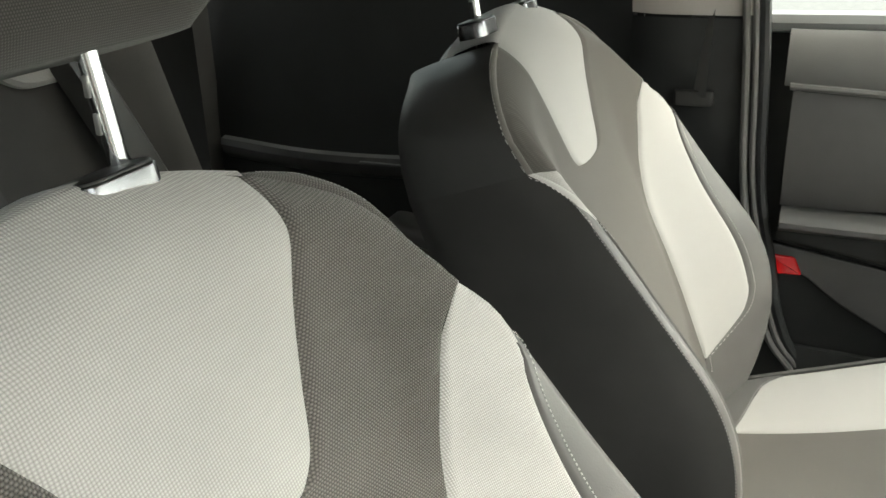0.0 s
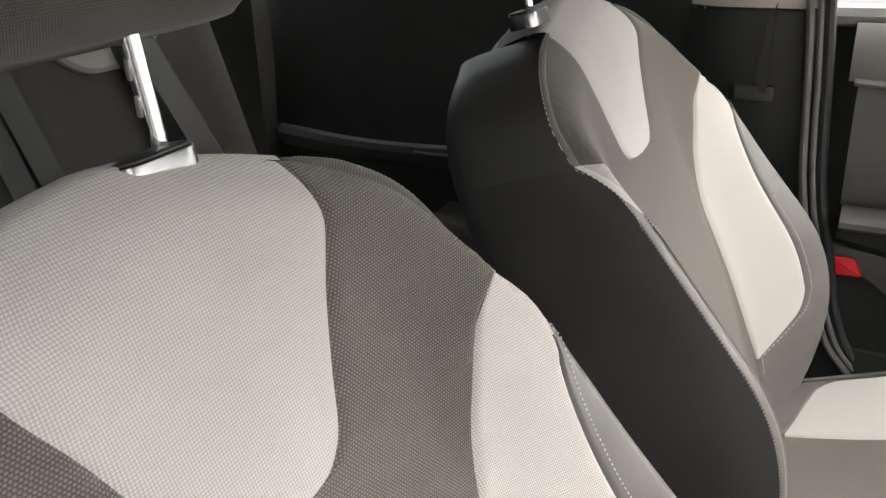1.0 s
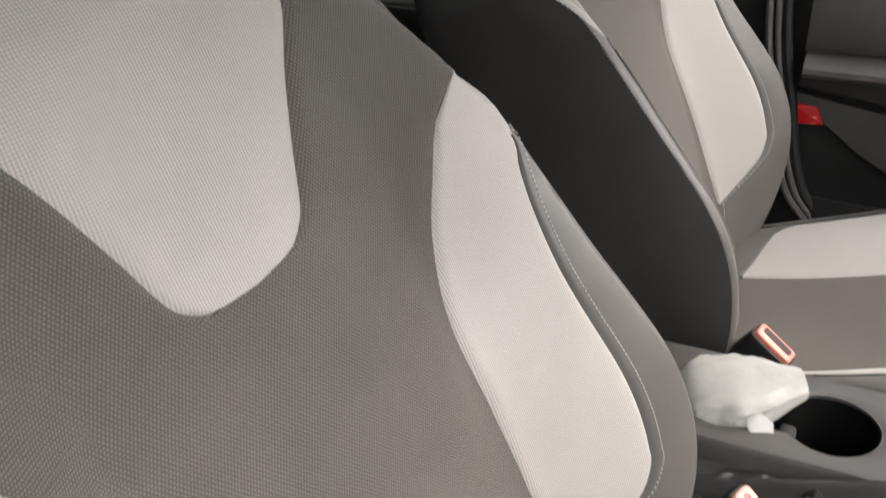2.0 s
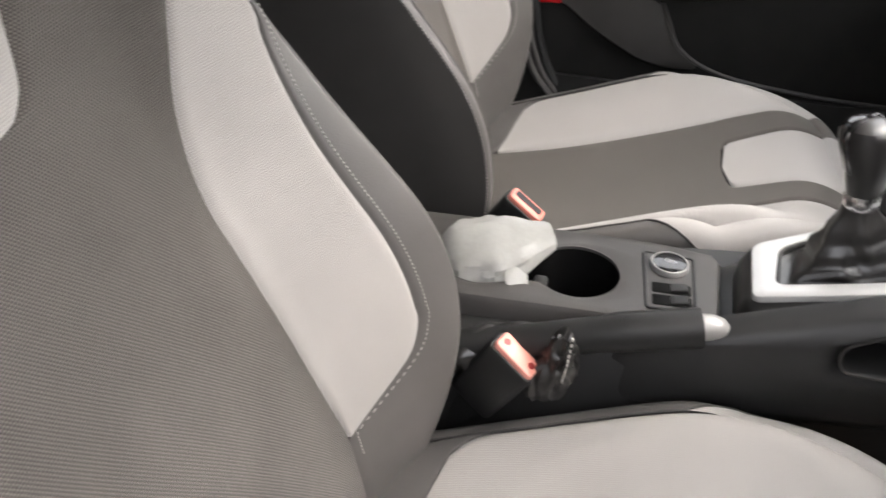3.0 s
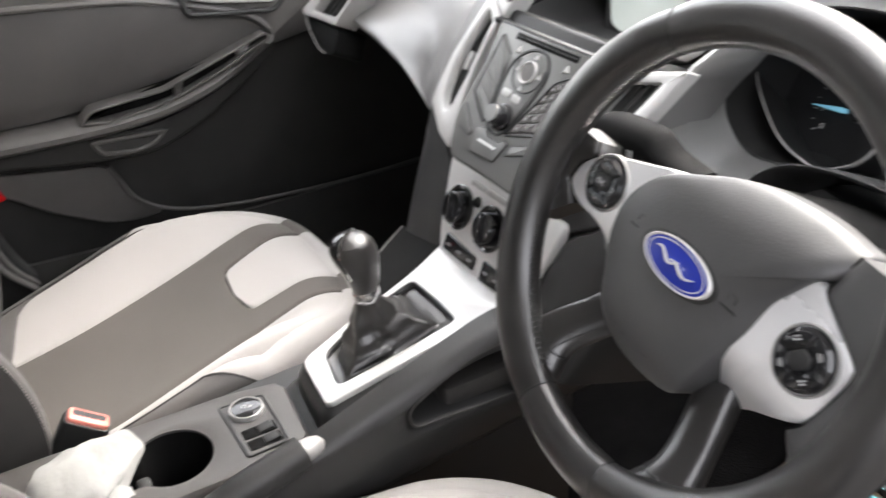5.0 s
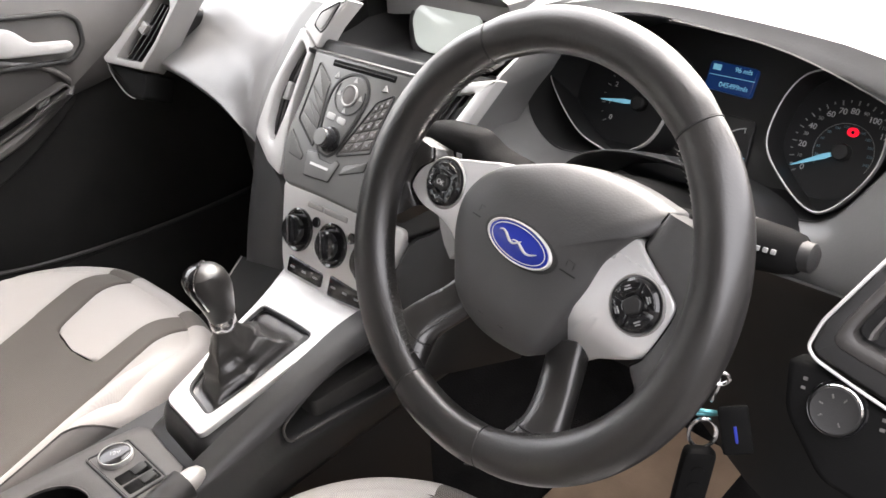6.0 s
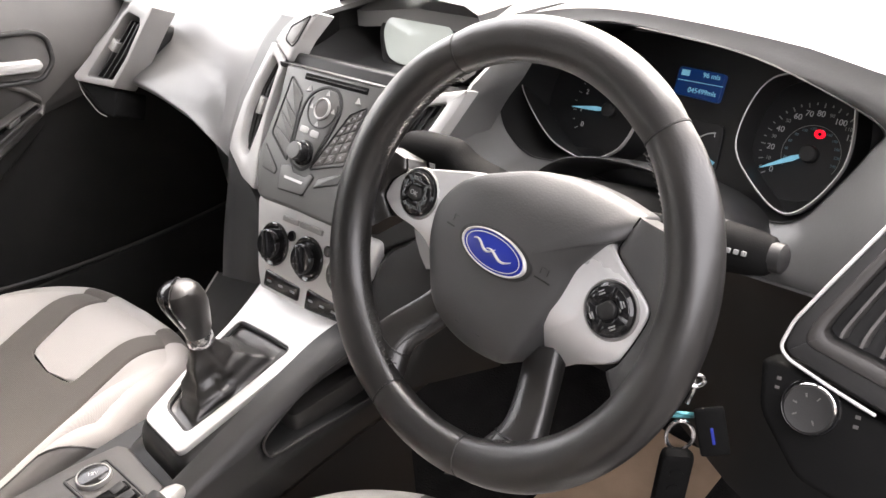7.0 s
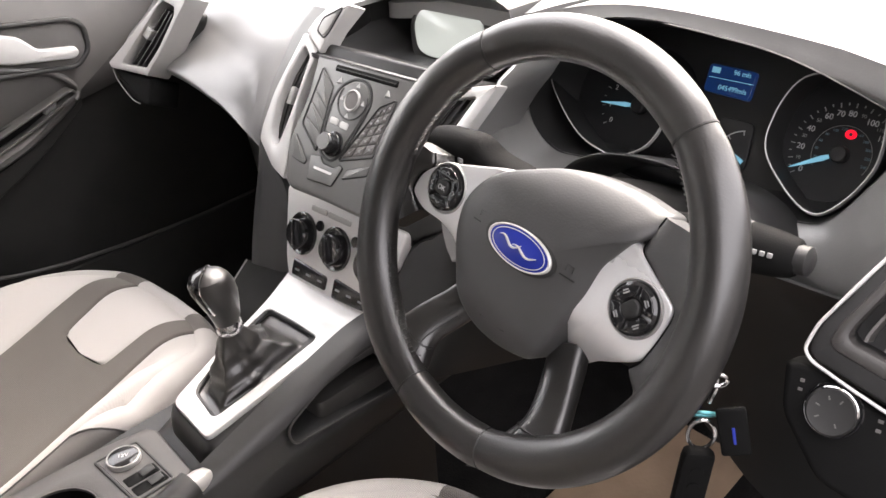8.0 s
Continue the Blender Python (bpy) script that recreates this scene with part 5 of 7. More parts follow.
for dx, dy in ((0.002, 0.0185), (-0.002, -0.0185), (0.0185, 0), (-0.0190, 0)):
    bm = bmesh.new()
    prism(bm, [(dx - 0.0032, dy - 0.0024), (dx + 0.0032, dy - 0.0024), (dx, dy + 0.0032)], 0.0, 0.0022, PD @ pose(0, 0, 0, 0, 0, 0))
    part("pad_mark", bm, SILVER_DULL, radio)
for x0, y0_ in ((-0.031, 0.0835), (-0.012, 0.0815)):
    key([(x0, y0_), (x0 + 0.015, y0_ - 0.001), (x0 + 0.015, y0_ + 0.0075), (x0, y0_ + 0.0085)], 0.0, 0.0024, SILVER_DULL)
bm = bmesh.new()
lathe(bm, [(0.0150, 0.0), (0.0150, 0.004), (0.0122, 0.005), (0.0116, 0.0165), (0.0104, 0.0185), (0.0001, 0.019)], RP @ Matrix.Translation((-0.0117, 0.0613, 0)), 32)
kn = part("rotary_knob", bm, GLOSS, radio, "black rotary volume knob")
bm = bmesh.new()
lathe(bm, [(0.0102, 0.0180), (0.0098, 0.0194), (0.0001, 0.0196)], RP @ Matrix.Translation((-0.0117, 0.0613, 0)), 28)
part("knob_face", bm, RADIO_GREY, kn, "grey knob face")
for x, f in ((-0.0373, -1), (0.0476, 1)):
    key([(x - 0.0045, 0.1305), (x + 0.0045, 0.132), (x - 0.001 * f, 0.1395)], -0.002, 0.0016, SILVER_DULL, 0.001)
low = [(-0.0452, 0.0395), (-0.0271, 0.0425), (-0.020, 0.0355), (0.002, 0.0345), (0.0085, 0.0405), (0.0150, 0.0380), (0.0055, 0.0140), (-0.0380, 0.0118)]
key(low, -0.002, 0.0016, RADIO_GREY, 0.002, "grey lower key")
groove(low, 0.002, 0.0011)
bm = bmesh.new()
prism(bm, [(-0.032, 0.0262), (0.0, 0.0258), (0.001, 0.0288), (-0.032, 0.0292)], 0.001, 0.0024, RP)
part("key_bar", bm, SILVER, radio, "bright bar across the lower key")
for q in ([(-0.0836, 0.058), (-0.0505, 0.0325), (-0.0520, 0.0265), (-0.0770, 0.0300)], [(0.0190, 0.0265), (0.0560, 0.0400), (0.0580, 0.0520), (0.0225, 0.0380)]):
    key(q, -0.002, 0.0014, RADIO_GREY, 0.002)
    groove(q, 0.002, 0.0009)

# display under its hood
hood = thing("display_hood", (0, 0.66, 0.93), "black hood over a small pale display", "display")
bm = bmesh.new()
rows = []
for t in steps(0, 1, 8):
    y = 0.700 + 0.10 * t
    rows.append([Vector((x * 0.125, y, 0.885 + 0.092 * v)) for x, v in ((-1.0, 0.0), (-1.0, 0.6), (-0.93, 0.88), (-0.78, 0.97), (0, 1.03), (0.78, 0.97), (0.93, 0.88), (1.0, 0.6), (1.0, 0.0))])
loft(bm, rows, closed=False)
part("hood_shell", bm, DASH_DARK, hood, "black hood shell")
bm = bmesh.new()
sheet(bm, lambda u, v: Vector((u * (1 + 0.3 * v), 0.5835 + 0.18 * v, 0.9085 - 0.022 * math.sin(v * 2.3) + 0.10 * clamp((abs(u) - 0.07) / 0.05, 0, 1) ** 2 * v)), steps(-0.105, 0.105, 20), steps(0, 1, 10))
solid(bm, (0, 0, -0.006))
part("hood_floor", bm, DASH_DARK, hood, "black dished tray before the display")
DP = plane_at((-0.004, 0.715, 0.918), 20)
bm = bmesh.new()
prism(bm, rounded([(-0.050, -0.036), (-0.024, -0.044), (0.070, -0.042), (0.080, 0.014), (0.064, 0.038), (0.005, 0.044), (-0.058, 0.032), (-0.067, 0.004)], 0.014, 4), -0.02, 0.0, DP, 0.006)
part("display_frame", bm, DASH_DARK, hood, "gloss black display frame")
bm = bmesh.new()
prism(bm, rounded([(-0.038, -0.026), (-0.018, -0.032), (0.060, -0.030), (0.066, 0.012), (0.055, 0.027), (0.005, 0.033), (-0.047, 0.022), (-0.053, 0.004)], 0.010, 4), -0.002, 0.003, DP, 0.001)
part("display_screen", bm, DISPLAY, hood, "pale lit display")

# hazard switch strip on the left shoulder of the stack
bm = bmesh.new()
prism(bm, rounded([(-0.128, 0.245), (-0.116, 0.262), (-0.086, 0.288), (-0.055, 0.286), (-0.081, 0.253), (-0.097, 0.222)], 0.003, 3), -0.02, 0.005, SP, 0.003)
hz = part("shoulder_trim", bm, SILVER, dash, "satin silver shoulder trim")
bm = bmesh.new()
prism(bm, rounded([(-0.105, 0.249), (-0.099, 0.263), (-0.070, 0.279), (-0.087, 0.250), (-0.093, 0.244)], 0.004, 4), 0.003, 0.0072, SP, 0.0015)
part("hazard_key", bm, SILVER_DULL, hz, "grey hazard key with dark joint")

bm = bmesh.new()
tube(bm, [SP @ Vector((x, y, 0.0052)) for x, y in rounded([(-0.107, 0.248), (-0.100, 0.265), (-0.067, 0.282), (-0.085, 0.249), (-0.093, 0.241)], 0.004, 4)], 0.0011, 5, closed=True)
part("hazard_joint", bm, BLACK, hz, "dark joint round the hazard key")

# heater panel
heater = thing("heater_panel", SP @ Vector((0, 0, 0)), "silver heater panel with three black knobs and black keys", "heater controls")
plate = rounded([(-0.074, -0.068), (0.074, -0.068), (0.090, -0.040), (0.104, 0.015), (0.113, 0.054), (0.05, 0.052), (-0.05, 0.052), (-0.113, 0.054), (-0.104, 0.015), (-0.090, -0.040)], 0.012, 4)
bm = bmesh.new()
prism(bm, plate, -0.01, 0.004, SP, 0.003)
part("heater_plate", bm, SILVER, heater, "satin silver plate")
for x in (-0.0655, 0.0, 0.0655):
    c = SP @ Matrix.Translation((x, 0.0, 0))
    bm = bmesh.new()
    lathe(bm, [(0.0275, 0.002), (0.0275, 0.006), (0.026, 0.0072), (0.0225, 0.006), (0.022, 0.005)], c, 44)
    kn = part("knob_bezel", bm, GLOSS, heater, "gloss black knob dial")
    bm = bmesh.new()
    lathe(bm, [(0.0195, 0.005), (0.0185, 0.016), (0.0165, 0.0178), (0.001, 0.018)], c, 36)
    part("heater_knob", bm, GLOSS, kn, "black rotary knob")
    bm = bmesh.new()
    box(bm, (-0.0045, -0.018, 0.012), (0.0045, 0.018, 0.0235), c @ pose(0, 0, 0, 0, 0, 18), 0.003)
    part("knob_grip", bm, GLOSS, kn, "raised grip")
for x in (-0.0345, 0.0325):
    bm = bmesh.new()
    lathe(bm, [(0.0068, 0.002), (0.0068, 0.006), (0.006, 0.0068), (0.0005, 0.0068)], SP @ Matrix.Translation((x, 0.019, 0)), 20)
    part("small_button", bm, GLOSS, heater, "small round black button")
for x0, x1 in ((-0.056, -0.026), (-0.0235, 0.0185)):
    bm = bmesh.new()
    box(bm, (x0, 0.0335, 0.002), (x1, 0.0405, 0.0060), SP, 0.0012)
    part("flat_key", bm, SILVER_DULL, heater, "flat grey key")
for x0, x1 in ((-0.072, -0.004), (0.009, 0.072)):
    bm = bmesh.new()
    prism(bm, rounded([(x0, -0.056 - (0.004 if x0 > 0 else 0)), (x1, -0.056), (x1, -0.038), (x0, -0.034)], 0.004, 3), 0.0, 0.0062, SP, 0.002)
    kb = part("heater_key", bm, GLOSS, heater, "gloss black key strip")
    bm = bmesh.new()
    for j in range(3):
        xx = x0 + (x1 - x0) * (j + 0.5) / 3
        box(bm, (xx - 0.004, -0.048, 0.006), (xx + 0.004, -0.0455, 0.0067), SP)
    part("key_marks", bm, GREY_MARK, kb)

# ---- driver side: instrument binnacle ----
BX = 0.368
RIMY = 0.685
rim_pts = [(0.197, 0.822), (0.248, 0.823), (0.35, 0.812), (0.445, 0.820), (0.50, 0.827), (0.534, 0.872), (0.556, 0.911), (0.563, 0.929), (0.532, 0.946), (0.45, 0.972), (0.373, 0.981), (0.30, 0.984), (0.24, 0.972), (0.195, 0.945), (0.175, 0.929), (0.163, 0.911), (0.157, 0.878), (0.165, 0.846)]
fascia = [(0.150, 0.790), (0.20, 0.735), (0.33, 0.725), (0.46, 0.715), (0.60, 0.700), (0.715, 0.70), (0.72, 0.80), (0.72, 0.90), (0.67, 0.962), (0.52, 0.985), (0.40, 0.996), (0.30, 0.998), (0.225, 0.988), (0.185, 0.972), (0.192, 0.940), (0.190, 0.915), (0.170, 0.88), (0.152, 0.83)]
rim_pts, fas = spline(rim_pts, 90, True), spline(fascia, 90, True)


def fascia_y(x, z):
    """How far forward the driver's fascia stands."""
    left = clamp((0.25 - x) / 0.06, 0, 1) * clamp((0.955 - z) / 0.03, 0, 1)
    base = 0.595 + 0.10 * clamp((z - 0.80) / 0.17, 0, 1) ** 1.3 - 0.05 * clamp((x - 0.5) / 0.2, 0, 1) + 0.15 * clamp((0.86 - z) / 0.15, 0, 1) ** 1.6 - 0.01
    return base + left * (0.506 + (z - 0.70) * 0.404 - base)


bm = bmesh.new()
loops = [[Vector((x, RIMY + 0.004, z)) for x, z in rim_pts]]
loops.append([Vector((BX + (x - BX) * 1.02, RIMY - 0.004, 0.885 + (z - 0.885) * 1.035)) for x, z in rim_pts])
for t in (0.2, 0.4, 0.6, 0.8, 1.0):
    row = []
    for (x, z), (a, c) in zip(rim_pts, fas):
        xx, zz = x + (a - x) * t, z + (c - z) * t
        e = 1 - (1 - t) ** 2
        row.append(Vector((xx, (RIMY - 0.006) * (1 - e) + fascia_y(xx, zz) * e, zz)))
    loops.append(row)
loops.append([Vector((x, fascia_y(x, z) + 0.10, z - 0.004 * (z > 0.95) + 0.0)) for x, z in fas])
loft(bm, loops)
part("driver_fascia", bm, DASH, dash, "dark grey grained fascia round the instruments")

cluster = thing("instrument_cluster", (BX, 0.76, 0.86), "lit instrument cluster with two dials and a blue display", "instruments")
bm = bmesh.new()
inner_rim = [(BX + (x - BX) * 0.93, 0.872 + (z - 0.885) * 0.82) for x, z in rim_pts]
loft(bm, [[Vector((x, RIMY, z)) for x, z in rim_pts], [Vector((BX + (x - BX) * 0.985, RIMY + 0.03, 0.880 + (z - 0.885) * 0.95)) for x, z in rim_pts], [Vector((x, 0.765 + (z - 0.863) * 0.45, z)) for x, z in inner_rim]], False, True)
part("binnacle_bowl", bm, BLACK, cluster, "matt black bowl")
CP = plane_at((BX, 0.7625, 0.8635), 25)


for k, cx_, face_r in ((1, 0.1125, 0.056), (-1, -0.1125, 0.056)):
    mm = CP @ Matrix.Translation((cx_, 0, 0))
    bm = bmesh.new()
    hoop = [(-0.037, 0.059), (0.0285, 0.0685), (0.041, 0.047), (0.046, -0.009), (0.0125, -0.058), (-0.033, -0.0345), (-0.055, 0.001)] if k > 0 else [(0.018, -0.0565), (0.050, -0.035), (0.060, 0.010), (0.045, 0.050), (0.0, 0.068), (-0.062, 0.062), (-0.096, 0.031), (-0.0925, 0.0056), (-0.0675, -0.022), (-0.037, -0.045), (-0.0075, -0.055)]
    big = ccw(spline(hoop, 60, True))
    mid_x = -0.004 if k > 0 else -0.010
    o = [(mid_x + (x - mid_x) * 1.06, y * 1.02) for x, y in big]
    prism(bm, o, -0.006, 0.0, mm)
    dial = part("dial_face", bm, DIAL, cluster, "black dial face")
    bm = bmesh.new()
    loft(bm, [flat(offset(big, -0.0026), 0.047, mm), flat(offset(big, -0.0012), 0.0505, mm), flat(big, 0.050, mm)], False)
    part("dial_ring", bm, SILVER_DULL, cluster, "thin satin dial ring")
    bm = bmesh.new()
    loft(bm, [flat(offset(big, -0.002), 0.040, mm), flat(big, 0.0495, mm), flat(o, 0.0, mm)], False)
    part("dial_tube", bm, BLACK, cluster, "black tube round the dial")
    # scale ticks from lower left, clockwise
    bm = bmesh.new()
    ticks = 29 if k > 0 else 17
    for i in range(ticks):
        a = 214 - (248 if k > 0 else 200) * i / (ticks - 1)
        long_ = i % 2 == 0
        c, s = math.cos(radians(a)), math.sin(radians(a))
        m2 = mm @ Matrix.Translation((0.050 * c, 0.050 * s, 0)) @ pose(0, 0, 0, 0, 0, a)
        box(bm, (-0.0045 if long_ else -0.0025, -0.0005, 0.0), (0.0, 0.0005, 0.0006), m2)
    part("dial_ticks", bm, GREY_MARK, dial, "white scale ticks")
    if k > 0:
        words = [("0", 214), ("20", 181), ("40", 153), ("60", 124), ("70", 108), ("80", 92), ("100", 62), ("120", 34), ("140", 4)]
        small = [("10", 197), ("30", 166), ("50", 138), ("90", 77), ("110", 48)]
        for w_, a in small:
            letters("dial_number", w_, 0.0050, mm @ Matrix.Translation((0.0405 * math.cos(radians(a)), 0.0405 * math.sin(radians(a)), 0.0004)), GREY_MARK, dial)
        bm = bmesh.new()
        tube(bm, [mm @ Vector((0.028 * math.cos(radians(a)), 0.028 * math.sin(radians(a)), 0.0003)) for a in steps(214, -30, 48)], 0.0003, 4)
        part("inner_scale", bm, GREY_MARK, dial)
        for i in range(12):
            a = 197 - 213 * i / 11
            letters("dial_number", str(20 + 20 * i), 0.0038, mm @ Matrix.Translation((0.0245 * math.cos(radians(a)), 0.0245 * math.sin(radians(a)), 0.0004)), BLUE_MARK, dial, "small dim blue dial number")
    else:
        words = [("0", 214), ("1", 188), ("2", 158), ("3", 130), ("4", 104), ("5", 78), ("6", 50), ("8", 318)]
    for w_, a in words:
        letters("dial_number", w_, 0.0080, mm @ Matrix.Translation((0.0395 * math.cos(radians(a)), 0.0395 * math.sin(radians(a)), 0.0004)), WHITE_MARK, dial, "white dial number")
    a = 209 if k > 0 else 186
    bm = bmesh.new()
    prism(bm, [(0.006, -0.0014), (0.016, -0.0026), (0.046, -0.0005), (0.048, 0.0), (0.046, 0.0005), (0.016, 0.0026), (0.006, 0.0014)], 0.006, 0.0085, mm @ pose(0, 0, 0, 0, 0, a))
    part("needle", bm, CYAN_GLOW, dial, "pale blue lit needle")
    bm = bmesh.new()
    lathe(bm, [(0.0085, 0.0), (0.0085, 0.009), (0.007, 0.0105), (0.0005, 0.0105)], mm, 24)
    part("needle_hub", bm, BLACK, dial, "black needle hub")
# red brake lamp in the speed dial
bm = bmesh.new()
prism(bm, ellipse(0.0054, 0.0044, 20), 0.0, 0.0008, CP @ Matrix.Translation((0.1125 + 0.003, 0.0205, 0.0)))
lamp_ = part("warning_lamp", bm, RED_GLOW, cluster, "red lit brake warning lamp")
bm = bmesh.new()
prism(bm, ellipse(0.0018, 0.0018, 16), 0.0008, 0.0012, CP @ Matrix.Translation((0.1155, 0.0205, 0.0)))
part("lamp_symbol", bm, DIAL, lamp_)
# blue display and the little gauge below it
bm = bmesh.new()
prism(bm, rounded([(-0.0440, 0.0320), (0.0085, 0.0300), (0.0090, 0.0600), (-0.0440, 0.0610)], 0.004, 3), -0.002, 0.004, CP, 0.001)
scr = part("blue_display", bm, BLUE_SCREEN, cluster, "blue lit trip display")
letters("display_words", "96 mls", 0.0074, CP @ Matrix.Translation((-0.006, 0.0555, 0.0044)), CYAN_GLOW, scr, "pale blue distance reading")
letters("display_words", "045499mls", 0.0074, CP @ Matrix.Translation((-0.012, 0.0380, 0.0044)), CYAN_GLOW, scr, "pale blue odometer reading")
bm = bmesh.new()
box(bm, (-0.042, 0.0468, 0.004), (0.009, 0.0474, 0.0046), CP)
box(bm, (-0.040, 0.052, 0.004), (-0.031, 0.058, 0.0046), CP)
part("display_marks", bm, CYAN_GLOW, scr, "pale blue display marks")
bm = bmesh.new()
prism(bm, rounded([(-0.020, -0.040), (0.026, -0.040), (0.022, 0.010), (-0.016, 0.010)], 0.008, 3), -0.002, 0.002, CP, 0.001)
gau = part("small_gauge", bm, DIAL, cluster, "small temperature gauge")
bm = bmesh.new()
tube(bm, [CP @ Matrix.Translation((0.020, -0.030, 0.0024)) @ Vector((0.031 * math.cos(radians(a)), 0.031 * math.sin(radians(a)), 0)) for a in steps(168, 100, 16)], 0.0007, 5)
for i in range(3):
    box(bm, (0.0265, -0.0004, 0.002), (0.0305, 0.0004, 0.0026), CP @ Matrix.Translation((0.020, -0.030, 0)) @ pose(0, 0, 0, 0, 0, 166 - 32 * i))
part("gauge_scale", bm, WHITE_MARK, gau, "pale gauge scale")
bm = bmesh.new()
prism(bm, [(0.002, -0.0022), (-0.020, 0.0), (0.002, 0.0022)], 0.003, 0.0046, CP @ Matrix.Translation((0.020, -0.030, 0)) @ pose(0, 0, 0, 0, 0, -28))
part("gauge_needle", bm, CYAN_GLOW, gau, "pale blue gauge needle")
letters("gauge_words", "60", 0.006, CP @ Matrix.Translation((-0.006, -0.028, 0.0024)), WHITE_MARK, gau)

# outer vent and light switch beside the driver's door
RV = plane_at((0.655, 0.515, 0.862), 26, 8)
v_out = [(-0.077, -0.033), (-0.072, -0.039), (0.03, -0.070), (0.06, -0.076), (0.06, 0.122), (0.002, 0.122), (-0.0325, 0.060), (-0.0735, -0.0145)]
v_in = [(-0.0545, -0.0160), (-0.050, -0.0205), (0.02, -0.037), (0.046, -0.043), (0.046, 0.105), (0.008, 0.105), (-0.0279, 0.040), (-0.0515, -0.007)]
bm = bmesh.new()
ring(bm, rounded(v_out, 0.004, 3), rounded(v_in, 0.004, 3), -0.03, 0.006, RV, 0.003, depth=-0.028)
dv = part("driver_vent", bm, DASH_DARK, dash, "dark vent frame beside the door")
bm = bmesh.new()
lip_o = [(a[0] * 0.45 + c[0] * 0.55, a[1] * 0.45 + c[1] * 0.55) for a, c in zip(v_out, v_in)]
ring(bm, rounded(lip_o, 0.004, 3), rounded([(x * 0.98, y) for x, y in v_in], 0.004, 3), 0.0, 0.0115, RV, 0.003, depth=-0.01)
part("vent_lip", bm, VINYL_DARK, dv, "raised grey lip of the vent")
bm = bmesh.new()
prism(bm, rounded(v_in, 0.004, 3), -0.05, -0.027, RV)
part("vent_throat", bm, BLACK, dv, "dark throat of the vent")
ca, cb = spline([v_in[0], v_in[7], v_in[6], v_in[5]], 16), spline([(0.10, -0.05), (0.11, 0.0), (0.12, 0.06), (0.13, 0.105)], 16)
for k in range(7):
    f = 0.07 + k * 0.09
    bm = bmesh.new()
    loft(bm, [[RV @ Vector((x + dx, y, z)) for dx, z in ((-0.0011, -0.001), (0.0011, -0.001), (0.0030, -0.016), (0.0, -0.016))] for x, y in [(p[0] + (q[0] - p[0]) * f, p[1] + (q[1] - p[1]) * f) for p, q in zip(ca, cb)]], True, True)
    part("slat", bm, VINYL_MID, dv)
bm = bmesh.new()
box(bm, (-0.018, 0.014, -0.004), (-0.004, 0.026, 0.004), RV, 0.002)
part("slide_tab", bm, SILVER, dv, "bright slide tab")
bm = bmesh.new()
tube(bm, [RV @ Vector((x, y, 0.004)) for x, y in rounded([(0.062, 0.125), (0.001, 0.125), (-0.0337, 0.0615), (-0.0551, 0.023), (-0.0752, -0.0145), (-0.080, -0.0345), (-0.0731, -0.0415), (-0.0411, -0.0530), (-0.0129, -0.0620), (0.062, -0.080)], 0.006, 4)][:-6], 0.0014, 8)
part("vent_trim", bm, SILVER, dash, "thin bright vent trim")
bm = bmesh.new()
sheet(bm, lambda u, v: Vector((u, 0.606 + 0.11 * v, 0.806 - 0.12 * v - (0.14 + 0.10 * clamp((u - 0.36) / 0.12, 0, 1)) * v * v)), steps(0.14, 0.72, 20), steps(0, 1, 10))
solid(bm, (0, 0.012, -0.004))
part("knee_panel", bm, DASH_DARK, dash, "dark grey knee panel below the wheel")
bm = bmesh.new()
box(bm, (0.15, 0.80, 0.46), (0.72, 0.86, 0.70), I4, 0.03)
part("lower_panel", bm, CARPET, dash, "dark lower panel")
bm = bmesh.new()
prism(bm, rounded([(-0.092, -0.046), (-0.076, -0.045), (-0.040, -0.058), (0.06, -0.086), (0.06, -0.150), (-0.05, -0.125), (-0.085, -0.085)], 0.010, 4), -0.035, -0.002, RV, 0.005)
lsp = part("light_switch_panel", bm, SHADE_BLACK, dash, "black light switch panel")
LS = RV @ Matrix.Translation((-0.0512, -0.0715, -0.002))
bm = bmesh.new()
tube(bm, [LS @ Vector((0.0192 * math.cos(q), 0.0192 * math.sin(q), 0.001)) for q in steps(0, 2 * math.pi, 40)[:-1]], 0.0013, 6, closed=True)
part("switch_ring", bm, GLOSS, lsp, "gloss black ring")
bm = bmesh.new()
tube(bm, [LS @ Vector((0.0176 * math.cos(q), 0.0176 * math.sin(q), 0.0095)) for q in steps(radians(5), radians(125), 20)], [0.0004] + [0.0009] * 19 + [0.0004], 6)
part("bright_arc", bm, CHROME, lsp, "bright arc on the switch rim")
bm = bmesh.new()
lathe(bm, [(0.0180, -0.002), (0.0176, 0.009), (0.0160, 0.0105), (0.0120, 0.0098), (0.0001, 0.0098)], LS, 40)
part("light_knob", bm, BLACK, lsp, "black rotary light switch")
for x0, x1, y0, y1, z, a in [(0.0085, 0.0115, -0.0005, 0.0005, 0.0097, a) for a in (60, 110, 165, 215, 300)] + [(-0.0266, -0.0235, 0.0125, 0.0150, 0.0, 0), (-0.0266, -0.0235, 0.0060, 0.0080, 0.0, 0), (0.029, 0.0325, -0.0052, -0.0028, 0.0, 0), (0.029, 0.0325, 0.0018, 0.0042, 0.0, 0)]:
    bm = bmesh.new()
    box(bm, (x0, y0, z), (x1, y1, z + 0.0006), LS @ pose(0, 0, 0, 0, 0, a))
    part("switch_mark", bm, VINYL_MID, lsp, "small pale symbol")

# ---- steering wheel ----
SPIN = -7.0
WM = plane_at((0.37, 0.42, 0.87), 24.6, -1.5, SPIN)
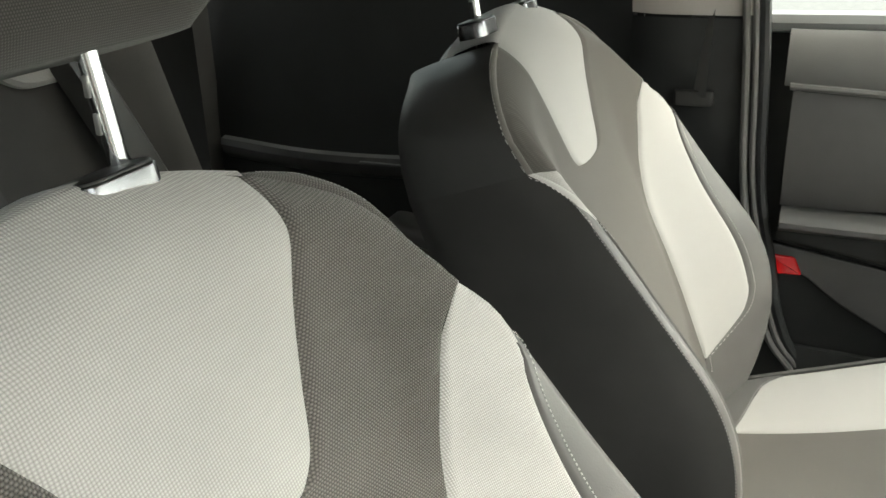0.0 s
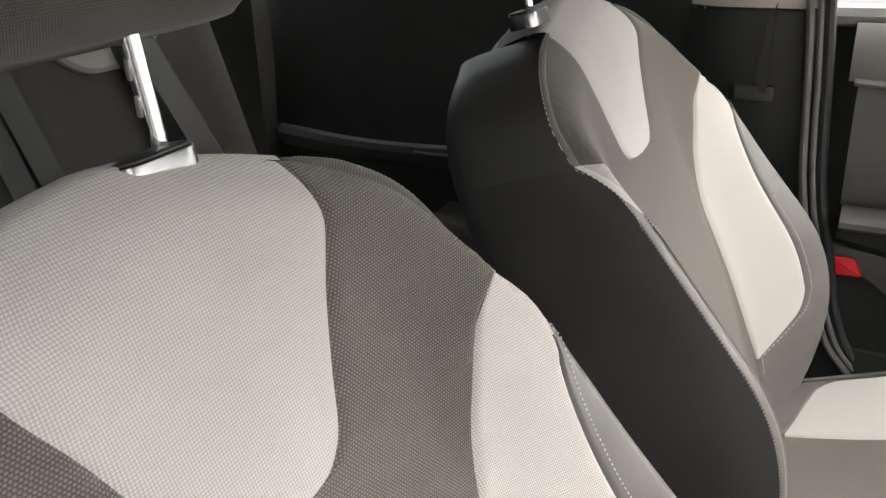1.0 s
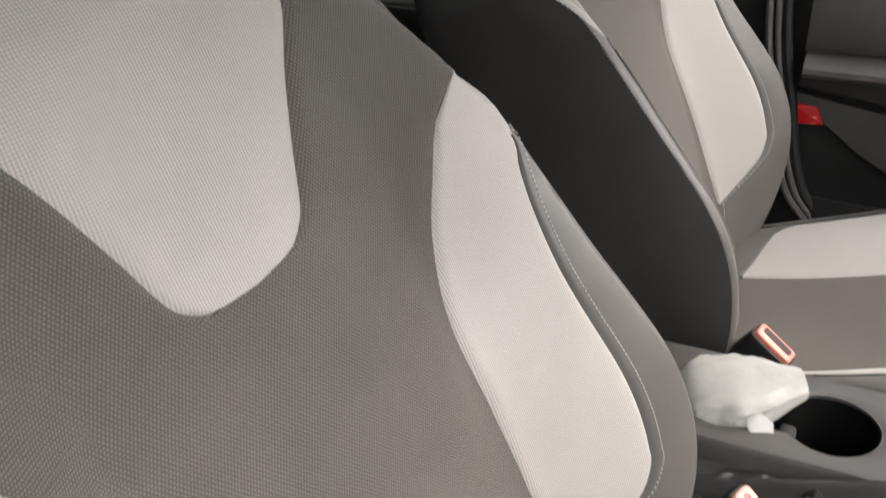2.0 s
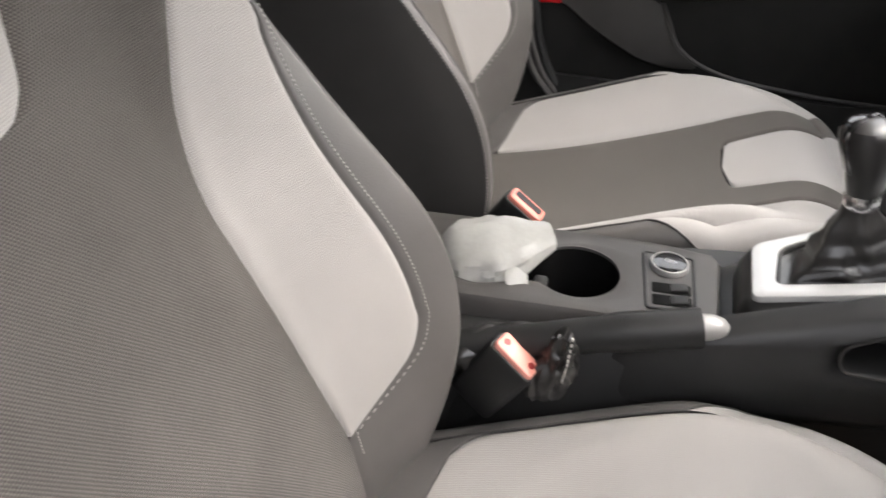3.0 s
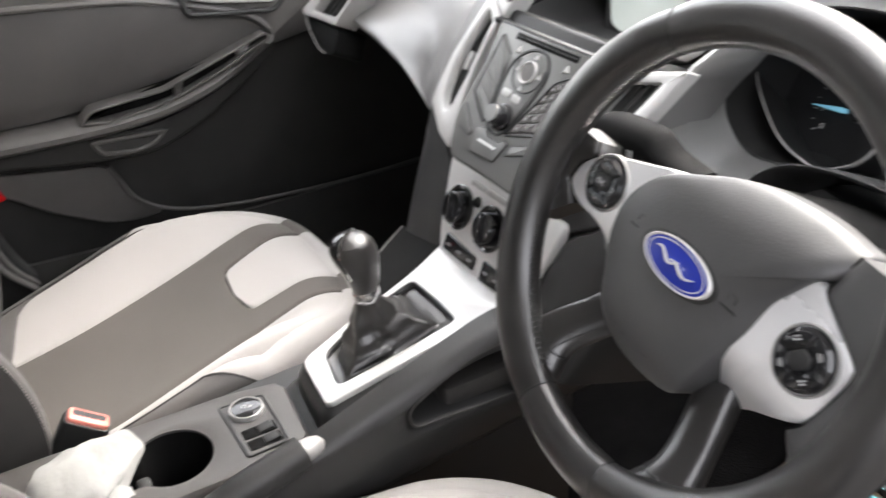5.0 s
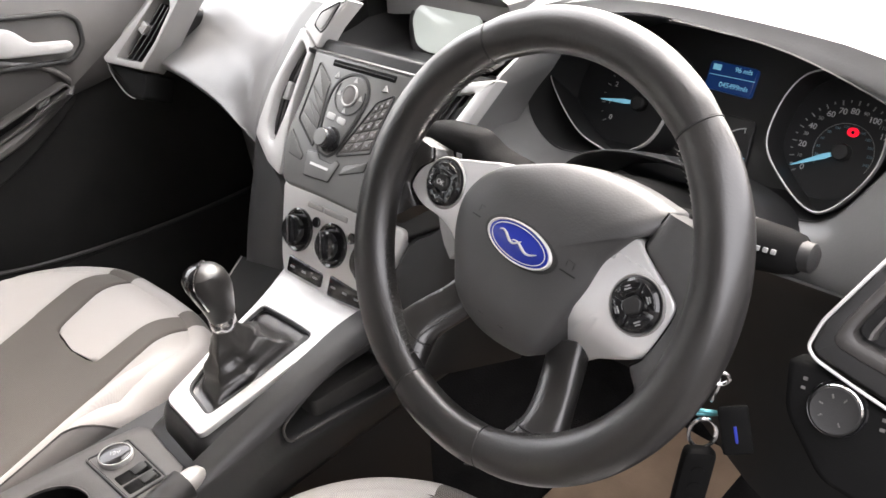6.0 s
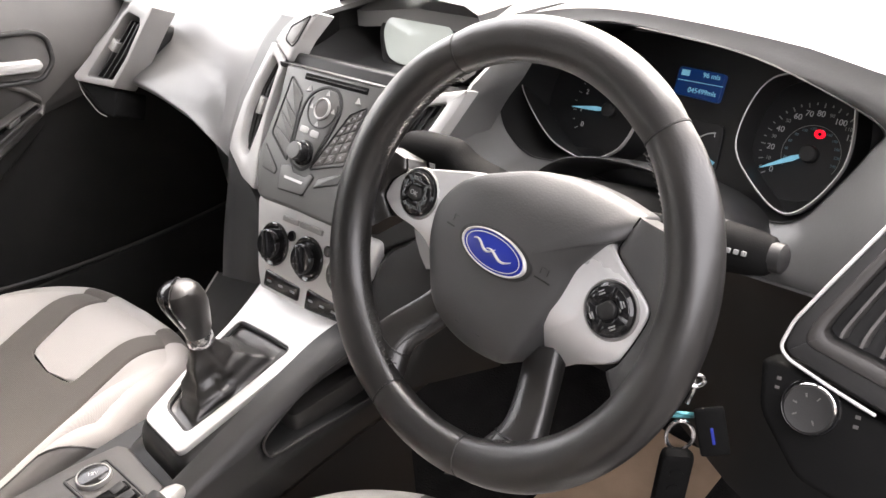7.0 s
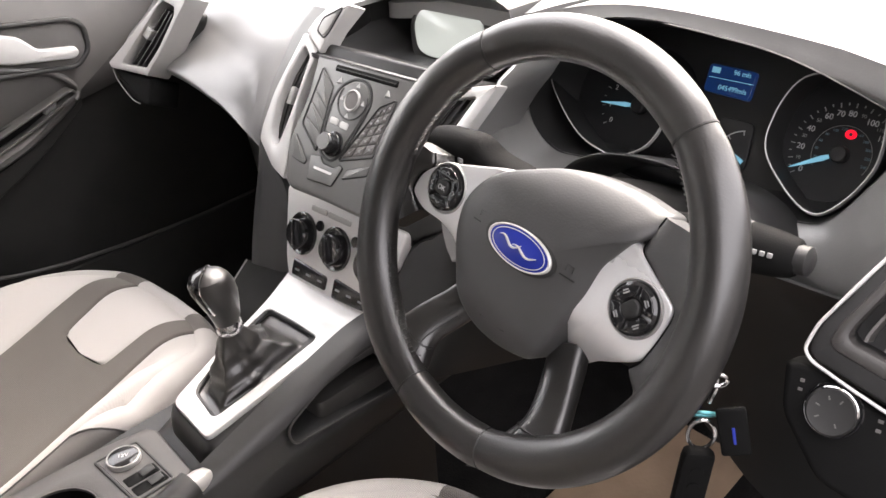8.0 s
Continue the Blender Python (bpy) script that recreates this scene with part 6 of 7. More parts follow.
wheel = thing("steering_wheel", (0.37, 0.42, 0.87), "black leather steering wheel with silver spokes, turned slightly", "steering wheel")


def rim_arc(a0, a1, material, label, n=24, grip=1.0):
    b = bmesh.new()
    loops = []
    for i in range(n + 1):
        a = radians(a0 + (a1 - a0) * i / n)
        t = min(i, n - i) / n
        fat = (1 + (grip - 1) * min(1.0, t * 6)) * (1 - 0.05 * max(0, 1 - t * 14))
        c, s = math.cos(a), math.sin(a)
        loops.append([WM @ Vector(((0.1682 + 0.0185 * fat * math.cos(q)) * c, (0.1682 + 0.0185 * fat * math.cos(q)) * s, 0.0155 * fat * math.sin(q))) for q in (2 * math.pi * j / 32 for j in range(32))])
    loft(b, loops, True, True)
    return part("rim", b, material, wheel, label)


SEAMS = (53, 127, 251, 284)
rim_arc(SEAMS[0] + 0.35, SEAMS[1] - 0.35, LEATHER, "smooth black leather top of the rim", 60)
rim_arc(SEAMS[1] + 0.35, SEAMS[2] - 0.35, LEATHER, "black leather rim grip", 88, 1.10)
rim_arc(SEAMS[2] + 0.35, SEAMS[3] - 0.35, LEATHER, "smooth black leather foot of the rim", 44)
rim_arc(SEAMS[3] + 0.35, SEAMS[0] + 360 - 0.35, LEATHER, "black leather rim grip", 88, 1.10)
for a in SEAMS:
    bm = bmesh.new()
    c, s = math.cos(radians(a)), math.sin(radians(a))
    tube(bm, [WM @ Vector(((0.1682 + 0.0172 * math.cos(q)) * c, (0.1682 + 0.0172 * math.cos(q)) * s, 0.0144 * math.sin(q))) for q in (2 * math.pi * j / 24 for j in range(24))], 0.0012, 5, closed=True)
    part("rim_seam", bm, BLACK, wheel, "dark leather seam")
# laced seam on the inside of the grips
for a0, a1 in ((129, 172), (200, 245), (295, 330), (8, 51)):
    bm = bmesh.new()
    for a in steps(a0, a1, 26):
        for d in (-1, 1):
            p = [WM @ Vector((r * math.cos(radians(a + o)), r * math.sin(radians(a + o)), z)) for r, o, z in ((0.1480, 0.0, d * 0.0005), (0.1486, 0.6, d * 0.0050))]
            tube(bm, p, 0.0005, 4)
    part("lacing", bm, LEATHER, wheel, "black laced seam")

# hub: airbag cover, side plates, spokes, set back behind the plane of the rim
HM = plane_at((0.37, 0.42, 0.87), 24.6, -1.5, SPIN - 1.8)
cov = spline([(-0.053, -0.0690), (-0.0630, -0.0504), (-0.0726, -0.0338), (-0.0795, -0.0152), (-0.0811, 0.0059), (-0.0722, 0.0263), (-0.0567, 0.0425), (-0.0339, 0.0557), (-0.0062, 0.0691), (0.0228, 0.0764), (0.056, 0.0792), (0.0835, 0.0775), (0.0969, 0.0742), (0.0927, 0.0559), (0.0829, 0.0478), (0.074, 0.0315), (0.0678, 0.0174), (0.0642, -0.007), (0.0583, -0.0283), (0.0535, -0.0468), (0.047, -0.069), (0.0402, -0.0799), (0.0272, -0.0863), (0.0019, -0.0905), (-0.0211, -0.0890), (-0.0396, -0.0815)], 156, True)
bm = bmesh.new()
loops = [flat(cov, -0.045, HM)]
for o, z in ((0, -0.0125), (0.0008, -0.0102), (0.0025, -0.0082), (0.006, -0.0062), (0.012, -0.0042), (0.022, -0.0018), (0.036, 0.0002), (0.055, 0.0014)):
    loops.append(flat([(0.004 + (x - 0.004) * (1 - o / 0.085), -0.006 + (y + 0.006) * (1 - o / 0.085)) for x, y in cov], z, HM))
for loop in loops[1:]:
    for v in loop:
        y = (HM.inverted() @ v).y
        v -= HM.to_3x3() @ Vector((0, 0, 9 * max(0.0, y - 0.036) ** 2 + 6 * max(0.0, -y - 0.05) ** 2))
loft(bm, loops, True, True)
hub = part("airbag_cover", bm, HUB_SKIN, wheel, "dark grey grained airbag cover")
for sx in (-1, 1):
    bm = bmesh.new()
    box(bm, (sx * 0.047 - 0.010, -0.0006, -0.0012), (sx * 0.047 + 0.010, 0.0006, -0.0002), HM)
    part("cover_line", bm, BLACK, hub, "short moulded line")
    bm = bmesh.new()
    tube(bm, [HM @ Vector((sx * 0.0485 + x, 0.0065 + y, -0.0008)) for x, y in ((-0.0035, -0.002), (-0.0035, 0.003), (0.0035, 0.003), (0.0035, -0.002))], 0.0004, 5)
    part("cover_symbol", bm, BLACK, hub, "small moulded symbol")
bm = bmesh.new()
for i, w in enumerate((0.006, 0.005, 0.007, 0.005)):
    box(bm, (-0.016 + i * 0.008, -0.0705, -0.0070), (-0.016 + i * 0.008 + w, -0.0670, -0.0049), HM)
part("cover_mark", bm, BLACK, hub, "moulded bar of lettering")
OV = HM @ Matrix.Diagonal((0.0325, 0.0148, 1, 1))
bm = bmesh.new()
lathe(bm, [(1.20, -0.001), (1.20, 0.0015), (1.10, 0.0022), (1.02, 0.0012)], OV, 48, True, False)
part("badge_seat", bm, DASH_DARK, wheel, "dark recess round the badge")
bm = bmesh.new()
lathe(bm, [(1.07, 0.0), (1.07, 0.0034), (1.03, 0.0046), (0.985, 0.0040), (0.98, 0.003)], OV, 48, True, False)
bad = part("badge_ring", bm, SILVER, wheel, "silver oval badge ring")
bm = bmesh.new()
lathe(bm, [(0.985, 0.001), (0.975, 0.0038), (0.6, 0.0048), (0.01, 0.0051)], OV, 48)
part("badge_oval", bm, BLUE, bad, "plain blue enamel oval")
bm = bmesh.new()
tube(bm, [OV @ Vector((0.88 * math.cos(q), 0.86 * math.sin(q), 0.0043)) for q in steps(0, 2 * math.pi, 48)[:-1]], 0.0004, 5, closed=True)
part("badge_line", bm, SILVER, bad, "fine silver line inside the oval")
bm = bmesh.new()
for x0, x1, h, y0 in ((-0.021, 0.003, 0.0030, 0.0012), (-0.006, 0.021, 0.0024, -0.0010)):
    tube(bm, [HM @ Vector((x, y0 + h * math.sin((x - x0) / (x1 - x0) * 2 * math.pi + 0.6), 0.0054)) for x in steps(x0, x1, 30)], [0.0004 + 0.0007 * math.sin(math.pi * q / 30) for q in range(31)], 5)
part("badge_flourish", bm, SILVER, bad, "silver flourish")

plates = {
    -1: [(-0.0497, 0.0470), (-0.0822, 0.0372), (-0.113, 0.0258), (-0.1309, 0.0158), (-0.1439, 0.0027), (-0.1477, -0.0122), (-0.1418, -0.0185), (-0.1245, -0.0240), (-0.1, -0.0250), (-0.0831, -0.0308), (-0.0720, -0.0410), (-0.056, -0.040), (-0.055, 0.0), (-0.050, 0.030)],
    1: [(0.0803, 0.0475), (0.0650, 0.0330), (0.055, 0.0162), (0.050, -0.0084), (0.046, -0.0298), (0.038, -0.0708), (0.0370, -0.0845), (0.0509, -0.0825), (0.0789, -0.0600), (0.1045, -0.0435), (0.1276, -0.0257), (0.133, -0.0017), (0.1338, 0.0178), (0.1249, 0.0265), (0.1032, 0.0374), (0.091, 0.0448)],
}
seams = {
    -1: [(-0.137, 0.026), (-0.1320, 0.0160), (-0.1446, 0.0030), (-0.1485, -0.0122), (-0.1425, -0.0192), (-0.132, -0.028)],
    1: [(0.0955, 0.0744), (0.0915, 0.0549), (0.0920, 0.0452), (0.1042, 0.0380), (0.1258, 0.0272), (0.1348, 0.0180), (0.134, -0.0017), (0.1285, -0.0260), (0.118, -0.040)],
}


def plate_z(x, y):
    """The silver plates fall away towards the foot and the rim."""
    return -0.0115 - 0.45 * max(0.0, -y - 0.022) - 0.6 * max(0.0, -y - 0.036) - 0.12 * max(0.0, abs(x) - 0.118) - 0.10 * max(0.0, y - 0.02)


for k in (-1, 1):
    o = ccw(spline(plates[k], 110, True))
    mx, my = (0.088, -0.006) if k > 0 else (-0.100, 0.002)
    bm = bmesh.new()
    loops = [[HM @ Vector((x, y, plate_z(x, y) - 0.014)) for x, y in o], [HM @ Vector((x, y, plate_z(x, y) - 0.0028)) for x, y in o], [HM @ Vector((x, y, plate_z(x, y) - 0.0009)) for x, y in offset(o, 0.0008)]]
    for f in (0.965, 0.9, 0.8, 0.65, 0.45, 0.2):
        loops.append([HM @ Vector((x, y, plate_z(x, y))) for x, y in [(mx + (a - mx) * f, my + (c - my) * f) for a, c in o]])
    loft(bm, loops, True, True)
    part("spoke_plate", bm, SILVER_WHEEL, wheel, "satin silver spoke plate", 60)
    # leather shoulder between the plate and the rim
    sp = spline(seams[k], 40)
    a0, a1 = (27.0, -24.0) if k > 0 else (170.0, 200.0)
    rows = []
    for i, (x, y) in enumerate(sp):
        a = radians(a0 + (a1 - a0) * i / 39)
        far = Vector((0.163 * math.cos(a), 0.163 * math.sin(a), 0.0))
        near = Vector((x, y, 0.0))
        z0 = plate_z(x, y)
        row = [HM @ Vector((x, y, -0.04)), HM @ Vector((x, y, z0 - 0.001))]
        for f, z in ((0.03, z0 + 0.0012), (0.08, z0 + 0.0024), (0.2, z0 + 0.0036), (0.4, z0 + 0.0046), (0.65, z0 * 0.5 + 0.001), (1.0, 0.004)):
            p = near.lerp(far, f)
            row.append(HM @ Vector((p.x, p.y, z)))
        rows.append(row + [HM @ Vector((far.x, far.y, -0.03))])
    bm = bmesh.new()
    loft(bm, rows, True, True)
    part("spoke_shoulder", bm, HUB_SKIN if k > 0 else LEATHER, wheel, "dark grey shoulder beside the spoke plate", 60)
    bm = bmesh.new()
    tube(bm, [HM @ Vector((x, y, plate_z(x, y) - 0.0006)) for x, y in sp], 0.0011, 6)
    part("shoulder_joint", bm, SHADE_BLACK, wheel, "dark joint beside the plate")
    # lower spoke, flaring into the rim
    bm = bmesh.new()
    path = spline([(k * 0.050, -0.060, -0.048), (k * 0.0640, -0.090, -0.036), (k * 0.0760, -0.115, -0.021), (k * 0.082, -0.139, -0.009), (k * 0.090, -0.153, -0.004)], 26)
    halfw = curve_at([(0.0, 0.0180), (0.3, 0.0180), (0.55, 0.0205), (0.68, 0.0280), (0.82, 0.042), (1.0, 0.066)])
    rows = []
    for i, p in enumerate(path):
        a, c = path[max(i - 1, 0)], path[min(i + 1, 25)]
        d = Vector((c[0] - a[0], c[1] - a[1], 0)).normalized()
        e = Vector((-d.y, d.x, 0)) * k
        w = halfw(i / 25)
        row = []
        for j in range(24):
            q = 2 * math.pi * j / 24
            x, z = math.copysign(abs(math.cos(q)) ** 0.55, math.cos(q)), math.copysign(abs(math.sin(q)) ** 0.8, math.sin(q))
            ridge = 0.0030 * max(0.0, 1 - abs(x + 0.25) / 0.5) if z > 0 else 0.0
            row.append(HM @ (Vector(p) + e * w * x + Vector((0, 0, 0.0115 * z + ridge))))
        rows.append(row)
    loft(bm, rows, True, True)
    part("lower_spoke", bm, LEATHER, wheel, "black lower spoke", 60)
    bm = bmesh.new()
    tube(bm, [r for r in rows[15][0:13]], 0.0011, 5)
    part("spoke_seam", bm, BLACK, wheel)
    bm = bmesh.new()
    tube(bm, [r[8] for r in rows[6:22]], 0.0008, 5)
    part("spoke_crease", bm, BLACK, wheel, "moulded crease down the spoke")
    # switch pod
    c = HM @ Matrix.Translation((k * 0.1065, 0.0052, -0.0125))
    bm = bmesh.new()
    lathe(bm, [(0.0232, -0.004), (0.0232, 0.0014), (0.0222, 0.0026), (0.0210, 0.0014)], c, 40, True, False)
    pod = part("switch_bezel", bm, SILVER_DULL, wheel, "silver rim of the switch pod")
    bm = bmesh.new()
    lathe(bm, [(0.0210, -0.001), (0.0203, 0.0042), (0.018, 0.0058), (0.010, 0.0050), (0.0005, 0.0046)], c, 36)
    part("switch_pad", bm, GLOSS, pod, "round black thumb switch")
    turn = c @ pose(0, 0, 0, 0, 0, 0 if k < 0 else 45)
    bm = bmesh.new()
    prism(bm, rounded([(-0.0075, -0.0055), (0.0045, -0.0070), (0.0085, 0.0), (0.0045, 0.0070), (-0.0075, 0.0055)], 0.003, 4), 0.003, 0.0080, turn, 0.0015)
    part("switch_key", bm, BLACK, pod, "raised centre key")
    bm = bmesh.new()
    for q in range(4):
        ring_a = [(0.0088 * math.cos(radians(90 * q + a)), 0.0088 * math.sin(radians(90 * q + a))) for a in (-38, -19, 0, 19, 38)] + [(0.0182 * math.cos(radians(90 * q + a)), 0.0182 * math.sin(radians(90 * q + a))) for a in (41, 20, 0, -20, -41)]
        prism(bm, ring_a, 0.003, 0.0066, turn, 0.0010)
    part("switch_rocker", bm, GLOSS, pod, "four glossy rocker pads")
    if k < 0:
        letters("switch_word", "OK", 0.0062, c @ Matrix.Translation((0, 0, 0.0082)), WHITE_MARK, pod)
    for q in range(4):
        mm = turn @ pose(0, 0, 0, 0, 0, 90 * q)
        bm = bmesh.new()
        if k < 0:
            tube(bm, [mm @ Vector((-0.0022, 0.0128, 0.0068)), mm @ Vector((0, 0.0150, 0.0068)), mm @ Vector((0.0022, 0.0128, 0.0068))], 0.00045, 4)
        else:
            box(bm, (-0.0028, 0.0120, 0.0064), (0.0028, 0.0132, 0.0071), mm)
            box(bm, (-0.0022, 0.0142, 0.0064), (0.0024, 0.0152, 0.0071), mm)
        part("switch_arrow", bm, GREY_MARK, pod)
# boss behind the cover
bm = bmesh.new()
loft(bm, [flat([(x * f, y * f) for x, y in cov], z, HM) for f, z in ((0.98, -0.03), (0.97, -0.04), (0.90, -0.055), (0.74, -0.07))], False, True)
part("wheel_boss", bm, DASH_DARK, wheel, "black back of the hub")

# column shroud with stalks
column = thing("steering_column", (0.37, 0.52, 0.82), "black steering column shroud with control stalks", "steering column")
CM = plane_at((0.37, 0.42, 0.87), 24.6, -1.5)
# shroud darkened by colour, for the shade behind the wheel
bm = bmesh.new()
loops = []
for z, w, h, dy in ((-0.055, 0.060, 0.056, -0.004), (-0.065, 0.068, 0.064, -0.004), (-0.12, 0.074, 0.070, -0.004), (-0.19, 0.076, 0.072, -0.004), (-0.30, 0.076, 0.074, -0.004)):
    loops.append([CM @ Vector((w * math.copysign(abs(math.cos(q)) ** 0.7, math.cos(q)), dy + h * math.copysign(abs(math.sin(q)) ** 0.8, math.sin(q)), z)) for q in (2 * math.pi * j / 36 for j in range(36))])
loft(bm, loops, True, True)
part("shroud", bm, SHADE_BLACK, column, "black grained shroud, shade in its colour")
bm = bmesh.new()
arch = spline([(-0.112, 0.030), (-0.108, 0.052), (-0.093, 0.069), (-0.070, 0.0805), (-0.035, 0.0875), (0.0, 0.0895), (0.035, 0.0875), (0.070, 0.0805), (0.093, 0.069), (0.108, 0.052), (0.112, 0.030)], 48)
loops = []
for z, f, lift in ((-0.176, 0.965, -0.001), (-0.174, 0.985, 0.0), (-0.176, 1.0, 0.0), (-0.20, 1.015, 0.001), (-0.27, 1.03, 0.002)):
    loops.append([CM @ Vector((x * f, y * f + lift, z)) for x, y in arch])
loops.insert(0, [CM @ Vector((x * 0.955, y * 0.955, -0.26)) for x, y in arch])
loft(bm, loops, closed=False)
part("column_visor", bm, DASH_DARK, column, "dark arched cover over the steering column", 60)
# right stalk
tip, root = Vector((0.563, 0.510, 0.8875)), Vector((0.43, 0.510, 0.878))
ax = (tip - root).normalized()
bm = bmesh.new()
tube(bm, [root, root + ax * 0.05, root + ax * 0.075, root + ax * 0.090, root + ax * 0.112, root + ax * 0.123, root + ax * 0.126], [0.012, 0.015, 0.0195, 0.0195, 0.0175, 0.0150, 0.0125], 20, squash=0.8)
st = part("right_stalk", bm, SHADE_BLACK, column, "black right stalk")
bm = bmesh.new()
tube(bm, [root + ax * 0.125, root + ax * 0.133, root + ax * 0.135], [0.0115, 0.0110, 0.008], 14)
part("stalk_button", bm, DASH_DARK, st, "grey end button")
bm = bmesh.new()
tube(bm, [root + ax * 0.083, root + ax * 0.086], 0.0198, 20, squash=0.8)
part("stalk_collar", bm, VINYL_MID, st, "bright collar")
bm = bmesh.new()
back = Vector((0, -1, 0.35)).normalized()
for i, o in enumerate((0.092, 0.098, 0.104, 0.110)):
    mmx = Matrix.Translation(root + ax * o + back * 0.0165) @ plane_at((0, 0, 0), 20)
    box(bm, (-0.0018, -0.0018, -0.002), (0.0016, 0.0018, 0.0008), mmx, 0.0004)
part("stalk_marks", bm, GREY_MARK, st, "small white symbols")
# left stalk: broad grey paddle
bm = bmesh.new()
rows = []
for x, zt, zb, y in spline([(0.300, 0.886, 0.870, 0.510), (0.272, 0.896, 0.876, 0.505), (0.256, 0.9105, 0.880, 0.500), (0.232, 0.9120, 0.880, 0.499), (0.204, 0.9105, 0.878, 0.498), (0.190, 0.903, 0.879, 0.497), (0.186, 0.896, 0.884, 0.497)], 24):
    h = zt - zb
    rows.append([Vector((x, y + dy, zb + f * h)) for dy, f in ((-0.013, 0.05), (-0.016, 0.25), (-0.016, 0.62), (-0.013, 0.82), (-0.006, 0.97), (0.004, 1.0), (0.014, 0.92), (0.016, 0.5), (0.010, 0.0), (-0.006, 0.0))])
loft(bm, rows, True, True)
st = part("left_stalk", bm, SHADE_BLACK, column, "black left stalk")
bm = bmesh.new()
for o in (0.205, 0.218, 0.232, 0.245):
    box(bm, (o - 0.003, 0.4812, 0.888), (o + 0.003, 0.4822, 0.894), I4)
part("stalk_marks", bm, GREY_MARK, st)

# ignition key with fob and ring
keys = thing("key_ring", (0.53, 0.455, 0.76), "ignition key with steel split ring, black fob and blue marked tag", "keys")
bm = bmesh.new()
lathe(bm, [(0.017, 0.0), (0.017, 0.02), (0.014, 0.024), (0.001, 0.024)], Matrix.Translation((0.455, 0.505, 0.815)) @ pose(0, 0, 0, 0, 70, 0) @ pose(0, 0, 0, 20), 24)
part("ignition_barrel", bm, GLOSS, keys, "black ignition barrel")
bm = bmesh.new()
tube(bm, spline([(0.478, 0.495, 0.822), (0.505, 0.475, 0.818), (0.524, 0.46, 0.808), (0.531, 0.455, 0.795), (0.528, 0.452, 0.778)], 16), 0.0022, 8)
part("key_shank", bm, STEEL, keys, "bright key shank")
for c_, r_, ang, mt, nm in (((0.5335, 0.452, 0.801), 0.0062, 20, STEEL, "small_ring"), ((0.525, 0.450, 0.766), 0.0105, 75, plain("teal_ring", (0.10, 0.32, 0.36), 0.3, 0.6), "teal_ring"), ((0.526, 0.449, 0.747), 0.0165, 15, STEEL, "split_ring")):
    bm = bmesh.new()
    mm = Matrix.Translation(c_) @ pose(0, 0, 0, 90, 0, 35) @ pose(0, 0, 0, ang * 0.6, 0, 0) @ Matrix.Diagonal((0.62 if nm == "split_ring" else 1.0, 1, 1, 1))
    tube(bm, [mm @ Vector((r_ * math.cos(q), r_ * math.sin(q), 0)) for q in (2 * math.pi * j / 28 for j in range(28))], 0.0016, 8, closed=True)
    part(nm, bm, mt, keys, "")
bm = bmesh.new()
box(bm, (-0.0130, -0.070, -0.007), (0.0130, 0.0, 0.007), Matrix.Translation((0.527, 0.447, 0.734)) @ pose(0, 0, 0, 90, 6, 40) @ pose(0, 0, 0, 0, 0, 0), 0.005)
fob = part("key_fob", bm, SHADE_BLACK, keys, "black plastic key fob")
bm = bmesh.new()
for q in range(3):
    lathe(bm, [(0.0055, 0.0066), (0.0052, 0.0078), (0.0005, 0.008)], Matrix.Translation((0.527, 0.447, 0.734)) @ pose(0, 0, 0, 90, 6, 40) @ Matrix.Translation((0, -0.018 - 0.016 * q, 0)), 16)
part("fob_buttons", bm, SHADE_BLACK, fob)
bm = bmesh.new()
box(bm, (-0.011, -0.040, -0.002), (0.011, 0.0, 0.002), Matrix.Translation((0.545, 0.452, 0.782)) @ pose(0, 0, 0, 78, 0, 30) @ pose(0, 0, 0, 0, 0, 12), 0.003)
tag = part("key_tag", bm, SHADE_BLACK, keys, "black key tag")
bm = bmesh.new()
box(bm, (-0.0012, -0.030, 0.0015), (0.0012, -0.016, 0.0026), Matrix.Translation((0.545, 0.452, 0.782)) @ pose(0, 0, 0, 78, 0, 30) @ pose(0, 0, 0, 0, 0, 12), 0.0008)
part("tag_stripe", bm, BLUE, tag, "blue stripe")

# ---- centre console ----
console = thing("centre_console", (0, 0.2, 0.13), "dark grey centre console with cup holders and silver gear bezel", "console")
bm = bmesh.new()
rows = []
for y, w, z, well in ((-0.42, 0.085, 0.50, 0), (-0.2, 0.09, 0.53, 0), (-0.07, 0.0915, 0.534, 0), (-0.05, 0.0916, 0.534, 0.08), (0.05, 0.0925, 0.535, 0.08), (0.15, 0.094, 0.535, 0.08), (0.175, 0.0945, 0.536, 0), (0.24, 0.096, 0.54, 0), (0.31, 0.080, 0.555, 0), (0.36, 0.050, 0.565, 0), (0.48, 0.046, 0.60, 0), (0.60, 0.046, 0.62, 0)):
    rows.append([Vector((x * w, y, zz)) for x, zz in ((-1.12, 0.14), (-1.04, z - 0.06), (-1.0, z - 0.012), (-0.93, z), (-0.62, z), (-0.6, z - well), (0.6, z - well), (0.62, z), (0.93, z), (1.0, z - 0.012), (1.04, z - 0.06), (1.12, 0.14))])
loft(bm, [[r[i] for r in rows] for i in range(12)], closed=False)
part("console_body", bm, DASH_DARK, console, "dark grained console sides")

# cup holder deck with a figure-of-eight opening
DZ = 0.5585
deck_o = rounded([(-0.070, -0.10), (0.064, -0.10), (0.066, 0.02), (0.066, 0.13), (0.068, 0.19), (0.056, 0.246), (-0.054, 0.256), (-0.066, 0.19), (-0.068, 0.08), (-0.072, 0.0)], 0.012, 7)


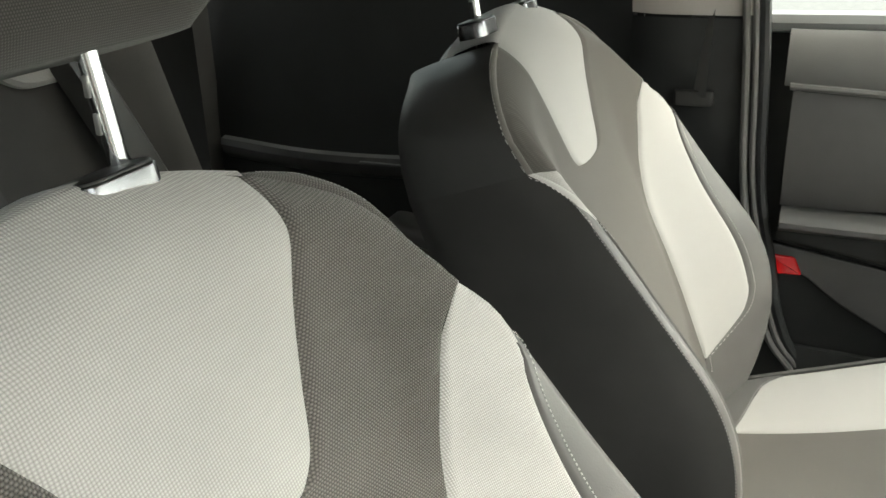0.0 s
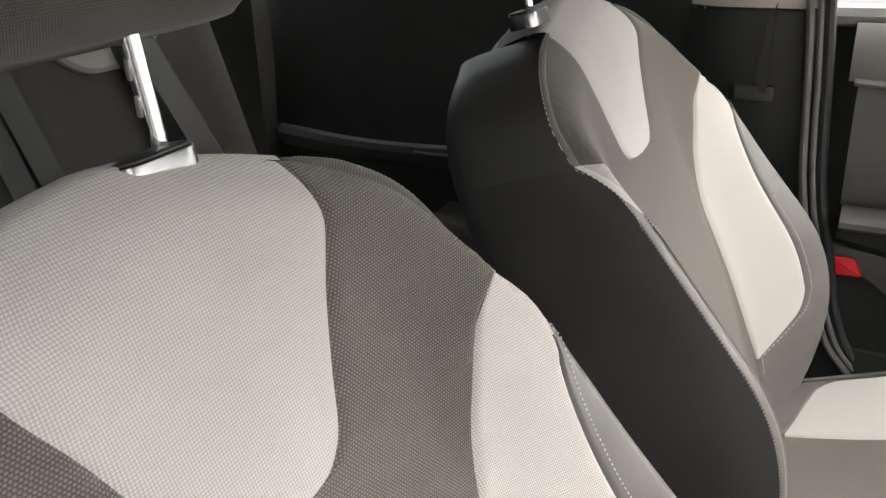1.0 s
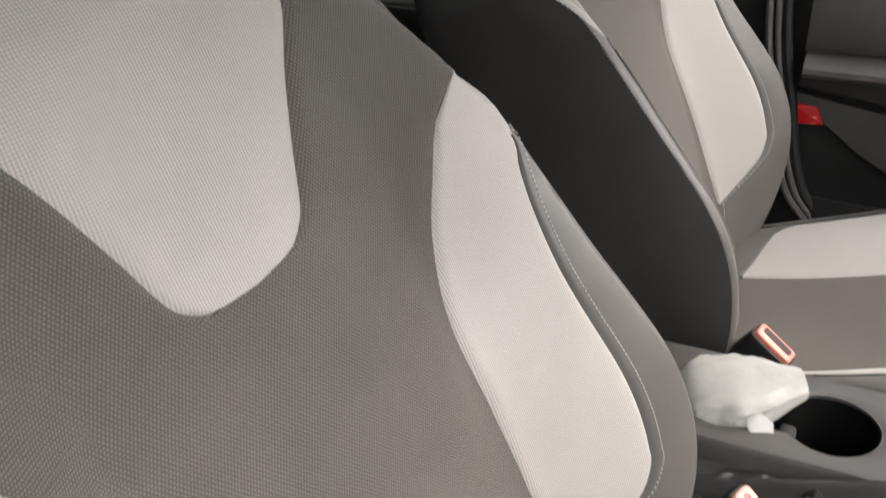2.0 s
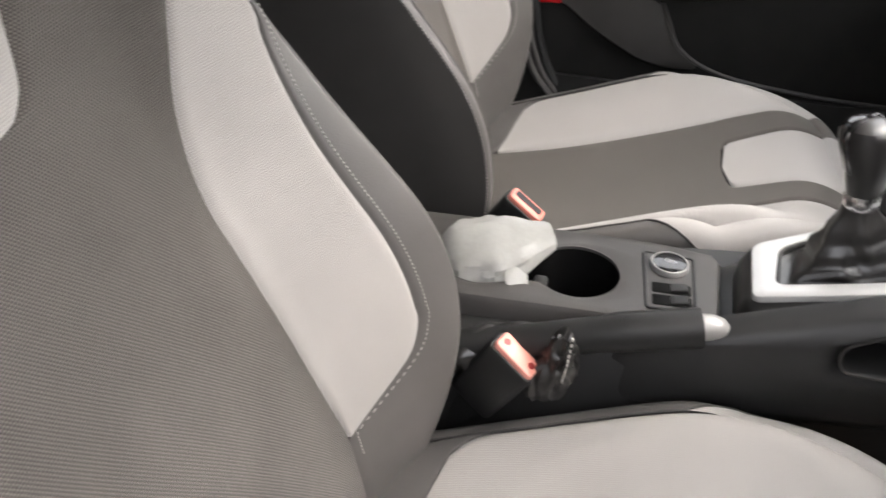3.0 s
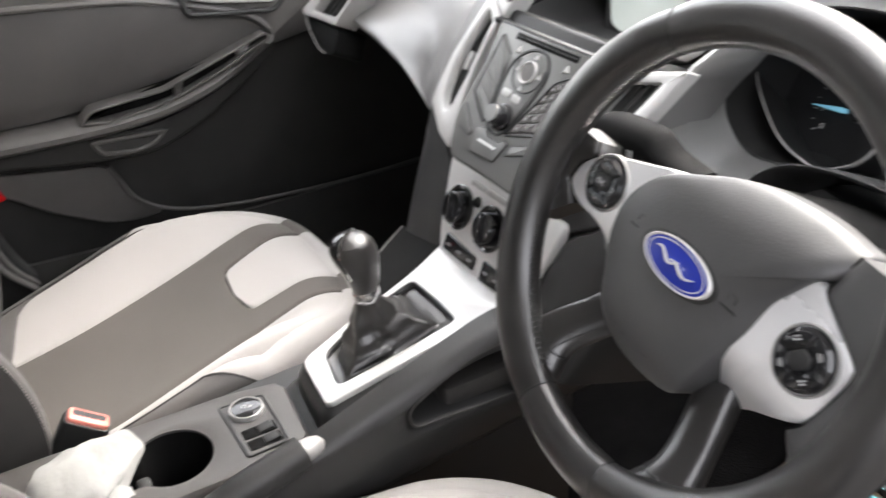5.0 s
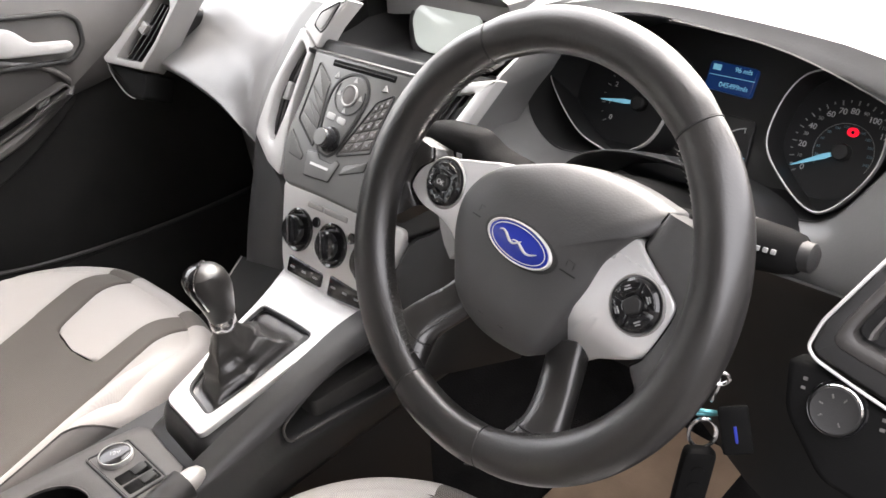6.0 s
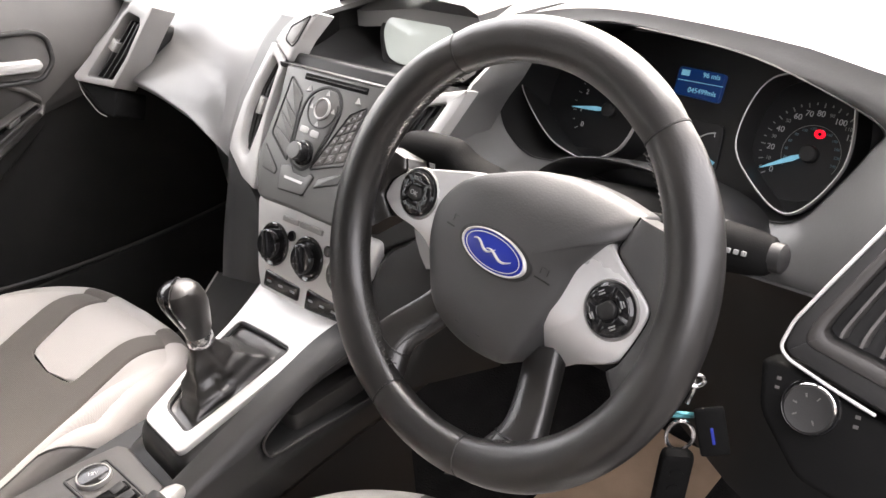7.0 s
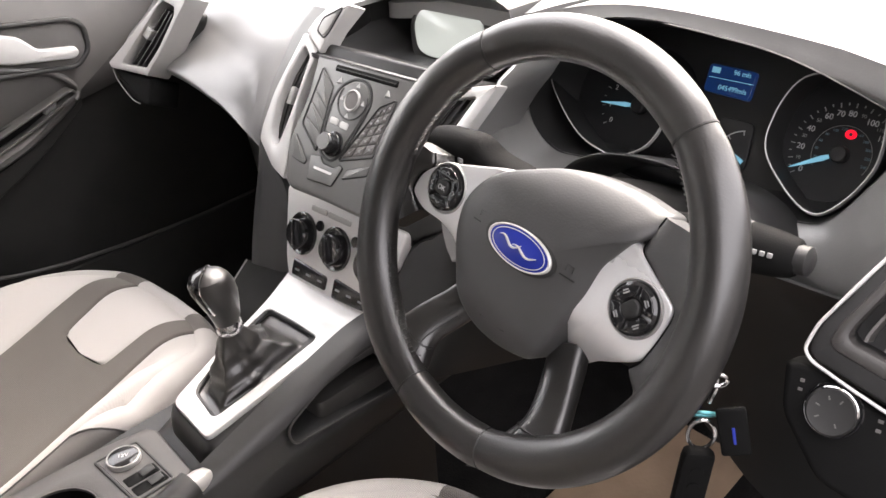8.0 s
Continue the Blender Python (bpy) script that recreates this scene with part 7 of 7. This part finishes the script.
def eight(r1, r2, c1, c2, cx, n):
    pts = []
    mid = (c1 + c2) / 2
    for i in range(n):
        a = 2 * math.pi * i / n
        d = (math.cos(a), math.sin(a))
        best = 0.0
        for k in range(1, 260):
            q = (cx + d[0] * k * 0.0005, mid + d[1] * k * 0.0005)
            if math.hypot(q[0] - cx, q[1] - c1) < r1 or math.hypot(q[0] - cx, q[1] - c2) < r2 or (abs(q[0] - cx) < 0.026 and c1 < q[1] < c2):
                best = k * 0.0005
        pts.append((cx + d[0] * best, mid + d[1] * best))
    return pts


hole = eight(0.040, 0.042, 0.018, 0.113, 0.004, 80)
mid = (0.004, 0.0655)


def by_angle(pts, n, c):
    """The outline met by n rays from c."""
    out = []
    for i in range(n):
        a = 2 * math.pi * i / n
        d = Vector((math.cos(a), math.sin(a)))
        far = None
        for p, q in zip(pts, pts[1:] + pts[:1]):
            e, w = Vector(q) - Vector(p), Vector(p) - Vector(c)
            den = d.x * e.y - d.y * e.x
            if abs(den) < 1e-12:
                continue
            t = (w.x * e.y - w.y * e.x) / den
            s = (w.x * d.y - w.y * d.x) / den
            if t > 0 and -1e-9 <= s <= 1 + 1e-9:
                far = t if far is None else max(far, t)
        out.append((c[0] + d.x * far, c[1] + d.y * far))
    return out


deck_ring = by_angle(deck_o, 80, mid)
bm = bmesh.new()
loops = [[Vector((x, y, DZ - 0.04)) for x, y in deck_ring], [Vector((x, y, DZ - 0.006)) for x, y in deck_ring], [Vector((x, y, DZ - 0.001)) for x, y in offset(deck_ring, 0.003)], [Vector((x, y, DZ)) for x, y in offset(deck_ring, 0.006)]]
for t in (0.3, 0.7):
    loops.append([Vector((a[0] + (c[0] - a[0]) * t, a[1] + (c[1] - a[1]) * t, DZ)) for a, c in zip(offset(deck_ring, 0.006), hole)])
loops += [[Vector((x, y, DZ)) for x, y in offset(hole, -0.003)], [Vector((x, y, DZ - 0.001)) for x, y in offset(hole, -0.001)], [Vector((x, y, DZ - 0.004)) for x, y in hole]]
loft(bm, loops)
part("cup_deck", bm, DECK_GREY, console, "dark grey deck round the cup holders")
# near-black walls and floor hold the shade inside the well
bm = bmesh.new()
loft(bm, [[Vector((x, y, DZ - 0.004)) for x, y in hole], [Vector((x, y, DZ - 0.03)) for x, y in offset(hole, 0.0015)], [Vector((x, y, DZ - 0.075)) for x, y in offset(hole, 0.004)]], False, True)
part("cup_well", bm, SHADE_BLACK, console, "black cup holder well, shade put into the colour")
bm = bmesh.new()
tube(bm, [Vector((x, y, DZ - 0.0015)) for x, y in offset(hole, -0.0008)], 0.0012, 5, closed=True)
part("cup_lip", bm, DECK_GREY, console, "fine rounded lip")
bm = bmesh.new()
for x, y, z in ((0.018, 0.078, 0.545), (0.034, 0.070, 0.535)):
    box(bm, (x - 0.01, y - 0.006, z - 0.012), (x + 0.008, y + 0.008, z + 0.006), I4, 0.003)
part("cup_finger", bm, BLACK, console, "black grip fingers in the cup holder")

# power socket plate
bm = bmesh.new()
sock = rounded([(-0.044, 0.176), (0.050, 0.178), (0.048, 0.226), (-0.040, 0.228)], 0.006, 4)
ring(bm, ccw(sock), offset(ccw(sock), 0.003), DZ - 0.002, DZ + 0.0022, I4, 0.001)
part("socket_frame", bm, BLACK, console, "black joint round the socket plate")
bm = bmesh.new()
prism(bm, offset(ccw(sock), 0.0035), DZ - 0.002, DZ + 0.0012, I4)
part("socket_plate", bm, DECK_GREY, console, "dark grey socket plate")
SK = Matrix.Translation((-0.021, 0.202, DZ))
bm = bmesh.new()
lathe(bm, [(0.0190, 0.0), (0.0190, 0.004), (0.0182, 0.0065), (0.0170, 0.0068), (0.0166, 0.0055)], SK, 40, True, False)
so = part("socket_ring", bm, SILVER_DULL, console, "chrome socket ring")
bm = bmesh.new()
lathe(bm, [(0.0166, 0.004), (0.0160, 0.0064), (0.012, 0.0072), (0.001, 0.0074)], SK, 32)
part("socket_cap", bm, GLOSS, so, "black socket cap")
letters("socket_word", "12V", 0.0075, SK @ Matrix.Translation((0, 0, 0.0076)) @ pose(0, 0, 0, 0, 0, 60), WHITE_MARK, so, "white lettering")
for x in (0.016, 0.035):
    bm = bmesh.new()
    box(bm, (x - 0.0085, 0.184, DZ - 0.004), (x + 0.0085, 0.222, DZ + 0.0022), I4, 0.002)
    rk = part("rocker_well", bm, SHADE_BLACK, console, "gloss black rocker switch")
    bm = bmesh.new()
    box(bm, (-0.0065, -0.008, -0.002), (0.0065, 0.008, 0.003), Matrix.Translation((x, 0.210, DZ + 0.002)) @ pose(0, 0, 0, 9), 0.0015)
    part("rocker_cap", bm, BLACK, rk)

# gear pedestal, bezel, gaiter
BZ = deck_at((0, 0.27, 0.586), 14.7)
bez_o = rounded([(-0.032, 0.006), (0.052, -0.002), (0.060, 0.10), (0.067, 0.18), (0.080, 0.228), (-0.086, 0.232), (-0.066, 0.175), (-0.053, 0.10)], [0.014, 0.010, 0.03, 0.03, 0.01, 0.01, 0.03, 0.03], 6)
bez_i = rounded([(-0.022, 0.030), (0.035, 0.020), (0.042, 0.09), (0.046, 0.168), (0.0, 0.170), (-0.054, 0.168), (-0.050, 0.12), (-0.040, 0.078)], [0.012, 0.010, 0.02, 0.010, 0.02, 0.010, 0.02, 0.03], 6)
bm = bmesh.new()
ring(bm, ccw(bez_o), ccw(bez_i), -0.006, 0.004, BZ, 0.0022, depth=-0.02)
part("gear_bezel", bm, SILVER, console, "satin silver gear bezel")
ped_top = offset(ccw(bez_o), -0.001)
bm = bmesh.new()
loops = [flat(ped_top, -0.002, BZ)]
for g, drop in ((0.006, -0.004), (0.012, -0.012), (0.018, -0.030)):
    loops.append(flat(offset(ccw(bez_o), -g), drop, BZ))
base = [BZ @ Vector((x, y, 0)) for x, y in offset(ccw(bez_o), -0.024)]
loops.append([Vector((v.x if v.x < 0 or v.y < 0.31 else v.x * 0.55, v.y - 0.012 * clamp((0.30 - v.y) / 0.04, 0, 1), min(v.z - 0.04, 0.552 if v.y < 0.29 else v.z - 0.06))) for v in base])
loops.append([Vector((v.x * (1.08 if v.x < 0 or v.y < 0.31 else 0.5), v.y - 0.014 * clamp((0.30 - v.y) / 0.04, 0, 1), 0.50)) for v in base])
loft(bm, loops)
part("gear_pedestal", bm, PEDESTAL, console, "black moulded gear pedestal")
bm = bmesh.new()
tube(bm, [BZ @ Vector((x, y, -0.001)) for x, y in offset(ccw(bez_i), -0.0004)], 0.0035, 8, closed=True)
part("gaiter_frame", bm, BLACK, console, "black gaiter frame")

# pleated gaiter and gear lever
lever = thing("gear_lever", (0, 0.35, 0.60), "gear lever with chrome and black knob above a leather gaiter", "gear lever")
top_c = Vector((-0.001, 0.348, 0.668))
bm = bmesh.new()
inner = offset(ccw(bez_i), 0.002)
loops = []
for t in steps(0, 1, 16):
    loop = []
    for i, (x, y) in enumerate(inner):
        p = BZ @ Vector((x, y, -0.004))
        a = math.atan2(p.y - 0.355, p.x)
        ringp = top_c + Vector((0.0135 * math.cos(a), 0.0135 * math.sin(a), 0))
        k = t ** 0.8
        q = p.lerp(ringp, k)
        q.z = p.z + (ringp.z - p.z) * t ** 1.7 - 0.003 * math.sin(math.pi * min(t * 2.4, 1))
        fold = 0.0035 * math.sin(5 * a + 9 * t) * math.sin(math.pi * t) + 0.002 * math.sin(26 * t) * math.sin(math.pi * t)
        q += Vector((math.cos(a), math.sin(a), 0.3)) * fold
        loop.append(q)
    loops.append(loop)
loft(bm, loops)
part("gaiter", bm, LEATHER, lever, "black leather gaiter in soft folds", 70)
bm = bmesh.new()
KN = Matrix.Translation(top_c) @ pose(0, 0, 0, 8, 2, 0)
lathe(bm, [(0.0135, -0.004), (0.0152, 0.0), (0.0150, 0.009), (0.0138, 0.012)], KN, 28)
part("collar", bm, STEEL, lever, "chrome collar")
bm = bmesh.new()
loops = []
for h, rx, ry, dy in ((0.011, 0.0135, 0.0140, 0.0), (0.018, 0.0150, 0.0165, 0.001), (0.032, 0.0168, 0.0195, 0.001), (0.048, 0.0195, 0.0230, 0.0), (0.060, 0.0208, 0.0242, -0.002), (0.070, 0.0205, 0.0232, -0.004), (0.077, 0.0180, 0.0195, -0.005), (0.081, 0.0115, 0.012, -0.006), (0.0825, 0.004, 0.004, -0.006)):
    loops.append([KN @ Vector((rx * math.cos(q), dy + ry * math.sin(q), h)) for q in (2 * math.pi * j / 32 for j in range(32))])
loft(bm, loops, True, True)
part("knob", bm, LEATHER, lever, "black leather gear knob")
bm = bmesh.new()
def cap_ring(f, lift):
    return [[KN @ (Vector((rx * f * math.cos(q), dy + ry * f * math.sin(q), h + lift))) for q in (math.pi * (0.80 + 0.90 * j / 20) for j in range(21))] for h, rx, ry, dy in ((0.034, 0.0170, 0.0198, 0.001), (0.048, 0.0195, 0.0230, 0.0), (0.060, 0.0208, 0.0242, -0.002), (0.070, 0.0205, 0.0232, -0.004), (0.077, 0.0180, 0.0195, -0.005), (0.0815, 0.0115, 0.012, -0.006), (0.0832, 0.003, 0.003, -0.006))]
loft(bm, cap_ring(1.05, 0.0012), closed=False)
part("knob_cap", bm, GLOSS, lever, "gloss black cap with chrome edge")
bm = bmesh.new()
for j in (0, 20):
    tube(bm, [r[j] for r in cap_ring(1.06, 0.0012)], 0.0012, 6)
part("cap_edge", bm, CHROME, lever, "chrome edge")

# black shoulder between the bezel and the cheek of the stack
wi = spline([(-0.058, 0.372, 0.611), (-0.069, 0.438, 0.628), (-0.088, 0.500, 0.645)], 12)
wo = spline([(-0.094, 0.384, 0.628), (-0.132, 0.430, 0.633), (-0.182, 0.488, 0.628)], 12)
bm = bmesh.new()
loft(bm, [[Vector(a), Vector(a).lerp(Vector(c), 0.5) + Vector((0, 0, 0.001)), Vector(c), Vector(c) + Vector((-0.006, 0, -0.006)), Vector(c) + Vector((-0.006, 0, -0.12)), Vector(a) + Vector((0, 0, -0.05))] for a, c in zip(wi, wo)], True, True)
part("side_shoulder", bm, SHADE_BLACK, console, "black shoulder beside the bezel")
bm = bmesh.new()
tube(bm, [Vector(c) + Vector((-0.002, 0, 0.0)) for c in wo], 0.0012, 6)
part("shoulder_edge", bm, VINYL_MID, console, "thin bright edge of the shoulder")

# right-hand side tray let into the console flank
TM = Matrix(((0, 0, 1, 0.103), (1, 0, 0, 0), (0, 1, 0, 0), (0, 0, 0, 1)))
tray_o = rounded([(0.110, 0.460), (0.45, 0.490), (0.66, 0.50), (0.68, 0.668), (0.45, 0.650), (0.36, 0.622), (0.150, 0.548)], 0.025, 5)
tray_i = rounded([(0.340, 0.562), (0.47, 0.554), (0.615, 0.560), (0.625, 0.640), (0.43, 0.628), (0.375, 0.610), (0.335, 0.588)], 0.020, 5)


def between(f):
    return [(a[0] + (c[0] - a[0]) * f, a[1] + (c[1] - a[1]) * f) for a, c in zip(ccw(tray_o), ccw(tray_i))]


bm = bmesh.new()
loft(bm, [flat(between(f), z, TM) for f, z in ((0.0, -0.030), (0.06, -0.012), (0.30, -0.003), (0.65, 0.001), (0.82, 0.004), (0.90, 0.0045), (0.96, 0.003), (1.0, -0.002), (1.0, -0.05))])
part("tray_frame", bm, DASH_DARK, console, "dark moulded flank round the side tray", 70)
bm = bmesh.new()
tube(bm, flat(ccw(tray_i), 0.003, TM), 0.0016, 6, closed=True)
part("tray_lip", bm, DECK_GREY, console, "thin bright lip round the tray")
bm = bmesh.new()
prism(bm, ccw(tray_i), -0.07, -0.048, TM)
part("tray_back", bm, BLACK, console, "dark back of the side tray")
bm = bmesh.new()
box(bm, (0.058, 0.39, 0.548), (0.090, 0.50, 0.580), I4, 0.006)
part("tray_pad", bm, VINYL_DARK, console, "dark grey pad in the side tray")

# handbrake
brake = thing("handbrake", (0.1, 0.08, 0.52), "black leather handbrake lever with a bright end cap", "handbrake")
bm = bmesh.new()
tube(bm, spline([(0.088, -0.06, 0.505), (0.091, 0.03, 0.522), (0.096, 0.09, 0.543), (0.100, 0.15, 0.566), (0.096, 0.205, 0.577), (0.094, 0.222, 0.580)], 24), [0.017] * 4 + [0.0185] * 10 + [0.0200] * 10, 18, squash=0.9)
part("brake_grip", bm, BLACK, brake, "black leather brake grip")
bm = bmesh.new()
tube(bm, [(0.095, 0.212, 0.579), (0.0945, 0.222, 0.5805), (0.094, 0.232, 0.582), (0.0935, 0.239, 0.5815), (0.0935, 0.243, 0.580)], [0.0150, 0.0145, 0.0135, 0.0110, 0.007], 18, squash=0.85)
part("brake_cap", bm, SILVER_DULL, brake, "bright end cap")
bm = bmesh.new()
loops = []
for t in steps(0, 1, 30):
    c = Vector((0.082, -0.055, 0.486)).lerp(Vector((0.092, 0.085, 0.538)), t)
    loop = []
    for j in range(28):
        q = 2 * math.pi * j / 28
        r = 0.029 - 0.013 * t ** 1.5 + 0.006 * math.sin(t * 26 + 2 * math.sin(q * 2)) * (1 - t) + 0.006 * noise.noise(Vector((math.cos(q) * 2, math.sin(q) * 2, t * 6)))
        loop.append(c + Vector((r * math.cos(q), 0.4 * r * math.sin(q), r * math.sin(q))))
    loops.append(loop)
loft(bm, loops, True, True)
part("brake_gaiter", bm, LEATHER, brake, "creased black gaiter", 70)
bm = bmesh.new()
bmesh.ops.create_icosphere(bm, subdivisions=4, radius=1.0)
for v in bm.verts:
    d = v.co.normalized()
    r = 1.0 - 0.55 * abs(noise.noise(d * 2.2 + Vector((4, 4, 1)))) + 0.25 * noise.noise(d * 1.3) - 0.12 * abs(noise.noise(d * 5.0))
    v.co = Vector((0.117 + 0.020 * d.x * r, 0.101 + (0.021 - 0.006 * d.z) * d.y * r + 0.008 * d.z, 0.532 + 0.044 * d.z * r))
part("gaiter_flap", bm, LEATHER, brake, "bunched leather flap at the foot of the grip", 50)
bm = bmesh.new()
for j in range(11):
    t = j / 10
    c = Vector((0.131, 0.1135, 0.572)).lerp(Vector((0.140, 0.1095, 0.530)), t) + Vector((-0.006 * (2 * t - 1) ** 2, 0, 0))
    box(bm, (-0.0008, -0.0008, -0.0015), (0.0008, 0.0008, 0.0015), Matrix.Translation(c), 0.0003)
tagged(part("flap_stitching", bm, THREAD, brake, "pale stitches on the flap"), kind="stuff")


# buckles
def buckle(p, yaw, tilt, label, slot):
    b_ = thing("seat_belt_buckle", p, label, "buckle", "front belt buckles")
    m = Matrix.Translation(p) @ pose(0, 0, 0, tilt, 0, yaw)
    b = bmesh.new()
    box(b, (-0.0135, -0.026, -0.085), (0.0135, 0.026, -0.002), m, 0.005)
    part("housing", b, BLACK, b_, "black buckle housing")
    b = bmesh.new()
    box(b, (-0.0105, -0.0225, -0.010), (0.0105, 0.0225, 0.003), m, 0.003)
    pb = part("release_button", b, RED_BUTTON if slot else PINK_BUTTON, b_, "red release button" if slot else "pale red release button")
    if slot:
        b = bmesh.new()
        prism(b, rounded([(-0.0060, -0.0180), (0.0032, -0.0180), (0.0032, 0.0180), (-0.0060, 0.0180)], 0.003, 3), 0.001, 0.0036, m)
        part("tongue_slot", b, DIAL, pb, "dark tongue slot")
    for y in () if slot else (-0.015, 0.015):
        b = bmesh.new()
        lathe(b, [(0.0036, 0.0), (0.0034, 0.0034), (0.0001, 0.0036)], m @ Matrix.Translation((0, y, 0)), 14)
        part("button_dot", b, RED_DOT, pb, "dark red dot")
    b = bmesh.new()
    tube(b, [m @ Vector((0, 0, -0.08)), m @ Vector((0, -0.01, -0.14)), m @ Vector((0, -0.02, -0.22))], 0.02, 8, squash=0.2)
    part("stalk", b, BLACK, b_, "black buckle stalk")
    return b_


buckle((-0.120, 0.052, 0.548), -15, -32, "black seat belt buckle with red button beside the passenger seat", True)
buckle((0.119, 0.068, 0.540), -24, -30, "black seat belt buckle with pale red button beside the console", False)

# crumpled white film in the rear cup holder
bag = thing("plastic_wrapper", (0.0, 0.02, 0.56), "crumpled white translucent plastic wrapper in the cup holder", "wrapper")
bm = bmesh.new()
spine = spline([(0.008, -0.026, 0.556, 0.012, 0.006), (0.006, -0.010, 0.560, 0.033, 0.019), (0.004, 0.018, 0.563, 0.039, 0.025), (0.000, 0.046, 0.568, 0.035, 0.023), (-0.008, 0.068, 0.576, 0.022, 0.015), (-0.014, 0.084, 0.583, 0.014, 0.008)], 26)
rows = []
for i, (x, y, z, w, h) in enumerate(spine):
    row = []
    for j in range(28):
        q = 2 * math.pi * j / 28
        c, t = math.copysign(abs(math.cos(q)) ** 0.7, math.cos(q)), math.copysign(abs(math.sin(q)) ** 0.8, math.sin(q))
        crease = 1 - 0.20 * abs(noise.noise(Vector((2.1 * c, 2.1 * t, i * 0.16)))) - 0.10 * abs(noise.noise(Vector((5 * c, 5 * t, i * 0.30 + 7))))
        row.append(Vector((x + w * c * crease, y + 0.006 * c, z + h * t * crease - 0.25 * w * c)))
    rows.append(row)
loft(bm, rows, True, False)
part("film", bm, PLASTIC_BAG, bag, "crumpled white film", 24)
bm = bmesh.new()
sheet(bm, lambda u, v: Vector((0.026 + 0.016 * u + 0.004 * v, 0.042 + 0.024 * v + 0.004 * u, 0.567 - 0.010 * u + 0.004 * math.sin(v * 4 + u * 2))), steps(0, 1, 6), steps(0, 1, 8))
solid(bm, (0, 0, -0.0012))
part("folded_corner", bm, PLASTIC_BAG, bag, "loose folded corner of the film", 40)

# paper floor mat
mat = thing("paper_mat", (0.3, 0.85, 0.15), "creased brown paper floor mat in the driver's footwell", "floor mat")
bm = bmesh.new()
sheet(bm, lambda u, v: Vector((u + 0.12 * (v - 0.5), v, 0.155 + 0.14 * max(0.0, (v - 0.72) / 0.4) ** 1.5 + 0.012 * noise.noise(Vector((u * 7, v * 7, 2))) + 0.02 * max(0, 0.25 - u))), steps(0.08, 0.29, 24), steps(0.45, 1.0, 30))
solid(bm, (0, 0, -0.002))
part("paper", bm, PAPER, mat, "creased brown paper", 70)
